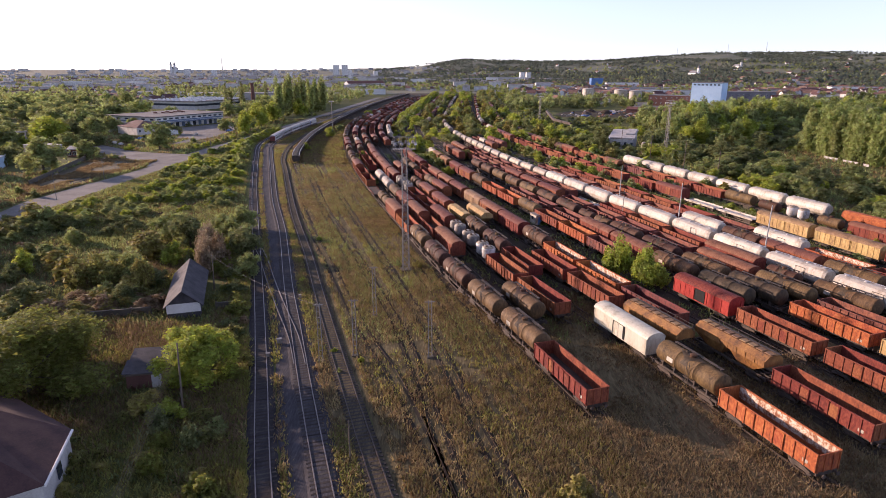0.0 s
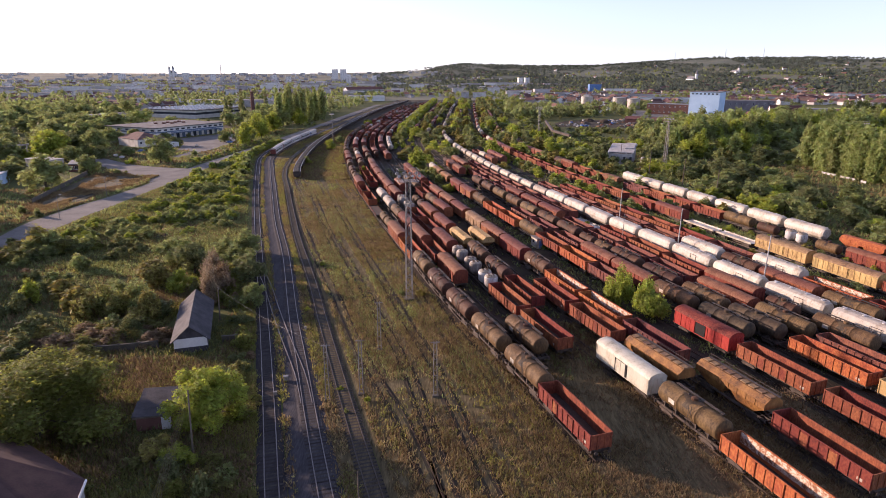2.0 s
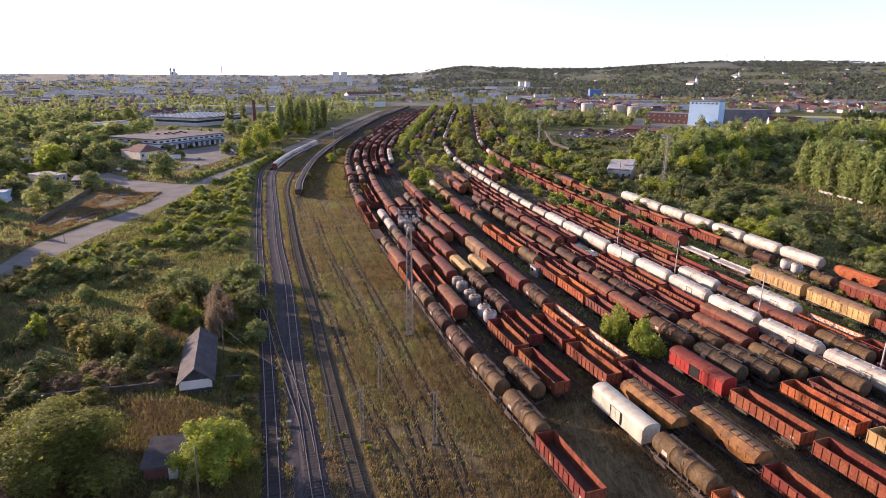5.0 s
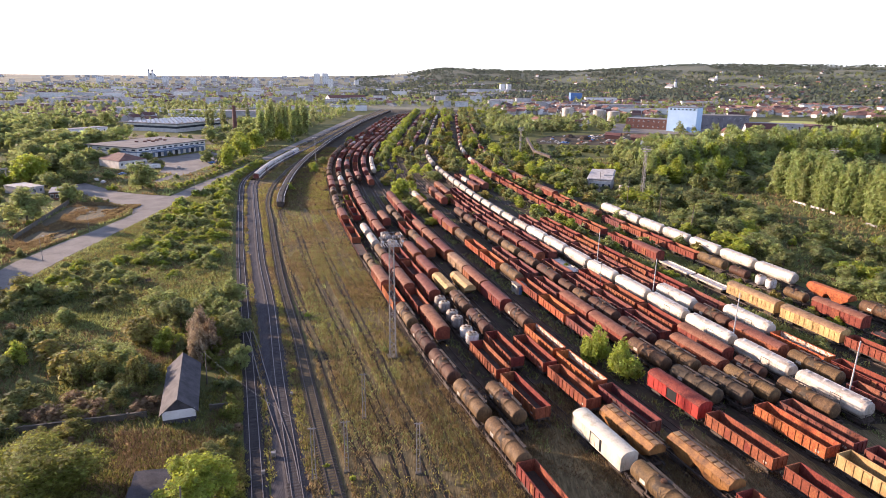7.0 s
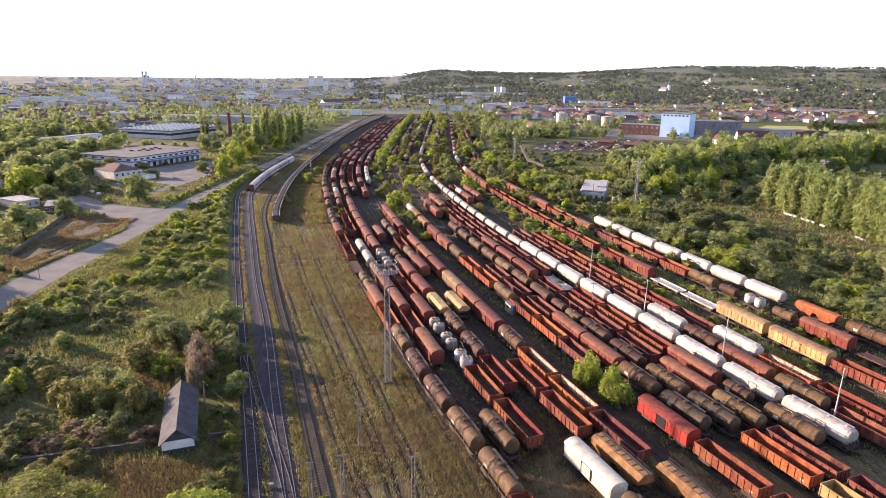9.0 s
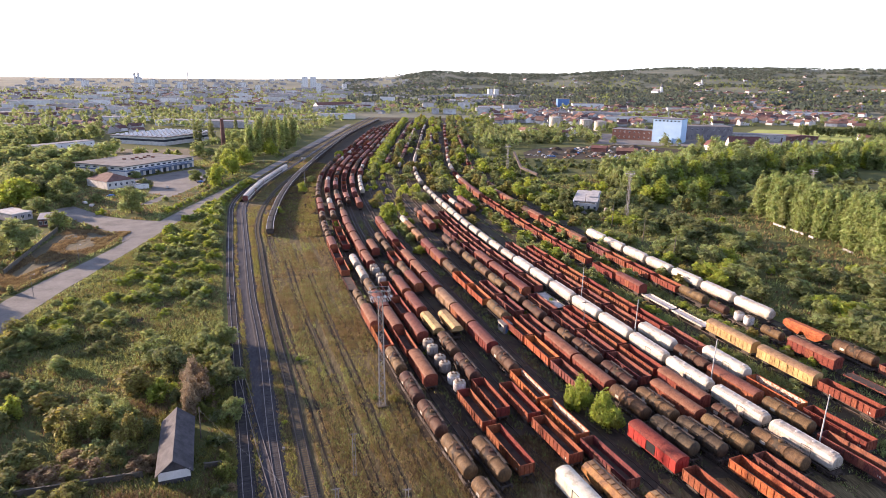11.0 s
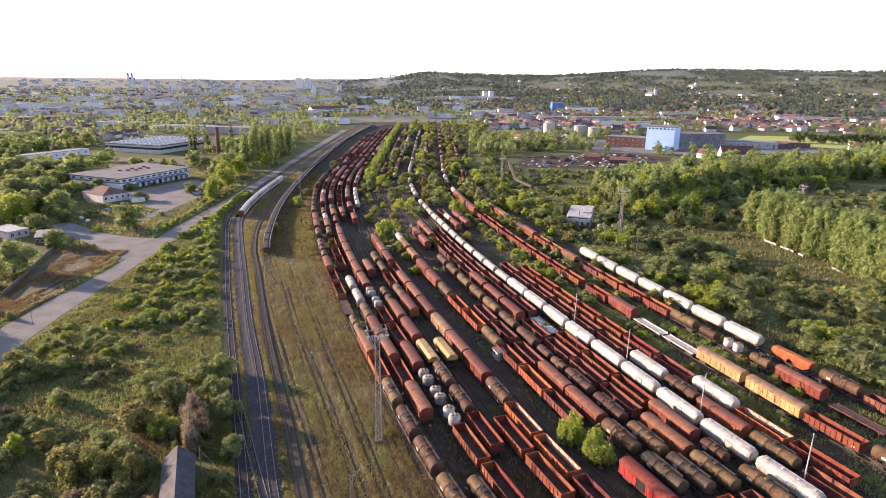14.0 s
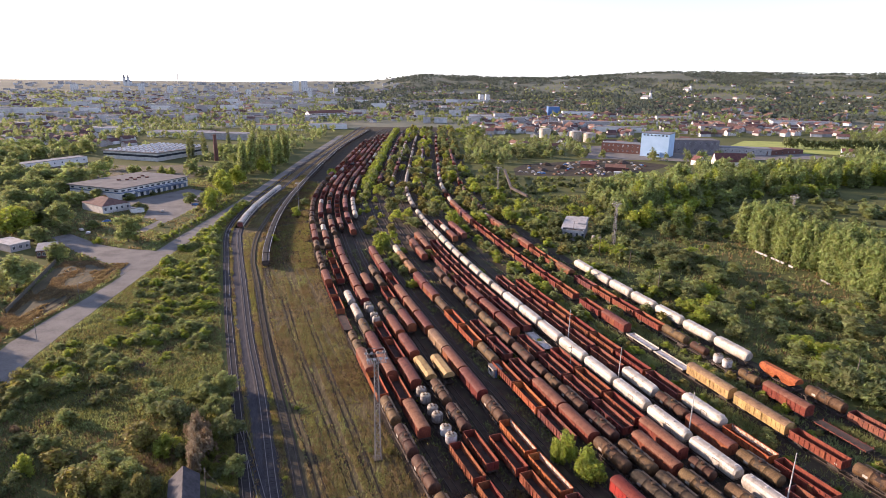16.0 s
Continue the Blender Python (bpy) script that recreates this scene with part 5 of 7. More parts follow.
for k in range(400):   # the wood behind it
    x, v = 128 + 360 * rp.random() ** 1.15, rp.random() ** 1.2
    y = wood_front(x) + 6 + 75 * v + 8 * rp.random()
    if x < 180 and y > 430:
        continue
    h = 12 + 8 * rp.random() - (4 if x < 150 else 0)
    plant("poplar" if rp.random() < 0.45 else "round", x, y, h, h * 0.22 + 1.4, rp.choice(["leaf_pop", "leaf_pop", "leaf", "leaf", "leaf_bright"] if v < 0.5 else ["leaf", "leaf_pop"]), "far" if v < 0.2 else "bulk", k, "at the edge of the wood", bulk="" if v < 0.04 else "east_wood")
for k in range(75):   # lower trees that close the foot of the wood
    x = 128 + 190 * rp.random()
    h = 5 + 5 * rp.random()
    plant("round", x, wood_front(x) + 5 - 13 * rp.random(), h, h * 0.4 + 1.4, rp.choice(["leaf_pop", "leaf_bright", "leaf"]), "bulk", k, "at the edge of the wood", bulk="east_wood")
for kind, x, y, h, r, leaf in (("poplar", 138, 326, 15, 4.4, "leaf_bright"), ("poplar", 152, 318, 14, 4.2, "leaf_pop"), ("poplar", 158, 322, 15, 4.4, "leaf_bright"), ("round", 144, 306, 7, 3.0, "leaf_yellow"), ("round", 120, 262, 9, 7.0, "leaf_dark"), ("round", 126, 254, 8, 6.0, "leaf_dark"),
                               ("round", 112, 212, 7.5, 5.6, "leaf"), ("round", 104, 216, 6.5, 4.6, "leaf"), ("round", 130, 232, 6.5, 5, "leaf"), ("round", 83.5, 316, 9.5, 4.2, "leaf_dark"), ("round", 106, 306, 8, 5, "leaf_dark"), ("round", 113, 318, 9, 6, "leaf"), ("round", 75, 306, 6, 4, "leaf"), ("round", 148, 218, 5.5, 4.5, "leaf")):
    plant(kind, x, y, h, r, leaf, "mid", int(x), "standing in the scrub")
for k in range(170):   # belt beside the far yard, towards the factories
    y = 330 + 700 * rp.random()
    x = YARD(y) + 118 + 22 * rp.random() + (0.06 * (y - 330)) * rp.random()
    if 392 < y < 530 and x > 66:
        continue
    plant("round", x, y, 4 + 4 * rp.random(), 2.4 + 2 * rp.random(), rp.choice(["leaf", "leaf_bright", "leaf", "leaf_dark"]), "bulk", k, "along the yard", bulk="yard_belt")
for k in range(85):   # a copse between the scrapyard and the storage tanks
    x, y = 92 + 140 * rp.random(), 632 + 120 * rp.random()
    if x - 92 > 140 * (1 - (y - 632) / 170) or y < 634 + 0.05 * (x - 92):
        continue
    h = 5 + 5 * rp.random()
    plant("round", x, y, h, h * 0.42 + 1.2, rp.choice(["leaf", "leaf_pop", "leaf", "leaf_dark"]), "bulk", k, "behind the scrapyard", bulk="yard_belt")
# trees by the road and round the warehouses
SIDE_ROAD = [(-118, 246), (-116.5, 284), (-136, 289.5), (-150, 297), (-175, 319), (-180, 311), (-156, 285), (-138, 270), (-124, 258)]
FORECOURT = [(-186, 398), (-158, 455), (-140, 440), (-131, 384), (-134, 352), (-138, 322), (-143, 322), (-141, 350), (-152, 356), (-160, 384)]
LOT = [(-127, 180), (-121.5, 236), (-122.5, 256), (-137, 268), (-152, 268), (-146, 236), (-138, 200)]
BUILT = [[(-152, 232), (-158, 270), (-178, 305), (-200, 300), (-190, 275), (-165, 230)], [(-202, 385), (-184, 362), (-162, 384), (-182, 408)], [(-234, 434), (-190, 402), (-158, 462), (-202, 494)]]


def green_west(x, y):
    return not any(inside(x, y, p) for p in [SIDE_ROAD, FORECOURT, LOT] + BUILT) and x < ROAD_W(y) - 1.5


for x, y, h, r, leaf in ((-239.7, 412, 16, 9, "leaf"), (-252, 402, 15, 9, "leaf_dark"), (-203, 320, 15, 9.5, "leaf_bright"), (-189, 337, 14, 8, "leaf"), (-180, 299, 9, 6, "leaf"), (-156, 270, 8.5, 5, "leaf"), (-151, 232, 14, 8.4, "leaf"), (-138, 302, 14, 6.4, "leaf"), (-161, 374, 6, 4.5, "leaf_dark"),
                         (-121.4, 383, 14, 5.5, "leaf_bright"), (-138.9, 398, 8, 4.4, "leaf"), (-128, 396, 9, 4.5, "leaf"), (-205, 345, 12, 7, "leaf_dark"), (-216, 340, 14, 8, "leaf"), (-213, 372, 13, 8, "leaf_dark"), (-231, 372, 14, 8, "leaf"), (-176, 318, 7, 4, "leaf_dark"), (-168, 330, 5, 4, "leaf"), (-222, 310, 12, 8, "leaf")) + ((-123, 425, 14, 6, "leaf_bright"), (-131, 446, 16, 7.5, "leaf_bright"), (-140, 466, 16, 8, "leaf"), (-127, 474, 15, 7, "leaf_bright"), (-142, 500, 16, 8, "leaf"), (-124, 405, 9, 4, "leaf"), (-135, 520, 16, 8, "leaf"), (-122, 540, 15, 7, "leaf_bright"), (-118, 585, 12, 7, "leaf"), (-150, 500, 12, 6, "leaf"),
                         (-205, 415, 7, 5, "leaf"), (-194, 402, 5, 3, "leaf_rust"), (-182, 410, 5, 4, "leaf"), (-260, 440, 15, 9, "leaf"), (-282, 465, 16, 12, "leaf"), (-245, 330, 13, 8, "leaf"), (-168, 222, 9, 6, "leaf"), (-178, 250, 8, 6, "leaf_dark")):
    plant("round", x, y, h, r, leaf, "mid", int(abs(x)), "beside the road and the warehouse")
for k in range(420):
    y = 170 + 380 * rp.random()
    x = ROAD_W(y) - 2 - 130 * rp.random() ** 1.5
    if not green_west(x, y) or noise.noise((x * 0.05, y * 0.05, 0.5)) < -0.1:
        continue
    h = 1.0 + 2.4 * rp.random() ** 1.5 + (3 if x < -180 else 0)
    plant("shrub", x, y, h, h * 0.6 + 0.4, rp.choice(["leaf", "leaf", "leaf_dark", "leaf_bright"]), "shrub_far", k, "on waste ground", bulk="garden_trees")
for k in range(44):   # hedge between the road and the forecourt
    y = 300 + 115 * k / 44
    plant("shrub", ROAD_W(y) - 3.5 - 1.5 * rp.random(), y, 1.4 + 1.4 * rp.random(), 1.3 + 0.6 * rp.random(), rp.choice(["leaf", "leaf_bright", "leaf_dark"]), "shrub_far", k, "along the road", bulk="garden_trees")
for k in range(8):   # tall poplars by the road
    plant("poplar", -138 + 22 * k / 7 + 3 * rp.random(), 522 + 74 * k / 7, 27 + 7 * rp.random(), 5.0, rp.choice(["leaf", "leaf_pop"]), "mid", k, "standing in a row by the road")
for k in range(26):   # dark row along the mown field
    plant("round", 486 + 150 * k / 25, 745 - 30 * k / 25 + 2 * rp.random(), 11 + 4 * rp.random(), 4.4, "leaf_dark", "bulk", k, "along a field", bulk="garden_trees")
for x, y, h in ((-209, 611, 24), (-201, 633, 25), (-196, 622, 22), (-215, 640, 20), (-146, 573, 22), (-163, 683, 27), (-155, 676, 26), (-145, 684, 27), (-149, 690, 25), (-149, 773, 25), (-140, 700, 26), (-136, 715, 24), (-158, 700, 22), (-192, 690, 24)):
    plant("poplar", x, y, h, 3.2, "leaf_dark", "far", int(abs(x * 3)), "standing in a row by the factory")
for k in range(900):
    x, y = -480 + 350 * rp.random(), 235 + 470 * rp.random()
    if (-240 < x < -112 and 392 < y < 505) or (-345 < x < -290 and 530 < y < 610) or not green_west(x, y) or x > -205 and y < 440 or x > -150 or noise.noise((x * 0.02, y * 0.02, 6.0)) < -0.2 or (-340 < x < -160 and 500 < y < 640 and rp.random() < 0.75) or (-325 < x < -195 and 560 < y < 705) or (-240 < x < -150 and 480 < y < 560 and rp.random() < 0.5):
        continue
    h = 8 + 8 * rp.random()
    plant("round", x, y, h, h * 0.45 + 1.5, rp.choice(["leaf", "leaf_pop", "leaf", "leaf"]), "far" if y < 430 else "bulk", k, "in gardens", bulk="garden_trees")


def join_bulk():
    names = {"scrub": "green scrub and small trees on waste ground", "east_wood": "tall green trees of a wood", "yard_belt": "green trees along the edge of the yard", "far_track_trees": "trees grown between far tracks",
             "garden_trees": "dense green trees round the warehouses", "meadow_scrub": "green bushes of the far meadow", "track_scrub": "green weeds and bushes between far tracks"}
    for (name, leaf), ps in BULK.items():
        tagged(new(name, loose(name, np.concatenate(ps), M[leaf])), names[name], "trees" if "tree" in names[name] else "bushes", kind="stuff")


join_bulk()


def woods(name, label, spots, seed, leaf, sprays=26, size=2.3):
    """Far trees too many to count: one mesh of crowns."""
    r = np.random.RandomState(seed)
    blobs = []
    for x, y, h, w in spots:
        z = hills(x, y)
        blobs.append((x, y, z + h * 0.5, w * 0.62, h * 0.5))
        blobs.append((x + w * 0.45 * r.normal(), y + w * 0.45 * r.normal(), z + h * (0.3 + 0.3 * r.rand()), w * (0.4 + 0.25 * r.rand()), h * 0.34))
    tagged(new(name, loose(name, np.concatenate([leaves(blobs, len(spots) * sprays, size, seed, 0.85, None), cores(blobs, seed, 1.0, True)]), M[leaf])), label, "trees", kind="stuff")


spots = {"leaf": [], "leaf_dark": [], "leaf_pop": []}
for k in range(9500):
    b, d = math.radians(-38 + 78 * rp.random()), 600 + 2500 * rp.random() ** 1.25
    x, y = d * math.sin(b), d * math.cos(b)
    q = noise.noise((x * 0.006, y * 0.006, 9.0)) + 0.5 * noise.noise((x * 0.02, y * 0.02, 2.0))
    if y < 600 or q < (-0.3 if x < 0 and y < 1700 else -0.12) or abs(x - YARD(min(y, 1050)) - 30) < 95 and y < 1150:
        continue
    if -325 < x < -195 and 560 < y < 705 or 380 < x < 650 and 680 < y < 900 or 120 < x < 480 and y < 1000 and (q < 0.02 or 220 < x < 475 and 640 < y < 765 or 90 < x < 245 and y < 640):
        continue
    spots[rp.choice(["leaf", "leaf", "leaf_dark", "leaf_pop"])].append((x, y, 6 + 7 * rp.random(), 3.6 + 3.6 * rp.random()))
for leaf, words in (("leaf", "green"), ("leaf_dark", "dark green"), ("leaf_pop", "pale green")):
    woods("town_trees", f"{words} trees among the houses of the town", spots[leaf], 5, leaf)
spots = []
for k in range(9500):
    b, d = math.radians(-6 + 46 * rp.random()), 1450 + 2700 * rp.random()
    x, y = d * math.sin(b), d * math.cos(b)
    if noise.noise((x * 0.0035, y * 0.0035, 4.0)) + 0.4 * noise.noise((x * 0.012, y * 0.012, 1.0)) < -0.1:
        continue
    spots.append((x, y, 8 + 7 * rp.random(), 8 + 7 * rp.random()))
woods("hill_woods", "dark woods on the far hills", spots, 6, "leaf_hill", 13, 3.4)


def tufts(name, label, n, area, leaf, seed, h=0.55, w=0.10):
    """Dry stalks and weeds: bent blades in clumps."""
    r = np.random.RandomState(seed)
    V = []
    while len(V) < n:
        x, y = area(r)
        xr, yr = 0.83 * x + 0.56 * y, 0.83 * y - 0.56 * x
        q = noise.noise((xr * 0.083, yr * 0.083, seed + 0.37)) + 0.5 * noise.noise((xr * 0.31, yr * 0.31, seed + 0.61))
        if q < -0.12 + 0.3 * (r.rand() - 0.5):
            continue
        V.append((x, y))
    P = np.array(V)
    P = np.repeat(P, 3, 0) + 0.22 * r.normal(size=(3 * n, 2))
    m = len(P)
    a = r.rand(m) * 6.28
    hh = h * (0.5 + r.rand(m))
    ww = w * (0.6 + 0.8 * r.rand(m))
    ux, uy = np.cos(a) * ww, np.sin(a) * ww
    bx, by = 0.45 * hh * r.normal(size=m), 0.45 * hh * r.normal(size=m)
    z0 = np.full(m, 0.03)
    v = np.stack([np.stack([P[:, 0] - ux, P[:, 1] - uy, z0], 1), np.stack([P[:, 0] + ux, P[:, 1] + uy, z0], 1), np.stack([P[:, 0] + bx, P[:, 1] + by, hh * 1.15], 1)], 1).reshape(-1, 3)
    tagged(new(name, loose(name, v, M[leaf])), label, "grass", kind="stuff")


def in_field(r):
    """Weeds stand thicker in rows along the lifted tracks."""
    while True:
        y = 38 + 260 * r.rand() ** 1.5
        a, b = SIDE(y) + 2.4, YARD(y) - 1.5
        u = r.rand()
        w = (b - a) * u
        row = 1.6 * noise.noise((w * 1.25 + 0.3, y * 0.009, 4.3)) + 0.7 * noise.noise((w * 0.21, y * 0.05, 8.6)) + 0.5
        x = a + w
        if any(abs(abs(x - c(y)) - 0.765) < 0.14 or abs(x - c(y)) < 0.9 and r.rand() < 0.6 for c in (WEED_A, WEED_B, WEED_C)):
            continue
        if row > 0.75 * r.rand():
            return a + (b - a) * u, y


def in_far_field(r):
    while True:
        x, y = in_field(r)
        if y > 74 + 10 * r.rand():
            return x, y


def in_front(r):
    y = 34 + 68 * r.rand()
    return YARD(y) - 2 + 62 * r.rand() * (1 - (y - 36) / 110), y


def in_bank(r):
    y = 30 + 120 * r.rand()
    return MAIN_L(y) - 1.9 - 5 * r.rand() ** 2, y


def in_meadow(r):
    y = 50 + 240 * r.rand() ** 1.4
    lo, hi = (ROAD_E(y) + 1 if y > 150 else -120), MAIN_L(y) - 3
    return lo + (hi - lo) * r.rand(), y


def in_curve(r):
    y = 255 + 230 * r.rand()
    return SIDE(y) + 2 + (YARD(y) - SIDE(y) - 4) * r.rand(), y


def in_far_meadow(r):
    y = 128 + 200 * r.rand() ** 1.3
    lo, hi = (ROAD_E(y) + 1 if y > 150 else -120), MAIN_L(y) - 3
    return lo + (hi - lo) * r.rand(), y


def in_verge(r):
    y = 40 + 480 * r.rand()
    lo, hi = (MAIN_L(y) + 1.5, MAIN_L(y) + 2.6) if r.rand() < 0.22 else ((MAIN_R(y) + 1.6, SIDE(y) - 1.5) if r.rand() < 0.6 else (ROAD_E(y) + 0.5, MAIN_L(y) - 2))
    return lo + (hi - lo) * r.rand(), y


def in_west(r):
    while True:
        y = 165 + 330 * r.rand() ** 1.2
        x = ROAD_W(y) - 1 - 95 * r.rand() ** 1.3
        if green_west(x, y):
            return x, y


def in_lot(r):
    """Dry grass left in rows between the wheel ruts along the road."""
    while True:
        y = 172 + 92 * r.rand()
        w = r.choice([2.0, 3.6, 5.4, 7.0, 9.5, 12.5], p=[0.26, 0.2, 0.2, 0.16, 0.1, 0.08])
        x = ROAD_W(y) - w + 0.45 * r.normal() - 0.02 * (y - 172)
        if noise.noise((w * 3.1, y * 0.045, 6.2)) > -0.1:
            return x, y


def in_lot_grass(r):
    while True:
        x, y = -152 + 31 * r.rand(), 180 + 88 * r.rand()
        if inside(x, y, LOT) and noise.noise((x * 0.12, y * 0.05, 2.0)) > -0.15:
            return x, y


def in_east(r):
    y = 95 + 330 * r.rand() ** 1.2
    return YARD(y) + 118 + 120 * r.rand(), y


def in_yard(r):
    y = 80 + 205 * r.rand()
    return YARD(y) + 2.5 + r.choice([0, 5.1, 10.1, 15, 20, 25.3, 31, 33, 40, 45, 50, 55, 61, 66, 73, 79, 80, 82, 84, 95, 97, 99, 106, 108]) + 0.7 * r.normal(), y


def in_reeds(r):
    y = 90 + 150 * r.rand()
    return YARD(y) + r.choice([79.5, 82.5, 84, 85.5, 94, 96, 98, 106, 107.5]) + 1.0 * r.normal(), y


tufts("dry_grass", "dry straw-coloured grass and weeds over disused tracks", 14000, in_field, "hay", 1, 0.40, 0.065)
tufts("field_straw", "pale straw in rows along lifted tracks", 17000, in_field, "straw", 16, 0.42, 0.07)
tufts("curve_grass", "brown grass beside the loaded wagons", 7000, in_curve, "hay", 17, 0.7, 0.16)
tufts("curve_weeds", "olive weeds beside the loaded wagons", 6000, in_curve, "leaf_autumn", 18, 0.7, 0.18)
tufts("field_green", "green weeds in rows along lifted tracks", 11000, in_far_field, "leaf", 19, 0.36, 0.08)
tufts("verge_straw", "golden dry grass beside the siding", 9000, in_verge, "straw", 23, 0.4, 0.09)
tufts("field_weeds", "low green weeds in the dry grass", 3500, in_field, "leaf_yellow", 2, 0.36, 0.075)
tufts("field_herbs", "dull olive herbs in the dry grass", 9000, in_field, "leaf_autumn", 8, 0.36, 0.075)
tufts("front_grass", "dry brown grass before the wagons", 26000, in_front, "hay", 3, 0.36, 0.06)
tufts("meadow_grass", "green meadow grass", 17000, in_far_meadow, "leaf", 4, 0.55, 0.16)
tufts("meadow_herbs", "olive meadow weeds", 20000, in_meadow, "leaf_autumn", 9, 0.6, 0.13)
tufts("meadow_nettles", "dark green nettles and docks in the meadow", 20000, in_meadow, "leaf_dark", 22, 0.7, 0.15)
tufts("meadow_straw", "withered stalks in the meadow", 16000, in_meadow, "hay", 5, 0.55, 0.1)
tufts("yard_weeds", "green weeds between the yard tracks", 13000, in_yard, "leaf", 6, 0.6, 0.12)
tufts("reed_grass", "tall green grass between the eastern tracks", 9000, in_reeds, "leaf", 25, 1.1, 0.13)
tufts("verge_weeds", "yellow-green grass strips between the main tracks", 16000, in_verge, "leaf_autumn", 7, 0.4, 0.10)
tufts("lot_grass", "rough green grass beside the road", 9000, in_west, "leaf", 10, 0.8, 0.22)
tufts("lot_straw", "dry yellow grass beside the road", 7000, in_west, "straw", 11, 0.7, 0.2)
tufts("lot_rows", "golden dry grass in rows along the dirt lot", 7000, in_lot, "straw", 24, 0.45, 0.16)
tufts("lot_herbs", "dull brown weeds on the dirt lot", 5000, in_lot_grass, "hay", 26, 0.4, 0.15)
tufts("scrub_grass", "rank green grass in the scrub", 9000, in_east, "leaf", 12, 1.0, 0.26)
tufts("scrub_straw", "withered grass in the scrub", 6000, in_east, "straw", 13, 0.9, 0.22)
tufts("bank_grass", "dark green grass on the bank of the main line", 9000, in_bank, "leaf_autumn", 14, 0.55, 0.09)
tufts("front_herbs", "brown herbs before the wagons", 12000, in_front, "leaf_rust", 15, 0.34, 0.07)


def in_yard_of_hut(r):
    while True:
        y = 44 + 74 * r.rand()
        x = MAIN_L(y) - 2 - 32 * r.rand()
        if not (-49 < x < -36 and 88 < y < 109 or -40.5 < x < -33.5 and 66 < y < 76):
            return x, y


tufts("hut_grass", "rank olive grass round the hut and shed", 9000, in_yard_of_hut, "leaf_autumn", 20, 0.55, 0.1)
tufts("hut_straw", "withered brown stalks round the hut and shed", 14000, in_yard_of_hut, "leaf_rust", 21, 0.6, 0.11)
for k in range(80):
    x, y = in_yard_of_hut(np.random.RandomState(300 + k))
    if abs(x + 42.6) < 7.5 and 85 < y < 110 or abs(x + 37) < 5 and 64 < y < 78:
        continue
    h = 0.8 + 1.0 * rp.random()
    plant("shrub", x, y, h, h * 0.9, rp.choice(["leaf", "leaf_rust", "leaf_autumn", "leaf_rust", "leaf_yellow"]), "shrub", k, "in rank grass by the hut")

# ---- masts, poles and small yard things ----
def lattice(g, h, w0, w1, n, r=0.035):
    """A square lattice mast of corner tubes and crossed braces."""
    for k in range(n):
        z0, z1 = h * k / n, h * (k + 1) / n
        a, b = w0 + (w1 - w0) * k / n, w0 + (w1 - w0) * (k + 1) / n
        c0 = [(-a, -a), (a, -a), (a, a), (-a, a)]
        c1 = [(-b, -b), (b, -b), (b, b), (-b, b)]
        for i in range(4):
            j = (i + 1) % 4
            g.tube((*c0[i], z0), (*c1[i], z1), r * 1.5, 4, caps=False)
            g.tube((*c0[i], z0), (*c1[j], z1), r * 0.8, 4, caps=False)
            g.tube((*c1[i], z1), (*c1[j], z1), r * 0.8, 4, caps=False)


def light_mast(x, y, h, head=1.9, turn=12):
    t = thing("floodlight_mast", "grey steel lattice floodlight mast with a railed platform", "light mast", "floodlight masts", m=pose(x, y, 0, 0, 0, turn))
    g = G()
    lattice(g, h - 2.2, 0.62, 0.42, 20, 0.05)
    part("lattice_tower", g, M["galv"], t)
    part("foot", G().box(-1, 1, -1, 1, -0.1, 0.35), M["old_concrete"], t)
    for k in range(3):
        p = G()
        z = h - 2.3 + 1.1 * k
        q = head
        for s in (-1, 1):
            p.tube((-q, s * q * 0.7, z), (q, s * q * 0.7, z), 0.05, 5)
            p.tube((s * q, -q * 0.7, z), (s * q, q * 0.7, z), 0.05, 5)
        if k == 0:
            for i in range(9):
                u = -q + 2 * q * i / 8
                p.box(u - 0.1, u + 0.1, -q * 0.7, q * 0.7, z - 0.03, z + 0.02)
        part("platform_ring", p, M["galv"], t)
    for s in (-1, 1):
        for u in (-1, -0.33, 0.33, 1):
            part("railing_post", G().tube((u * head, s * head * 0.7, h - 2.3), (u * head, s * head * 0.7, h), 0.045, 5), M["galv"], t)
            f = G().box(-0.24, 0.24, -0.1, 0.16, -0.22, 0.22)
            part("floodlight", f, M["silo"], t, m=pose(u * head, s * (head * 0.7 + 0.22), h - 1.2, s * 25, 0, 0))
    return t


light_mast(-6.6, 114.2, 26.0)
light_mast(102.1, 278.5, 25.0, 1.5, 30)
light_mast(219.8, 321.4, 20.0, 1.6, 20)
light_mast(66.8, 421, 22.0, 1.5, 20)


def pole(x, y, h, r=0.2, material="wood", lean=0.0, name="pole", label="tall tapered brown pole beside the tracks", arm=False):
    t = thing(name, label, "pole", "poles", m=pose(x, y, 0, 0, lean, 12))
    part("shaft", G().tube((0, 0, -0.2), (0, 0, h), r, 8, r * 0.6), M[material], t)
    part("cap", G().lathe([(r * 0.7, h), (r * 0.75, h + 0.06), (0.03, h + 0.12)], 8), M[material], t)
    if arm:
        part("crossarm", G().box(-0.9, 0.9, -0.06, 0.06, h - 0.5, h - 0.38), M["wood"], t)
    return t


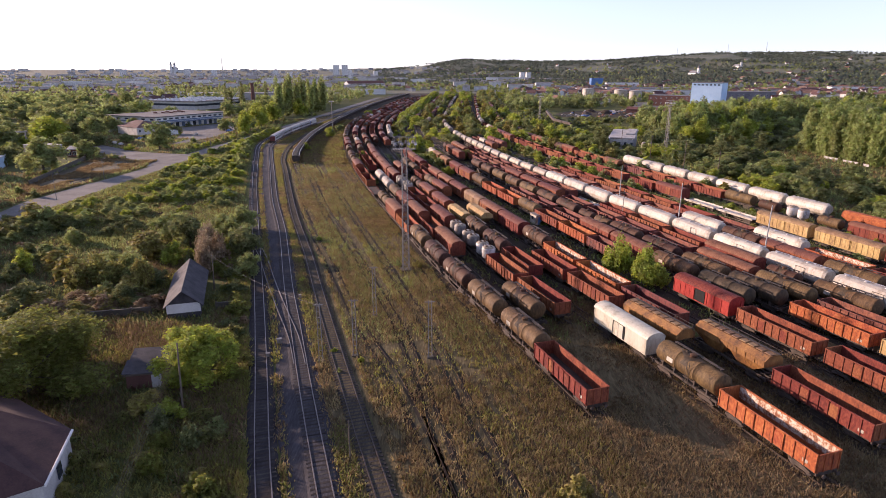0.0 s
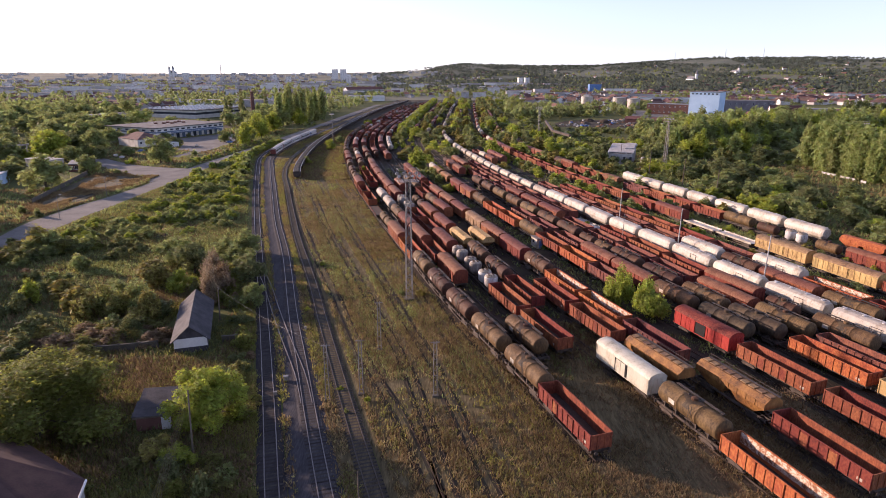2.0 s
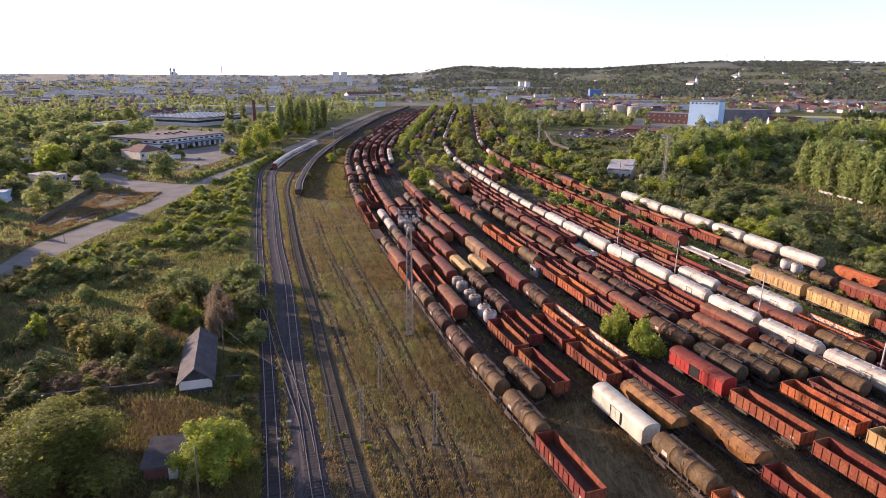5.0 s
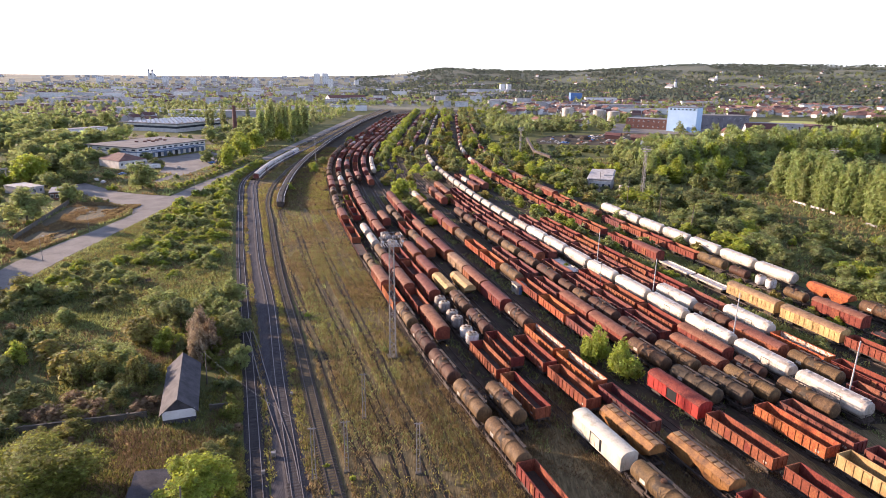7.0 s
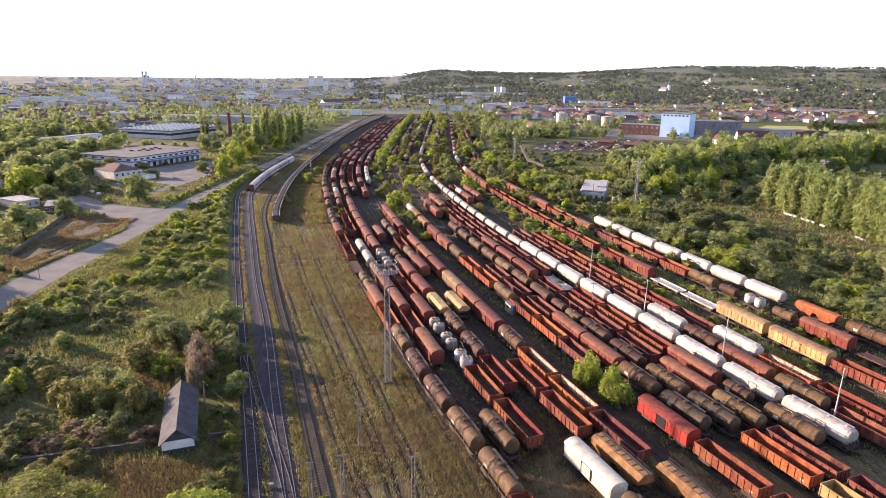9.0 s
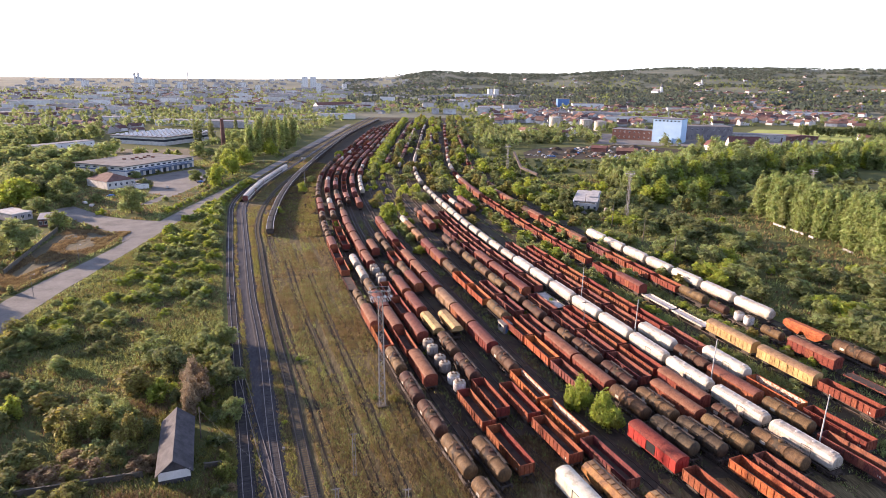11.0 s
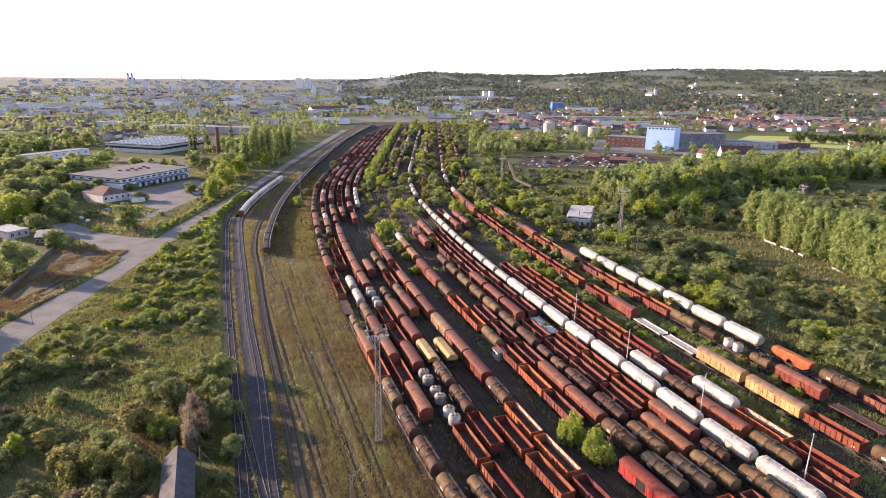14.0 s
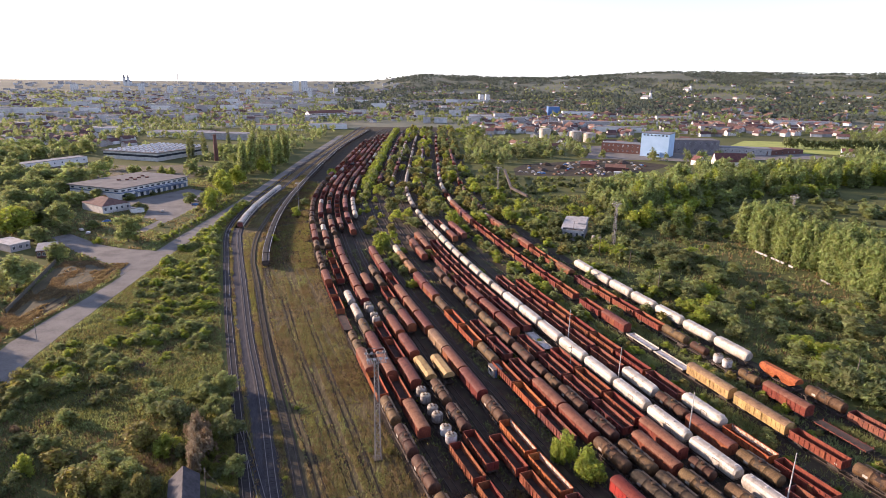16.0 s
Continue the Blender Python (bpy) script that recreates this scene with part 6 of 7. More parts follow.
for x, y, h in ((57.4, 143.5, 12), (50.9, 171, 12), (65.8, 118.8, 12), (74.5, 94.5, 12)):
    pole(x, y, h, 0.16, "concrete", 1.0, label="tall tapered pale concrete pole beside the tracks")
for x, y, h in ((97.4, 244, 10.5), (98.4, 215.6, 10.5), (92.6, 270.5, 10.5), (119.6, 136.6, 11), (88, 300, 10)):
    pole(x, y, h, 0.19, "wood", 1.0)
for x, y, h in ((-29.4, 62.6, 8.5), (-40.4, 103.5, 6.5)):
    pole(x, y, h, 0.13, "wood", 2.0, "wooden_pole", "dark weathered wooden line pole among bushes")
pole(-8.9, 53.6, 4.4, 0.09, "wood", 0, "post", "short dark post beside the siding")
pole(46.6, 152.5, 8.5, 0.11, "galv", 0, "lamp_post", "thin steel lamp post between tank wagons", True)


def twin_mast(x, y, h=8.4):
    """Old signal or line mast of two steel posts with rungs."""
    t = thing("steel_mast", "thin twin-post galvanised steel mast in dry grass", "mast", "steel masts", m=pose(x, y, 0, 0, 0, 8))
    for s in (-1, 1):
        part("post", G().tube((s * 0.26, 0, -0.2), (s * 0.2, 0, h), 0.06, 6), M["galv"], t)
    for k in range(10):
        z = 0.8 + (h - 1.2) * k / 9
        part("rung", G().box(-0.24, 0.24, -0.025, 0.025, z, z + 0.05), M["galv"], t)
    part("crossarm", G().box(-0.65, 0.65, -0.05, 0.05, h - 0.25, h - 0.15), M["galv"], t)
    part("foot", G().box(-0.45, 0.45, -0.3, 0.3, -0.1, 0.25), M["old_concrete"], t)
    return t


for x, y in ((-15.9, 75.2), (-11.5, 76.8), (-1.2, 76.3), (-10.3, 91.0)):
    twin_mast(x, y)
g = G()
a, b = Vector((-40.4, 103.5, 6.4)), Vector((-16.0, 75.2, 8.2))
g.pipe([a.lerp(b, k / 14) - Vector((0, 0, 3.6 * k / 14 * (1 - k / 14))) for k in range(15)], 0.014, 4)
tagged(part("cable", g, M["galv"]), "sagging overhead cable between two poles", "cable")
for d in (0.0, 0.55, 1.1, 1.65):
    g = G()
    p, q = Vector((-29.5 + d * 0.4, 62.6, 8.2)), Vector((-21 + d * 0.4, 27, 8.5))
    g.pipe([p.lerp(q, k / 8) - Vector((0, 0, 2.2 * k / 8 * (1 - k / 8))) for k in range(9)], 0.013, 4)
    tagged(part("cable", g, M["frame"]), "thin overhead line wire over bushes", "cable", "line wires")


slim = thing("lighting_pole", "tall slim grey steel lighting pole beside the loaded wagons", "pole", "poles", m=pose(-62.4, 358, 0, 0, 0, 20))
part("shaft", G().tube((0, 0, -0.2), (0, 0, 21), 0.24, 8, 0.13), M["galv"], slim)
part("crossarm", G().box(-1.3, 1.3, -0.08, 0.08, 20.6, 20.8), M["galv"], slim)
for s in (-1.1, -0.4, 0.4, 1.1):
    part("floodlight", G().box(s - 0.22, s + 0.22, -0.3, 0.1, 20.1, 20.6), M["silo"], slim)


def beam_frame():
    """An old crane way: square concrete posts that carry a long beam."""
    t = thing("crane_way", "old concrete crane way of posts and a long beam", "crane way")
    a, b = Vector((-229, 299, 0)), Vector((-216.5, 323, 0))
    turn = math.degrees(-math.atan2((b - a).x, (b - a).y))
    n = 5
    for i in range(n):
        p = a.lerp(b, i / (n - 1))
        part("post", shared("crane_post", lambda: G().box(-0.3, 0.3, -0.3, 0.3, -0.2, 6.2).mesh("post", M["concrete"])), None, t, m=pose(p.x, p.y, 0, 0, 0, turn))
    p, d = (a + b) / 2, (b - a).length / 2 + 1
    part("beam", G().box(-0.35, 0.35, -d, d, 6.204, 7.0), M["concrete"], t, m=pose(p.x, p.y, 0, 0, 0, turn))


beam_frame()


def relay_box(x, y, s=1.0):
    t = thing("relay_box", "small grey steel relay box beside the track", "box", "relay boxes", m=pose(x, y, 0, 0, 0, 15))
    part("cabinet", G().box(-0.45 * s, 0.45 * s, -0.35 * s, 0.35 * s, 0.15, 1.2 * s), M["silo_grime"], t)
    part("lid", G().box(-0.5 * s, 0.5 * s, -0.4 * s, 0.4 * s, 1.2 * s, 1.28 * s), M["galv"], t)
    part("foot", G().box(-0.35 * s, 0.35 * s, -0.25 * s, 0.25 * s, -0.05, 0.15), M["old_concrete"], t)


relay_box(-22.9, 80.6, 0.72)
relay_box(-23.4, 76.4, 0.55)
relay_box(-24.0, 99.0, 0.5)


# ---- buildings ----
def house(name, label, cx, cy, w, d, h, rise, turn, wall="plaster", roof="tile", windows=0, rows=1, hip=False, group="houses", eave=0.35, doors=0, z=0.0, chimney=False):
    """A building with walls, a pitched (or flat) roof with eaves, and windows with frames."""
    t = thing(name, label, "building", group, m=pose(cx, cy, z, 0, 0, turn))
    g = G()
    x, y = w / 2, d / 2
    g.box(-x, x, -y, y, -1.0, h)
    if rise and not hip:
        g.prism([(-x, h), (x, h), (0, h + rise - 0.05)], -y, y)
    part("wall", g, M[wall], t)
    r = G()
    if not rise:
        r.box(-x - 0.2, x + 0.2, -y - 0.2, y + 0.2, h + 0.004, h + 0.35)
    elif hip:
        k = min(x, y) * 0.9
        e = eave
        v = [(-x - e, -y - e, h - 0.1), (x + e, -y - e, h - 0.1), (x + e, y + e, h - 0.1), (-x - e, y + e, h - 0.1), (0, -y + k, h + rise), (0, y - k, h + rise)]
        r.add(v, [(0, 1, 4), (1, 2, 5, 4), (2, 3, 5), (3, 0, 4, 5), (3, 2, 1, 0)])
    else:
        e, th = eave, 0.16
        k = rise / x
        o = [(-x - e, h - e * k), (0, h + rise), (x + e, h - e * k), (x + e, h - e * k + th), (0, h + rise + th), (-x - e, h - e * k + th)]
        r.prism(o, -y - e, y + e)
    rf = part("roof", r, M[roof], t)
    if chimney:
        part("chimney", G().box(-0.4, 0.4, -0.4, 0.4, h + rise * 0.4, h + rise + 1.0), M["brick"], rf, m=pose(x * 0.3, y * 0.4, 0))
    if windows:
        def win():
            q = G()
            q.box(-0.62, 0.62, -0.03, 0.03, -0.75, 0.75)
            return q.mesh("window", M["glass"])

        def fr():
            q = G()
            for s in (-1, 1):
                q.box(*sorted((s * 0.62, s * 0.72)), -0.05, 0.06, -0.85, 0.85)
                q.box(-0.72, 0.72, -0.05, 0.06, *sorted((s * 0.75, s * 0.85)))
            q.box(-0.03, 0.03, -0.04, 0.05, -0.75, 0.75)
            return q.mesh("frame", M["plaster_w"])
        a, b = shared("win", win), shared("winf", fr)
        for rr in range(rows if rows >= 3 else 0):       # far blocks: a row of windows to each storey
            g, zz, n = G(), h * (rr + 0.55) / rows, windows * 3
            for i in range(n):
                u = (i + 0.5) / n
                if d >= w:
                    g.box(x, x + 0.05, -y + d * u - 0.7, -y + d * u + 0.7, zz - 0.75, zz + 0.75)
                else:
                    g.box(-x + w * u - 0.7, -x + w * u + 0.7, -y - 0.05, -y, zz - 0.75, zz + 0.75)
            if d >= w:
                for i in range(3):
                    u = -x + w * (i + 0.5) / 3
                    g.box(u - 0.7, u + 0.7, -y - 0.05, -y, zz - 0.75, zz + 0.75)
            tagged(part("window_row", g, M["glass"], t), kind="stuff")
        for rr in range(rows if rows < 3 else 0):
            zz = h * (rr + 0.55) / rows
            for i in range(windows):
                u = (i + 0.5) / windows
                for px, py, rz, use in ((x + 0.02, -y + d * u, -90, d >= w), (-x + w * u, -y - 0.02, 180, d < w or rows < 3)):
                    if use:
                        part("frame", b, None, part("window", a, None, t, m=pose(px, py, zz, 0, 0, rz)))
    for i in range(doors):
        part("door", G().box(-0.55, 0.55, -0.05, 0.05, 0, 2.1), M["wood"], t, "dark wooden door", m=pose(-x * 0.5 + i * 2, -y - 0.04, 0))
    return t


def long_hut():
    t = thing("long_hut", "long low hut with a weathered grey gabled roof", "building", m=pose(-42.9, 98.4, 0, 0, 0, 17.5))
    L, W, h, rise = 17.4, 4.9, 2.4, 2.2
    g = G().box(-W / 2, W / 2, -L / 2, L / 2, -0.3, h)
    g.prism([(-W / 2, h), (W / 2, h), (0, h + rise - 0.1)], -L / 2, L / 2)
    part("wall", g, M["slate"], t, "grey weathered board wall")
    part("white_band", G().box(-W / 2 - 0.05, W / 2 + 0.05, -L / 2 - 0.09, -L / 2 - 0.01, 1.0, h + 0.12), M["plaster_w"], t, "white painted end wall band")
    for s in (-1, 1):
        sl = part("roof", G().add([(0, -L / 2 - 0.4, h + rise), (s * (W / 2 + 0.5), -L / 2 - 0.4, h - 0.38), (s * (W / 2 + 0.5), L / 2 + 0.4, h - 0.38), (0, L / 2 + 0.4, h + rise),
                                   (0, -L / 2 - 0.4, h + rise - 0.09), (s * (W / 2 + 0.5), -L / 2 - 0.4, h - 0.47), (s * (W / 2 + 0.5), L / 2 + 0.4, h - 0.47), (0, L / 2 + 0.4, h + rise - 0.09)],
                                  [(0, 1, 2, 3), (7, 6, 5, 4), (0, 4, 5, 1), (1, 5, 6, 2), (2, 6, 7, 3)]), M["slate"], t)
        def sheet():
            q = G()
            q.box(-0.68, 0.68, -0.79, 0.79, 0.0, 0.03)
            return q.mesh("roof_sheet", M["slate"])
        ang = math.degrees(math.atan2(rise + 0.38, W / 2 + 0.5))
        for i in range(12):
            for j in range(3):
                u = (j + 0.5) / 3
                x, z = s * (W / 2 + 0.5) * u, h + rise - (rise + 0.38) * u + 0.006 + 0.03 * (2 - j) * 0.5 + 0.008 * ((i + j) % 2)
                part("roof_sheet", shared("sheet", sheet), None, sl, m=pose(x, -L / 2 + 0.4 + i * (L - 0.8) / 11, z, 0, s * ang, 0.8 * math.sin(i * 3 + j)))
    part("window", G().box(-0.04, 0.04, -0.5, 0.5, 1.1, 1.9), M["glass"], t, m=pose(W / 2 + 0.03, 2.0, 0))
    part("door", G().box(-0.04, 0.04, -0.5, 0.5, 0, 1.95), M["wood"], t, "grey plank door", m=pose(W / 2 + 0.03, -3.0, 0))


long_hut()


def corner_house():
    """The large house at the edge of the meadow with a dark red hipped roof."""
    t = thing("corner_house", "large house with a dark red hipped roof and white gutter", "building")
    c = [(-36.9, 53.8), (-34.4, 45.6), (-51, 34), (-57, 66.5)]
    g = G().add([(x, y, -0.2) for x, y in c] + [(x, y, 3.3) for x, y in c], [(i, (i + 1) % 4, (i + 1) % 4 + 4, i + 4) for i in range(4)])
    part("wall", g, M["plaster"], t)
    m = Vector((-45, 50))
    e = [tuple(m + (Vector(p) - m) * 1.04) for p in c]
    r0, r1 = (-42.5, 47.5, 6.6), (-48.5, 54.5, 6.6)
    part("roof", G().add([(x, y, 3.25) for x, y in e] + [r0, r1], [(1, 0, 5, 4), (0, 3, 5), (3, 2, 4, 5), (2, 1, 4), (0, 1, 2, 3)]), M["dark_tile"], t, "dark red-brown tiled roof")
    part("gutter", G().tube((*e[0], 3.22), (*e[1], 3.22), 0.13, 6), M["plaster_w"], t, "white gutter")
    part("chimney", G().box(-0.4, 0.4, -0.4, 0.4, 4.8, 7.6), M["brick"], t, m=pose(-45, 51.5, 0))
    part("window", G().box(-0.04, 0.04, -0.6, 0.6, 1.0, 2.3), M["glass"], t, m=pose(-35.55, 49.7, 0, 0, 0, 17))


corner_house()


def shed():
    t = thing("garden_shed", "small brick shed with a dark patched lean-to roof", "shed", m=pose(-37.0, 71.2, 0, 0, 0, 12))
    part("wall", G().box(-2.0, 2.0, -3.2, 3.2, -0.2, 1.9), M["brick"], t)
    part("plaster_wall", G().box(0.9, 2.06, -3.27, -3.19, 0, 1.9), M["plaster"], t, "pale plastered patch of wall")
    for i in range(4):
        part("roof_sheet", G().add([(-2.4, 0, 2.3), (2.4, 0, 2.1), (2.4, 1.85, 2.35), (-2.4, 1.85, 2.5), (-2.4, 0, 2.24), (2.4, 0, 2.04), (2.4, 1.85, 2.29), (-2.4, 1.85, 2.44)], [(0, 1, 2, 3), (7, 6, 5, 4), (0, 4, 5, 1), (1, 5, 6, 2), (2, 6, 7, 3), (3, 7, 4, 0)]),
             M["slate"], t, m=pose(0.04 * (-1) ** i, -3.6 + 1.72 * i, 0.05 * (i % 2)))
    part("beam", G().box(-2.3, 2.3, -3.5, -3.35, 1.88, 2.05), M["wood"], t)


shed()
yh = thing("switch_hut", "small white steel hut between wagon rows", "hut", m=pose(25.0, 152.5, 0, 0, 0, 15))
part("wall", G().box(-1.3, 1.3, -1.9, 1.9, 0, 2.5), M["white"], yh)
part("roof", G().box(-1.45, 1.45, -2.05, 2.05, 2.5, 2.62), M["galv"], yh)
part("door", G().box(-0.4, 0.4, -0.03, 0.03, 0.1, 2.1), M["bluetrim"], yh, "blue door", m=pose(-0.3, -1.93, 0))
part("window", G().box(-0.03, 0.03, -0.5, 0.5, 1.2, 2.0), M["glass"], yh, m=pose(-1.32, 0.3, 0))
plant("shrub", 28.0, 150.5, 2.0, 2.2, "leaf_bright", "shrub_near", 2, "beside a small white hut")

# the concrete hut and its two upright tanks east of the yard
def pump_house():
    t = thing("pump_house", "derelict grey concrete pump house with a pale flat roof", "building", m=pose(91.2, 308.6, 0, 0, 0, -23))
    w, d, h = 5.7, 9.8, 5.6
    slope = lambda y: h + 0.2 + 2.4 * (y + d - 3.0) / (2 * d - 3.0)  # noqa: E731
    g = G().box(-w, w, -d, d, -0.2, h)
    g.add([(x, y, z) for x in (-w, w) for y, z in ((-d + 3.0, h), (d, h), (d, slope(d) - 0.1), (-d + 3.0, slope(-d + 3.0) - 0.1))], [(0, 3, 2, 1), (4, 5, 6, 7), (1, 2, 6, 5), (0, 4, 7, 3)])
    part("wall", g, M["concrete"], t)
    part("parapet", G().box(-w - 0.15, -w + 0.25, -d - 0.1, -d + 3.0, h + 0.004, h + 0.5), M["plaster_w"], t, "cracked white parapet")
    y0, y1, e = -d + 2.6, d + 0.5, 0.5
    part("roof", G().add([(x, y, slope(y) + k) for k in (0.0, 0.35) for x, y in ((-w - e, y0), (w + e, y0), (w + e, y1), (-w - e, y1))], [(3, 2, 1, 0), (4, 5, 6, 7), (0, 1, 5, 4), (1, 2, 6, 5), (2, 3, 7, 6), (3, 0, 4, 7)]), M["concrete"], t, "pale bare concrete roof slab")
    part("roof_step", G().add([(x, y, slope(y) + k) for k in (0.34, 1.0) for x, y in ((1.4, -1.0), (w, -1.0), (w, d - 0.4), (1.4, d - 0.4))], [(4, 5, 6, 7), (0, 1, 5, 4), (1, 2, 6, 5), (2, 3, 7, 6), (3, 0, 4, 7)]), M["concrete"], t, "raised strip of the roof")
    # flat black sheet on the solid block, painted shade of an open well
    part("light_well", G().box(-w + 0.6, w - 0.4, -d + 0.35, -d + 2.4, h - 0.02, h + 0.02), M["dark"], t, "black sheet for the shaded well behind the front wall")
    for i in range(4):
        q = part("window", G().box(-0.55, 0.55, -0.05, 0.05, 1.8, 4.2), M["glass"], t, "tall empty window", m=pose(-3.4 + 2.9 * i, -d - 0.04, 0))
        part("frame", G().box(-0.62, 0.62, -0.08, 0.04, 4.2, 4.4).box(-0.62, 0.62, -0.10, 0.04, 1.6, 1.8), M["concrete"], q)
    for i in range(5):
        part("window", G().box(-0.05, 0.05, -0.8, 0.8, 2.6, 4.6), M["glass"], t, m=pose(-w - 0.04, -7 + 3.4 * i, 0))


pump_house()
for x, y, h, r in ((83.5, 296, 5.2, 3.2), (89.5, 294.5, 4.2, 2.6), (79.5, 301, 7.5, 3.8), (101.5, 300, 6.5, 3.4)):
    plant("round", x, y, h, r, "leaf_dark", "mid", int(x), "beside the pump house")
for x, y in ((95.2, 288.5), (97.4, 286)):
    tk = thing("upright_tank", "white upright steel tank beside the pump house", "tank", "upright tanks", m=pose(x, y, 0))
    part("shell", G().lathe([(0.95, 0.3), (0.95, 5.0), (0.7, 5.4), (0.1, 5.55)], 14), M["white"], tk)
    part("foot", G().lathe([(1.1, -0.1), (1.1, 0.3)], 12), M["concrete"], tk)

# roads
def slab(name, pts, z, material, label, category="road"):
    g = G().add([(x, y, z) for x, y in pts], [tuple(range(len(pts)))])
    tagged(part(name, g, material), label, category, kind="structure")


strip("road", ROAD_W, ROAD_E, 132, 889, 0.06, M["asphalt"], label="pale worn asphalt road beside the railway", category="road", ragged=0.8)
slab("road_side", SIDE_ROAD, 0.075, M["asphalt"], "pale side road to the warehouse")
slab("pavement_forecourt", FORECOURT, 0.07, M["asphalt"], "concrete forecourt of the warehouse", "pavement")
slab("dirt_lot", LOT, 0.055, M["dirt"], "brown dirt lot beside the road", "ground")
slab("scrap_ground", [(98, 520), (103, 560), (120, 592), (226, 634), (268, 585), (190, 512)], 0.06, M["soil"], "brown ground of a scrapyard", "ground")
slab("mill_yard", [(190, 640), (300, 615), (480, 645), (470, 712), (370, 712), (230, 770)], 0.08, M["asphalt"], "grey paved yard of the mill", "pavement")
slab("green_field", [(378, 714), (548, 669), (655, 803), (484, 842)], 0.1, M["mown"], "bright mown grass field", "ground")
slab("east_track_road", [(124, 132), (150, 120), (152, 124), (112, 146), (90, 172), (88, 168)], 0.06, M["dirt"], "grey dirt road in the scrub", "road")
for s in (0.0, 3.2):
    strip("dirt_track", lambda y, s=s: -132 + s + 0.115 * (y - 190) - 0.0006 * (y - 190) ** 2, lambda y, s=s: -130.9 + s + 0.115 * (y - 190) - 0.0006 * (y - 190) ** 2, 165, 252, 0.075, M["soil"], label="dark wheel rut in the dirt", category="ground")
strip("meadow_lane", lambda y: -84.6 + 0.33 * (y - 142), lambda y: -82.2 + 0.33 * (y - 142), 128, 178, 0.05, M["soil"], step=4.0, label="dark earth lane through the meadow", category="road", ragged=0.7)
slab("factory_yard", [(-345, 500), (-240, 500), (-172, 505), (-160, 560), (-196, 585), (-240, 568), (-285, 590), (-345, 560)], 0.05, M["dirt"], "bare brown yard behind the warehouse", "ground")


def poplar_wall():
    """A low broken wall of pale concrete slabs at the foot of the poplars."""
    t = thing("wall_poplars", "low broken wall of pale concrete slabs", "wall", kind="structure")
    me = G().box(-0.10, 0.10, -1.42, 1.42, -0.1, 0.95).box(-0.16, 0.16, 1.36, 1.5, -0.1, 1.05).mesh("wall_slab", M["concrete"])
    r = random.Random(5)
    for k in range(36):
        y = 196 + 3.0 * k
        if not (247 < y < 276 or 221 < y < 232 or 203 < y < 209) or r.random() < 0.12:
            continue
        part("wall_slab", me, None, t, m=pose(BELT(y) + 0.4, y, -0.1 * r.random(), 0, 3 * (r.random() - 0.5), heading(BELT, y)))


poplar_wall()
def garden_wall():
    """A low weathered wall with a coping, on both sides of the hut."""
    t = thing("wall_garden", "low weathered grey garden wall beside the hut", "wall", kind="structure")
    for (x0, y0), (x1, y1) in (((-84, 82.8), (-46.4, 92.0)), ((-37.2, 93.8), (-33.2, 94.6))):
        n = max(1, round(math.hypot(x1 - x0, y1 - y0) / 3))
        turn = math.degrees(math.atan2(y1 - y0, x1 - x0))
        for k in range(n):
            u = (k + 0.5) / n
            part("wall_bay", shared("bay", lambda: G().box(-1.52, 1.52, -0.12, 0.12, -0.1, 1.1).box(-1.5, 1.5, -0.19, 0.19, 1.104, 1.2).box(-1.55, -1.25, -0.2, 0.2, -0.1, 1.3).mesh("wall_bay", M["old_concrete"])), None, t,
                 m=pose(x0 + (x1 - x0) * u, y0 + (y1 - y0) * u, 0.05 * noise.noise((k * 1.7, 0, 0)), 0, 0, turn + noise.noise((k * 2.3, 5, 0))))


garden_wall()
wl = G()
for k in range(12):
    a, b = Vector((-139, 205, 0)).lerp(Vector((-154.5, 267, 0)), k / 12), Vector((-139, 205, 0)).lerp(Vector((-154.5, 267, 0)), (k + 1) / 12)
    wl.tube((a.x, a.y, 0), (b.x, b.y, 0), 0.2, 4)
    wl.add([(a.x, a.y, 0), (b.x, b.y, 0), (b.x, b.y, 1.7), (a.x, a.y, 1.7), (a.x - 0.2, a.y, 0), (b.x - 0.2, b.y, 0), (b.x - 0.2, b.y, 1.7), (a.x - 0.2, a.y, 1.7)], [(0, 1, 2, 3), (7, 6, 5, 4), (3, 2, 6, 7), (1, 5, 6, 2), (4, 0, 3, 7)])
tagged(part("wall_yard", wl, M["old_concrete"]), "low concrete yard wall along the dirt lot", "wall", kind="structure")
for x, y in ((-115.4, 181), (-119, 215), (-112, 300), (-125, 420), (-121.5, 392), (-118, 360), (-116, 330), (-112, 470), (-108, 520)):
    lp = thing("street_lamp", "slim grey street lamp beside the road", "street lamp", "street lamps", m=pose(x, y, 0))
    part("pole", G().tube((0, 0, -0.1), (0, 0, 7.6), 0.09, 6, 0.06), M["galv"], lp)
    part("arm", G().tube((0, 0, 7.6), (1.1, 0, 7.9), 0.045, 5), M["galv"], lp)
    part("lamp_head", G().box(0.9, 1.5, -0.13, 0.13, 7.82, 7.97), M["silo"], lp)


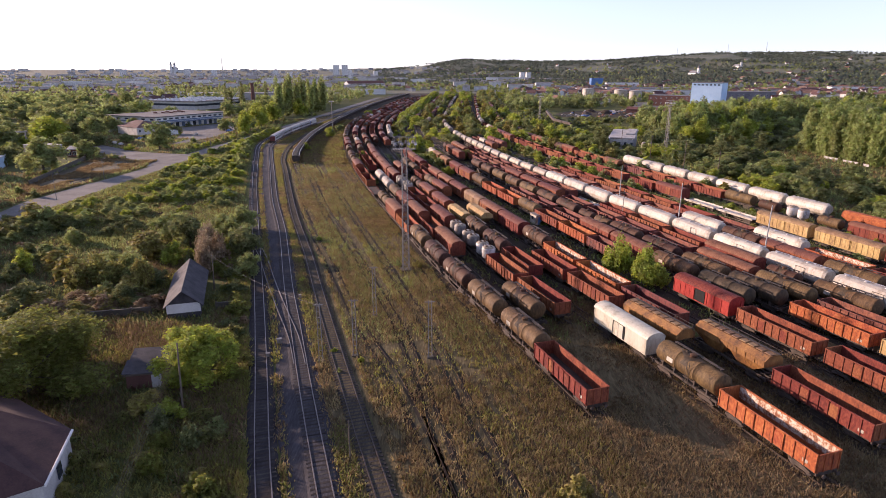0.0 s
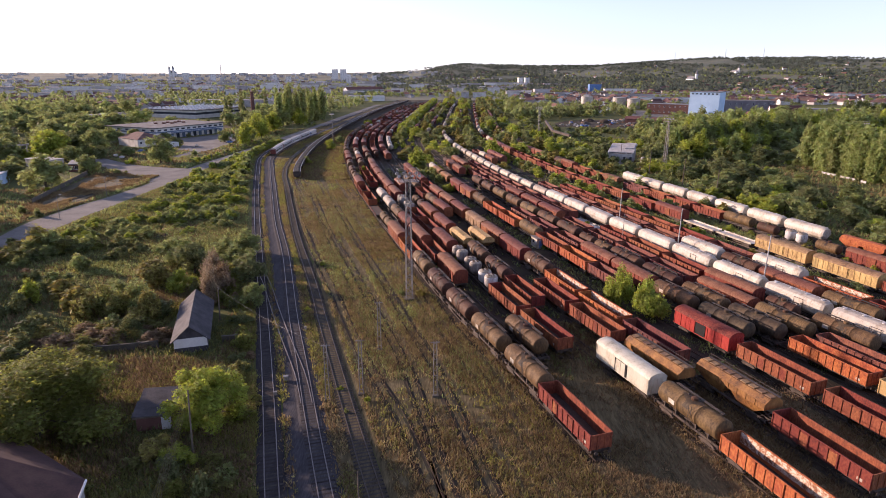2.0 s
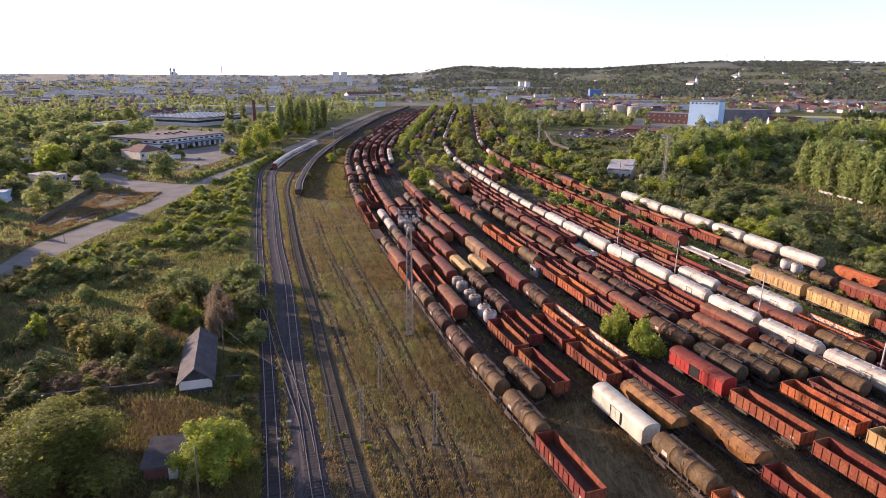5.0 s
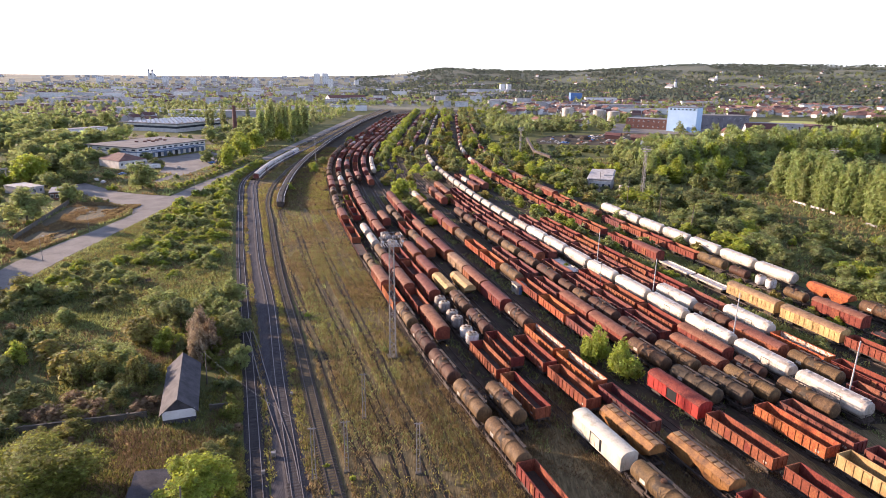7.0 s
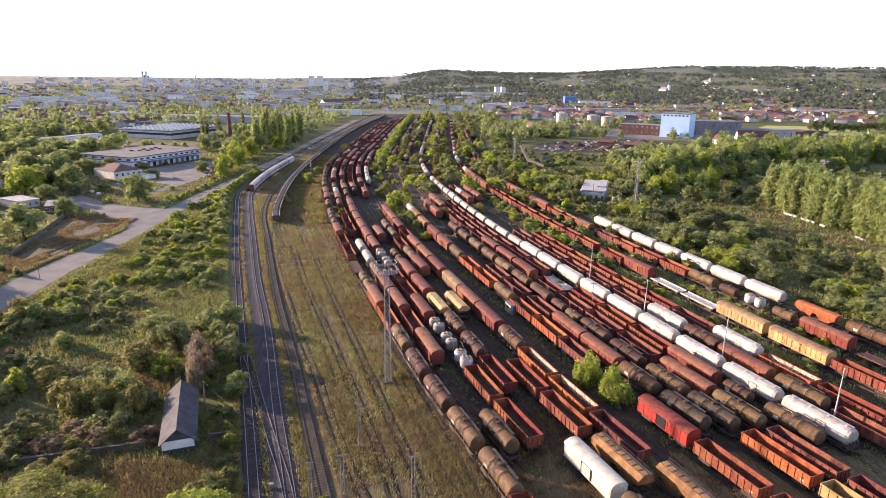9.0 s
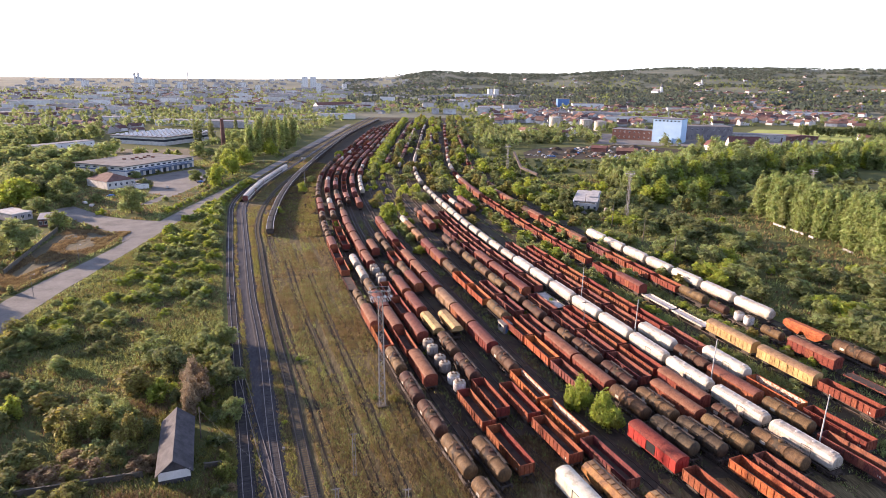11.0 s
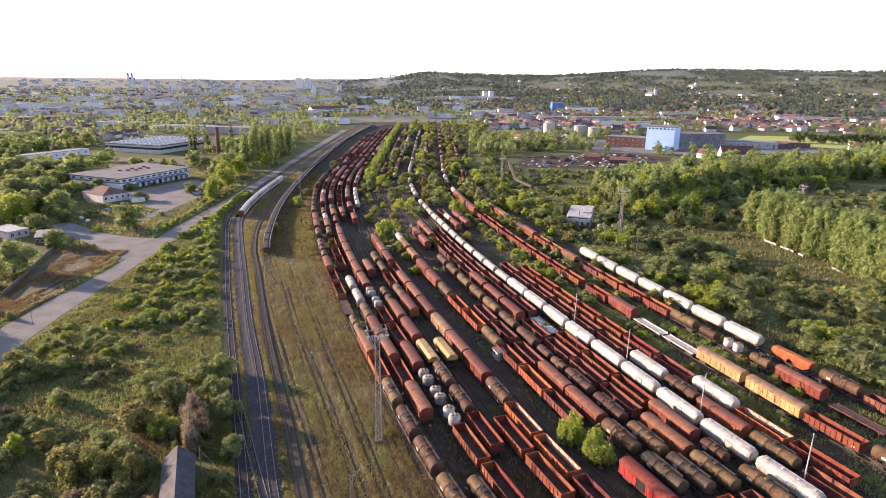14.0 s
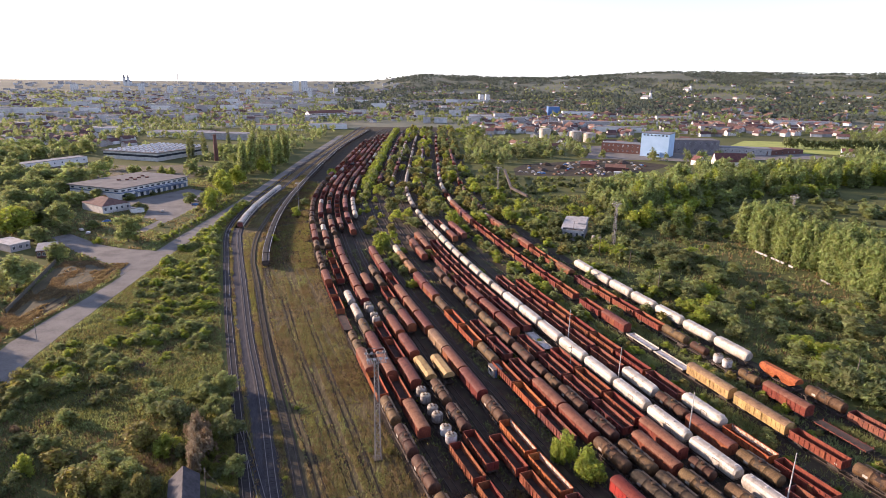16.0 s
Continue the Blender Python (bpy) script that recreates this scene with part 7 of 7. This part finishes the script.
def warehouse():
    """The long white warehouse with blue bands."""
    A, B, C = Vector((-228.0, 434.0)), Vector((-190.5, 406.5)), Vector((-164.5, 461.0))
    d = (C - B).length
    w = (A - B).length
    turn = math.degrees(-math.atan2((C - B).x, (C - B).y))
    m = (A + C) / 2
    t = thing("warehouse", "long white warehouse with blue bands and a flat grey roof", "building", m=pose(m.x, m.y, 0, 0, 0, turn))
    x, y, h = w / 2, d / 2, 7.2
    part("wall", G().box(-x, x, -y, y, -0.2, h), M["plaster_w"], t)
    part("roof", G().box(-x - 1.2, x + 1.2, -y - 1.2, y + 1.2, h + 0.004, h + 0.55), M["felt_roof"], t)
    part("blue_band", G().box(-x - 0.12, x + 0.12, -y - 0.12, y + 0.12, 4.1, 4.9), M["blue_grey"], t, "dull blue band of glazing")
    part("canopy", G().box(x, x + 4, -y + 12, y - 6, 3.5, 3.85), M["blue_grey"], t, "blue canopy along the loading front")
    for i in range(12):
        u = -y + 3 + (d - 6) * i / 11
        part("window", G().box(-0.05, 0.05, -1.4, 1.4, 5.3, 6.3), M["glass"], t, m=pose(x + 0.06, u, 0))
        part("loading_door", G().box(-0.05, 0.05, -1.3, 1.3, 0, 3.0), M["blue_grey" if i % 3 else "glass"], t, m=pose(x + 0.06, u, 0))
    for i in range(6):
        part("window", G().box(-1.6, 1.6, -0.05, 0.05, 5.3, 6.3), M["glass"], t, m=pose(-x + 3 + (w - 6) * i / 5, -y - 0.06, 0))
    for i in range(7):
        part("roof_vent", G().box(-1, 1, -0.8, 0.8, h + 0.5, h + 1.5), M["brick"], t, "brown roof vent", m=pose(-x * 0.2 + (i % 3) * 4, -y * 0.2 + i * 3.5, 0))


warehouse()
house("gatehouse", "old plastered house with a patched brown tile roof", -184, 381, 17, 24, 4.6, 3.4, 52, "plaster", "town_tile", 5, 1, True)
house("lean_shed", "pale low shed at the forecourt", -163, 374, 7, 10, 3.0, 0, 30, "plaster_w", "grey_roof")
house("white_depot", "long low white depot building", -318, 570, 12, 66, 5.5, 0, -26, "plaster_w", "grey_roof", 9)
house("yard_garage", "flat grey garage behind trees", -188, 291, 9, 16, 3.4, 0, 60, "plaster", "concrete", 3)
house("blue_shed", "pale blue-white sheet metal shed beside the lot", -179, 244, 8, 10, 4.2, 0, 20, "blue", "plaster_w", 0)
house("lot_office", "low flat-roofed brown building beside the lot", -166, 282, 8, 15, 3.2, 0, 25, "brick", "grey_roof", 4)


def sawtooth():
    t = thing("factory_hall", "wide flat factory hall with rows of roof lights", "building", m=pose(-253, 650, 0, 0, 0, -22))
    x, y, h = 33, 37, 7.5
    part("wall", G().box(-x, x, -y, y, -0.2, h), M["plaster"], t)
    part("roof", G().box(-x - 1, x + 1, -y - 1, y + 1, h + 0.004, h + 0.6), M["felt_roof"], t)
    part("window_band", G().box(-x - 0.1, x + 0.1, -y - 0.1, y + 0.1, 3.6, 5.6), M["glass"], t)
    me = shared("skylight", lambda: G().prism([(-1.25, 0), (1.25, 0), (0.3, 1.25)], -1.8, 1.8).mesh("roof_light", M["plaster_w"]))
    for i in range(11):
        for j in range(7):
            part("roof_light", me, None, t, m=pose(-x + 4 + i * 5.8, -y + 5 + j * 11, h + 0.6))


sawtooth()
ck = thing("brick_chimney", "tall red brick factory chimney", "chimney", m=pose(-183, 612, 0))
part("shaft", G().tube((0, 0, -0.2), (0, 0, 25), 2.2, 12, 1.5), M["brick"], ck)
part("rim", G().lathe([(1.8, 24.6), (1.8, 25.4), (1.2, 25.5)], 12), M["brick"], ck)


def blue_mill():
    t = thing("blue_mill", "tall windowless pale blue mill building with dark top vents", "building", m=pose(283, 664, 0, 0, 0, -37.5))
    part("wall", G().box(-15, 15, -12, 12, -0.2, 25), M["blue"], t)
    part("roof", G().box(-15.4, 15.4, -12.4, 12.4, 25, 25.8), M["grey_roof"], t)
    part("annex", G().box(-7, 7, -14.5, -12.02, -0.2, 5.5), M["blue"], t, "blue lean-to annex")
    for i in range(7):
        part("vent", G().box(-0.9, 0.9, -0.1, 0.1, 22.6, 24.0), M["glass"], t, m=pose(-12 + 4 * i, -12.08, 0))
    for i in range(5):
        part("window", G().box(-1.1, 1.1, -0.1, 0.1, 2.0, 3.6), M["glass"], t, m=pose(-5.4 + 2.7 * i, -14.58, 0))


blue_mill()
house("brick_hall", "low red brick factory hall", 256, 697, 44, 22, 11, 0, -34, "brick", "grey_roof", 8, 2)
house("mill_hall", "long dark grey mill hall beside the blue mill", 331, 702, 72, 26, 15, 0, -8, "grey_plaster", "felt_roof", 12, 2)
house("mill_store", "low grey store with roof vents", 395, 690, 60, 22, 7, 0, -20, "concrete", "grey_roof", 8, 1)
house("foundry_hall", "low brown brick hall behind the mill", 440, 690, 60, 20, 4.5, 2.0, 20, "brick", "tile", 6, 1)
house("villa", "white villa with a steep red roof", 303, 546, 13, 28, 10, 7, 80, "plaster_w", "tile", 4, 2)
house("villa", "small white house with a red roof", 295, 590, 9, 10, 5, 4, 20, "plaster_w", "tile", 2, 1)
for x, y, r, h in ((204, 872, 8, 13), (236, 826, 8.5, 13), (251, 812, 8, 12)):
    tk = thing("storage_tank", "large white storage tank of a depot", "tank", "storage tanks", m=pose(x, y, 0))
    part("shell", G().lathe([(r, -0.2), (r, h), (r * 0.5, h + 1.0), (0.3, h + 1.3)], 20), M["white"], tk)
    part("ring", G().lathe([(r + 0.15, h - 0.5), (r + 0.15, h - 0.2)], 20), M["galv"], tk)


def conveyor():
    t = thing("steel_gantry", "rusty raised steel gantry in the scrub", "gantry")
    pts = [Vector((88, 520, 5)), Vector((78, 430, 5)), Vector((84, 400, 4.5))]
    for a, b in zip(pts, pts[1:]):
        part("girder", G().tube(a, b, 1.1, 4), M["frame"], t)
    for p in pts:
        part("leg", G().tube((p.x, p.y, -0.2), (p.x, p.y, p.z), 0.5, 5), M["old_concrete"], t)


conveyor()


# ---- cars of the scrapyard and the forecourt ----
def car(x, y, turn, paint):
    if paint not in CARS:
        t = thing("car", {"white": "white passenger car, parked", "maroon": "dark red passenger car, parked", "bluetrim": "blue passenger car, parked", "silo": "grey passenger car, parked", "dark": "black passenger car, parked"}[paint], "car", "parked cars")
        prof = [(-2.1, 0.35), (2.1, 0.35), (2.15, 0.7), (1.2, 0.88), (0.6, 1.4), (-1.1, 1.42), (-1.75, 0.95), (-2.15, 0.85)]
        b = G().add([(-0.82, u, z) for u, z in prof] + [(0.82, u, z) for u, z in prof], [tuple(range(8)), tuple(range(15, 7, -1))] + [(i, i + 8, (i + 1) % 8 + 8, (i + 1) % 8) for i in range(8)])
        part("body", b, M[paint], t)
        part("windscreen", G().add([(-0.7, 1.17, 0.92), (0.7, 1.17, 0.92), (0.62, 0.68, 1.36), (-0.62, 0.68, 1.36)], [(0, 1, 2, 3)]), M["glass"], t)
        for s in (-1, 1):
            for u in (-1.3, 1.35):
                part("wheel", G().tube((s * 0.66, u, 0.31), (s * 0.86, u, 0.31), 0.31, 9), M["dark"], t)
        CARS[paint] = t
        t.matrix_basis = pose(x, y, 0.07, 0, 0, turn)
        return t
    return copy_thing(CARS[paint], pose(x, y, 0.07, 0, 0, turn))


def wreck(x, y, turn, paint):
    """A car body without wheels, lying on its sills."""
    if paint not in WRECKS:
        t = thing("car_wreck", {"white": "white", "maroon": "dark red", "bluetrim": "blue", "silo": "grey", "roofbrown": "rusty brown"}[paint] + " car wreck without wheels in the scrapyard", "car wreck", "car wrecks")
        prof = [(-2.1, 0.02), (2.1, 0.02), (2.15, 0.45), (1.2, 0.62), (0.6, 1.15), (-1.1, 1.17), (-1.75, 0.7), (-2.15, 0.6)]
        part("body", G().add([(-0.85, u, z) for u, z in prof] + [(0.85, u, z) for u, z in prof], [tuple(range(8)), tuple(range(15, 7, -1))] + [(i, i + 8, (i + 1) % 8 + 8, (i + 1) % 8) for i in range(8)]), M[paint], t)
        part("window_opening", G().box(-0.87, 0.87, -1.0, 0.5, 0.66, 1.05), M["dark"], t, "empty black window openings")
        WRECKS[paint] = t
        t.matrix_basis = pose(x, y, 0.07, 0, 0, turn)
        return t
    return copy_thing(WRECKS[paint], pose(x, y, 0.07, 0, 0, turn))


CARS, WRECKS = {}, {}
SCRAP = [(102, 524), (108, 560), (124, 590), (222, 628), (250, 588), (190, 516)]
for k in range(150):
    x, y = 100 + 150 * rp.random(), 516 + 112 * rp.random()
    if inside(x, y, SCRAP):
        wreck(x, y, rp.choice([0, 90, 20, 75, -30]), rp.choice(["white", "white", "white", "maroon", "bluetrim", "silo", "roofbrown"]))


def scrap_mound(x, y, r, h, seed):
    g, n = G(), 9
    for j in range(4):
        for i in range(n):
            a = 6.2832 * i / n
            q = r * (1 - j / 4.2) * (0.8 + 0.4 * noise.noise((i * 1.3, j * 1.7, seed)))
            g.v.append((q * math.cos(a), q * math.sin(a), h * (j / 3) ** 0.8 * (0.9 + 0.3 * noise.noise((i, j, seed + 3.0)))))
    g.f = [(j * n + i, j * n + (i + 1) % n, (j + 1) * n + (i + 1) % n, (j + 1) * n + i) for j in range(3) for i in range(n)] + [tuple(range(3 * n, 4 * n))]
    tagged(part("scrap_mound", g, M["ballast_brown" if seed % 2 else "frame"], m=pose(x, y, 0)), "rusty heap of scrap metal in the yard", "scrap heap", "scrap heaps")


for i, (x, y, r, h) in enumerate(((128, 548, 6, 3), (150, 566, 8, 3.5), (172, 548, 6, 2.5), (186, 590, 9, 4), (205, 565, 7, 3), (140, 585, 7, 3), (222, 600, 8, 3.5))):
    scrap_mound(x, y, r, h, i)
house("scrap_shed", "low brown shed with a rusty roof in the scrapyard", 196, 548, 12, 18, 4, 2.2, 70, "brick", "tile", 0)
house("scrap_shed", "low brown shed with a rusty roof in the scrapyard", 178, 572, 9, 14, 3.6, 2.0, 60, "brick", "tile", 0)
house("site_cabin", "white site cabin at the edge of the scrapyard", 190, 522, 3, 8, 2.8, 0, 70, "plaster_w", "plaster_w", 2)
for x, y, turn, paint in ((-147, 372, 20, "white"), (-141, 400, 80, "silo"), (-138, 404, 80, "white"), (-134, 392, 70, "bluetrim"), (-165, 318, 10, "silo"), (-172, 325, 40, "white"), (-178, 300, 60, "dark"), (-185, 304, 50, "dark"), (-158, 345, 30, "dark"), (-168, 345, 100, "bluetrim")):
    car(x, y, turn, paint)


# ---- the passenger train on the main line ----
def coach(loco=False):
    L = 24.4 if not loco else 17
    t = thing("locomotive" if loco else "passenger_coach", "white and blue diesel locomotive heading a train" if loco else "grey-white passenger coach with a dark red end", "locomotive" if loco else "coach", "passenger train")
    prof = [(-1.4, 1.0), (1.4, 1.0), (1.45, 2.4), (1.3, 3.5), (0.85, 3.95), (0, 4.1), (-0.85, 3.95), (-1.3, 3.5), (-1.45, 2.4)]
    running_gear(t, L - 0.4, True)
    part("body", G().prism([p for p in prof if p[1] < 3.6], -L / 2, L / 2), M["maroon" if not loco else "bluetrim"], t)
    part("roof", G().prism([(1.33, 3.42), (1.3, 3.55), (0.87, 4.0), (0, 4.14), (-0.87, 4.0), (-1.3, 3.55), (-1.33, 3.42)], -L / 2, L / 2), M["white"], t, "pale silvery roof")
    n = 10 if not loco else 2
    for s in (-1, 1):
        part("side_panel", G().box(*sorted((s * 1.46, s * 1.50)), -L / 2 + 0.1, L / 2 - 0.1, 1.1, 3.4), M["silo"], t, "pale grey side panel")
        for i in range(n):
            u = -L / 2 + 2 + (L - 4) * i / max(1, n - 1)
            part("window", G().box(-0.03, 0.03, -0.6, 0.6, 2.0, 2.9), M["glass"], t, m=pose(s * 1.52, u, 0))
    return t


c0 = coach()
for i, y in enumerate((340.0, 365.2)):
    m = pose(MAIN_R(y), y, 0.32, 0, 0, heading(MAIN_R, y))
    if i == 0:
        c0.matrix_basis = m
    else:
        copy_thing(c0, m)
for y in (390.4, 415.6):
    copy_thing(c0, pose(MAIN_R(y), y, 0.32, 0, 0, heading(MAIN_R, y)))
lo = coach(True)
lo.matrix_basis = pose(MAIN_R(437.5), 437.5, 0.32, 0, 0, heading(MAIN_R, 437.5))

# ---- the town: houses, blocks, towers ----
HOUSES = {}


def far_house(x, y, w, d, h, rise, turn, wall, roof, windows, rows, label, name="house"):
    key = (w, d, h, rise, wall, roof, name)
    m = pose(x, y, hills(x, y), 0, 0, turn)
    if key in HOUSES:
        return copy_thing(HOUSES[key], m)
    HOUSES[key] = t = house(name, label, 0, 0, w, d, h, rise, 0, wall, roof, windows, rows, group="houses of the town")
    t.matrix_basis = m
    return t


def free(x, y):
    yy = min(y, 1080)
    if y < 1150 and YARD(yy) - 75 < x < YARD(yy) + 150:
        return False
    if y < 700 and abs(x) < 420:
        return False
    return not (-325 < x < -195 and 565 < y < 705 or 225 < x < 470 and 640 < y < 760 or 380 < x < 660 and 670 < y < 900)


SMALL = [(8, 10, 4, 3, "plaster", "tile"), (9, 12, 5, 3.5, "plaster_w", "tile"), (8, 9, 3.5, 3, "plaster", "grey_roof"), (10, 11, 6, 3, "plaster_w", "tile"), (9, 14, 4, 3.2, "brick", "tile")]
n = 0
while n < 130:
    b, d = math.radians(14 + 24 * rp.random() if n % 2 else -37 + 50 * rp.random()), 720 + 1500 * rp.random() ** 1.3
    x, y = d * math.sin(b), d * math.cos(b)
    if not free(x, y) or y < 640:
        continue
    w, dd, h, r, wa, ro = rp.choice(SMALL if x > 0 else SMALL[:4])
    far_house(x, y, w * 1.15, dd * 1.15, h, r, rp.choice([0, 25, 60, 90, -35]), wa, ro, 0, 1, {"tile": "small house with a red tiled roof in the town", "grey_roof": "small house with a grey roof in the town"}[ro])
    n += 1
BLOCKS = [(13, 60, 15, 0, "plaster", "grey_roof", 5, 5), (13, 38, 15, 0, "plaster_w", "grey_roof", 4, 5), (13, 48, 12, 0, "plaster", "grey_roof", 4, 4)]
for x, y, turn, k in ((-742, 1290, 82, 0), (-690, 1300, 85, 0), (-632, 1310, 84, 1), (-534, 1425, 80, 1), (-560, 1500, 85, 0), (-470, 1530, 82, 2), (-400, 1480, 84, 1), (-330, 1560, 86, 0), (-260, 1610, 85, 2), (-800, 1600, 80, 0), (-700, 1700, 82, 2),
                      (-600, 1800, 84, 0), (-494, 1870, 84, 1), (-380, 1850, 85, 0)) + ((-300, 2000, 85, 2), (-200, 1750, 86, 0), (-900, 1900, 80, 1), (-640, 2100, 82, 0), (-420, 2250, 84, 1), (-230, 2200, 86, 0), (-120, 1900, 86, 1),
                      (161, 2010, 88, 1), (205, 2015, 88, 0), (255, 2030, 88, 1), (38, 1790, 86, 2), (90, 1850, 87, 0), (330, 1980, 85, 2), (-60, 1650, 86, 1)):
    w, d, h, r, wa, ro, wi, rows = BLOCKS[k]
    far_house(x, y, w, d, h, r, turn, wa, ro, wi, rows, "grey-white prefabricated apartment block with rows of windows", "apartment_block")
far_house(-150, 1240, 16, 84, 12, 5, -50, "plaster_w", "tile", 14, 3, "long cream building with a red roof", "school_building")
for x, y, w, d, h, turn, wa, ro in ((211, 1222, 90, 26, 8, 85, "plaster_w", "grey_roof"), (342, 1092, 110, 30, 9, 80, "plaster", "grey_roof"), (353, 985, 80, 26, 8, 82, "plaster_w", "grey_roof"), (270, 1120, 60, 22, 7, 85, "concrete", "grey_roof"), (160, 1260, 46, 20, 11, 85, "plaster_w", "tile"),
                                    (450, 1130, 90, 24, 8, 78, "plaster_w", "grey_roof"), (560, 1250, 70, 30, 9, 75, "plaster", "grey_roof"), (760, 1130, 110, 40, 8, 70, "plaster_w", "grey_roof")) + ((520, 1000, 46, 18, 9, 76, "plaster", "tile"), (-120, 1010, 60, 22, 8, -80, "plaster_w", "grey_roof"),
                                    (-300, 860, 80, 30, 7, 84, "plaster_w", "grey_roof"), (-230, 830, 60, 24, 8, 82, "plaster", "grey_roof"), (-420, 930, 70, 30, 6, 84, "plaster_w", "grey_roof"), (-500, 800, 70, 20, 5, 82, "plaster_w", "grey_roof"), (-190, 980, 70, 24, 8, 86, "plaster", "brick"), (-620, 1000, 80, 26, 7, 80, "concrete", "grey_roof")):
    far_house(x, y, w, d, h, 0, turn - 90, wa, ro, 0, 1, "long low industrial hall of pale plaster", "industrial_hall")
far_house(352, 1435, 26, 30, 20, 0, -5, "bluetrim", "grey_roof", 0, 1, "blue clad factory block", "factory_block")
far_house(400, 1400, 70, 24, 11, 0, -5, "plaster_w", "grey_roof", 0, 1, "long low industrial hall of pale plaster", "industrial_hall")
for x, y, w, h in ((-523, 3171, 30, 52), (-484, 3189, 30, 52), (262, 2060, 14, 30), (285, 2075, 14, 30), (-360, 2500, 18, 38), (-1000, 2800, 20, 34), (-1200, 3000, 22, 34), (-780, 3000, 20, 30), (-300, 2900, 20, 30), (-1450, 2900, 24, 30), (-620, 2600, 18, 28)):
    far_house(x, y, w, w * 1.2, h, 0, 8, "plaster_w", "grey_roof", 2, 9, "tall pale tower block in the town", "tower_block")


def far_town(name, label, spots, roofs):
    """Houses too far and too many to count, in one mesh."""
    g, mi = G(), []
    for x, y, w, d, h, rise, turn in spots:
        c, s_ = math.cos(turn), math.sin(turn)
        z = hills(x, y)
        q = [(x + u * c - v * s_, y + u * s_ + v * c) for u, v in ((-w, -d), (w, -d), (w, d), (-w, d), (0, -d), (0, d))]
        g.add([(*p, z - 3) for p in q[:4]] + [(*p, z + h) for p in q[:4]] + [(*p, z + h + rise) for p in q[4:]], [(0, 1, 5, 4), (1, 2, 6, 5), (2, 3, 7, 6), (3, 0, 4, 7), (4, 5, 8), (6, 7, 9)])
        e = 1.12
        g.add([(x + (a - x) * e, y + (b - y) * e, z + h - 0.15) for a, b in q[:4]] + [(x + (a - x) * e, y + (b - y) * e, z + h + rise + 0.1) for a, b in q[4:]], [(0, 4, 5, 3), (1, 2, 5, 4)])
        mi += [0] * 6 + [1] * 2
    me = g.mesh(name, M["town_wall"])
    me.materials.append(M[roofs])
    me.polygons.foreach_set("material_index", mi)
    tagged(new(name, me), label, "houses", kind="stuff")


near_spots, grey_spots = [], []
while len(near_spots) < 1500:
    b, d = math.radians(-38 + 77 * rp.random()), 800 + 2300 * rp.random() ** 1.1
    x, y = d * math.sin(b), d * math.cos(b)
    if not free(x, y) or noise.noise((x * 0.004, y * 0.004, 3.0)) < (0.1 if b < 0 and d < 1200 else -0.15 if b < 0 else 0.0) or (b > 0.1 and d > 2300):
        continue
    near_spots.append((x, y, 3.6 + 2 * rp.random(), 4.5 + 4 * rp.random(), 3.5 + 2.5 * rp.random(), 2.5 + 1.2 * rp.random(), rp.choice([0.2, 1.0, 1.5, -0.5]) + 0.1 * rp.random()))
for k in range(520):
    b, d = math.radians(7 + 30 * rp.random()), 930 + 800 * rp.random()
    x, y = d * math.sin(b), d * math.cos(b)
    if free(x, y):
        near_spots.append((x, y, 3.6 + 2 * rp.random(), 4.5 + 4 * rp.random(), 3.5 + 2.5 * rp.random(), 2.5 + 1.2 * rp.random(), rp.choice([0.2, 1.0, 1.5, -0.5]) + 0.1 * rp.random()))
far_town("town_houses", "close-set small houses with red tiled roofs", near_spots, "town_tile")
while len(grey_spots) < 560:
    b, d = math.radians(-39 + 50 * rp.random()), 1150 + 3000 * rp.random()
    x, y = d * math.sin(b), d * math.cos(b)
    if not free(x, y) or (b > 0 and d > 2200):
        continue
    grey_spots.append((x, y, 5 + 2 * rp.random(), 6 + 9 * rp.random(), 5 + 9 * rp.random(), 0.6, 1.45 + 0.2 * rp.random()))
far_town("town_blocks", "distant pale apartment blocks and halls", grey_spots, "grey_roof")
for k in range(36):
    b, d = math.radians(4 + 33 * rp.random()), 1700 + 1500 * rp.random()
    x, y = d * math.sin(b), d * math.cos(b)
    far_house(x, y, 11, 13, 6, 4, rp.choice([0, 40, 80]), "plaster_w", "tile", 0, 1, "white house with a red roof on the hillside")


def church(x, y, s, label, twin=False):
    z = hills(x, y)
    t = thing("church", label, "church", m=pose(x, y, z, 0, 0, 10))
    part("nave", G().box(-9 * s, 9 * s, -18 * s, 18 * s, -4, 13 * s), M["plaster_w"], t)
    part("roof", G().prism([(-10 * s, 13 * s), (10 * s, 13 * s), (0, 20 * s)], -18 * s, 18 * s), M["grey_roof"], t)
    for u in ((-6, 6) if twin else (0,)):
        tw = part("tower", G().box((u - 3) * s, (u + 3) * s, -22 * s, -16 * s, -4, 26 * s), M["plaster_w"], t)
        part("spire", G().tube((u * s, -19 * s, 26 * s), (u * s, -19 * s, 38 * s), 3.6 * s, 8, 0.1), M["grey_roof"], tw)


church(777, 1945, 1.1, "white church with a tall tower on the hillside")
church(1033, 2215, 0.9, "white church with a slender tower on the hillside")
church(-1468, 3500, 1.6, "distant twin-towered church of the old town", True)
for x, y, h in ((1650, 3250, 62), (1410, 3150, 58), (1180, 3200, 50), (-1376, 4000, 90)):
    am = thing("radio_mast", "thin steel radio mast on the horizon", "radio mast", "radio masts", m=pose(x, y, hills(x, y)))
    part("lattice", G().tube((0, 0, -2), (0, 0, h), 1.3 if x > 0 else 3.6, 5, 0.4 if x > 0 else 1.2), M["galv" if x > 0 else "concrete"], am)
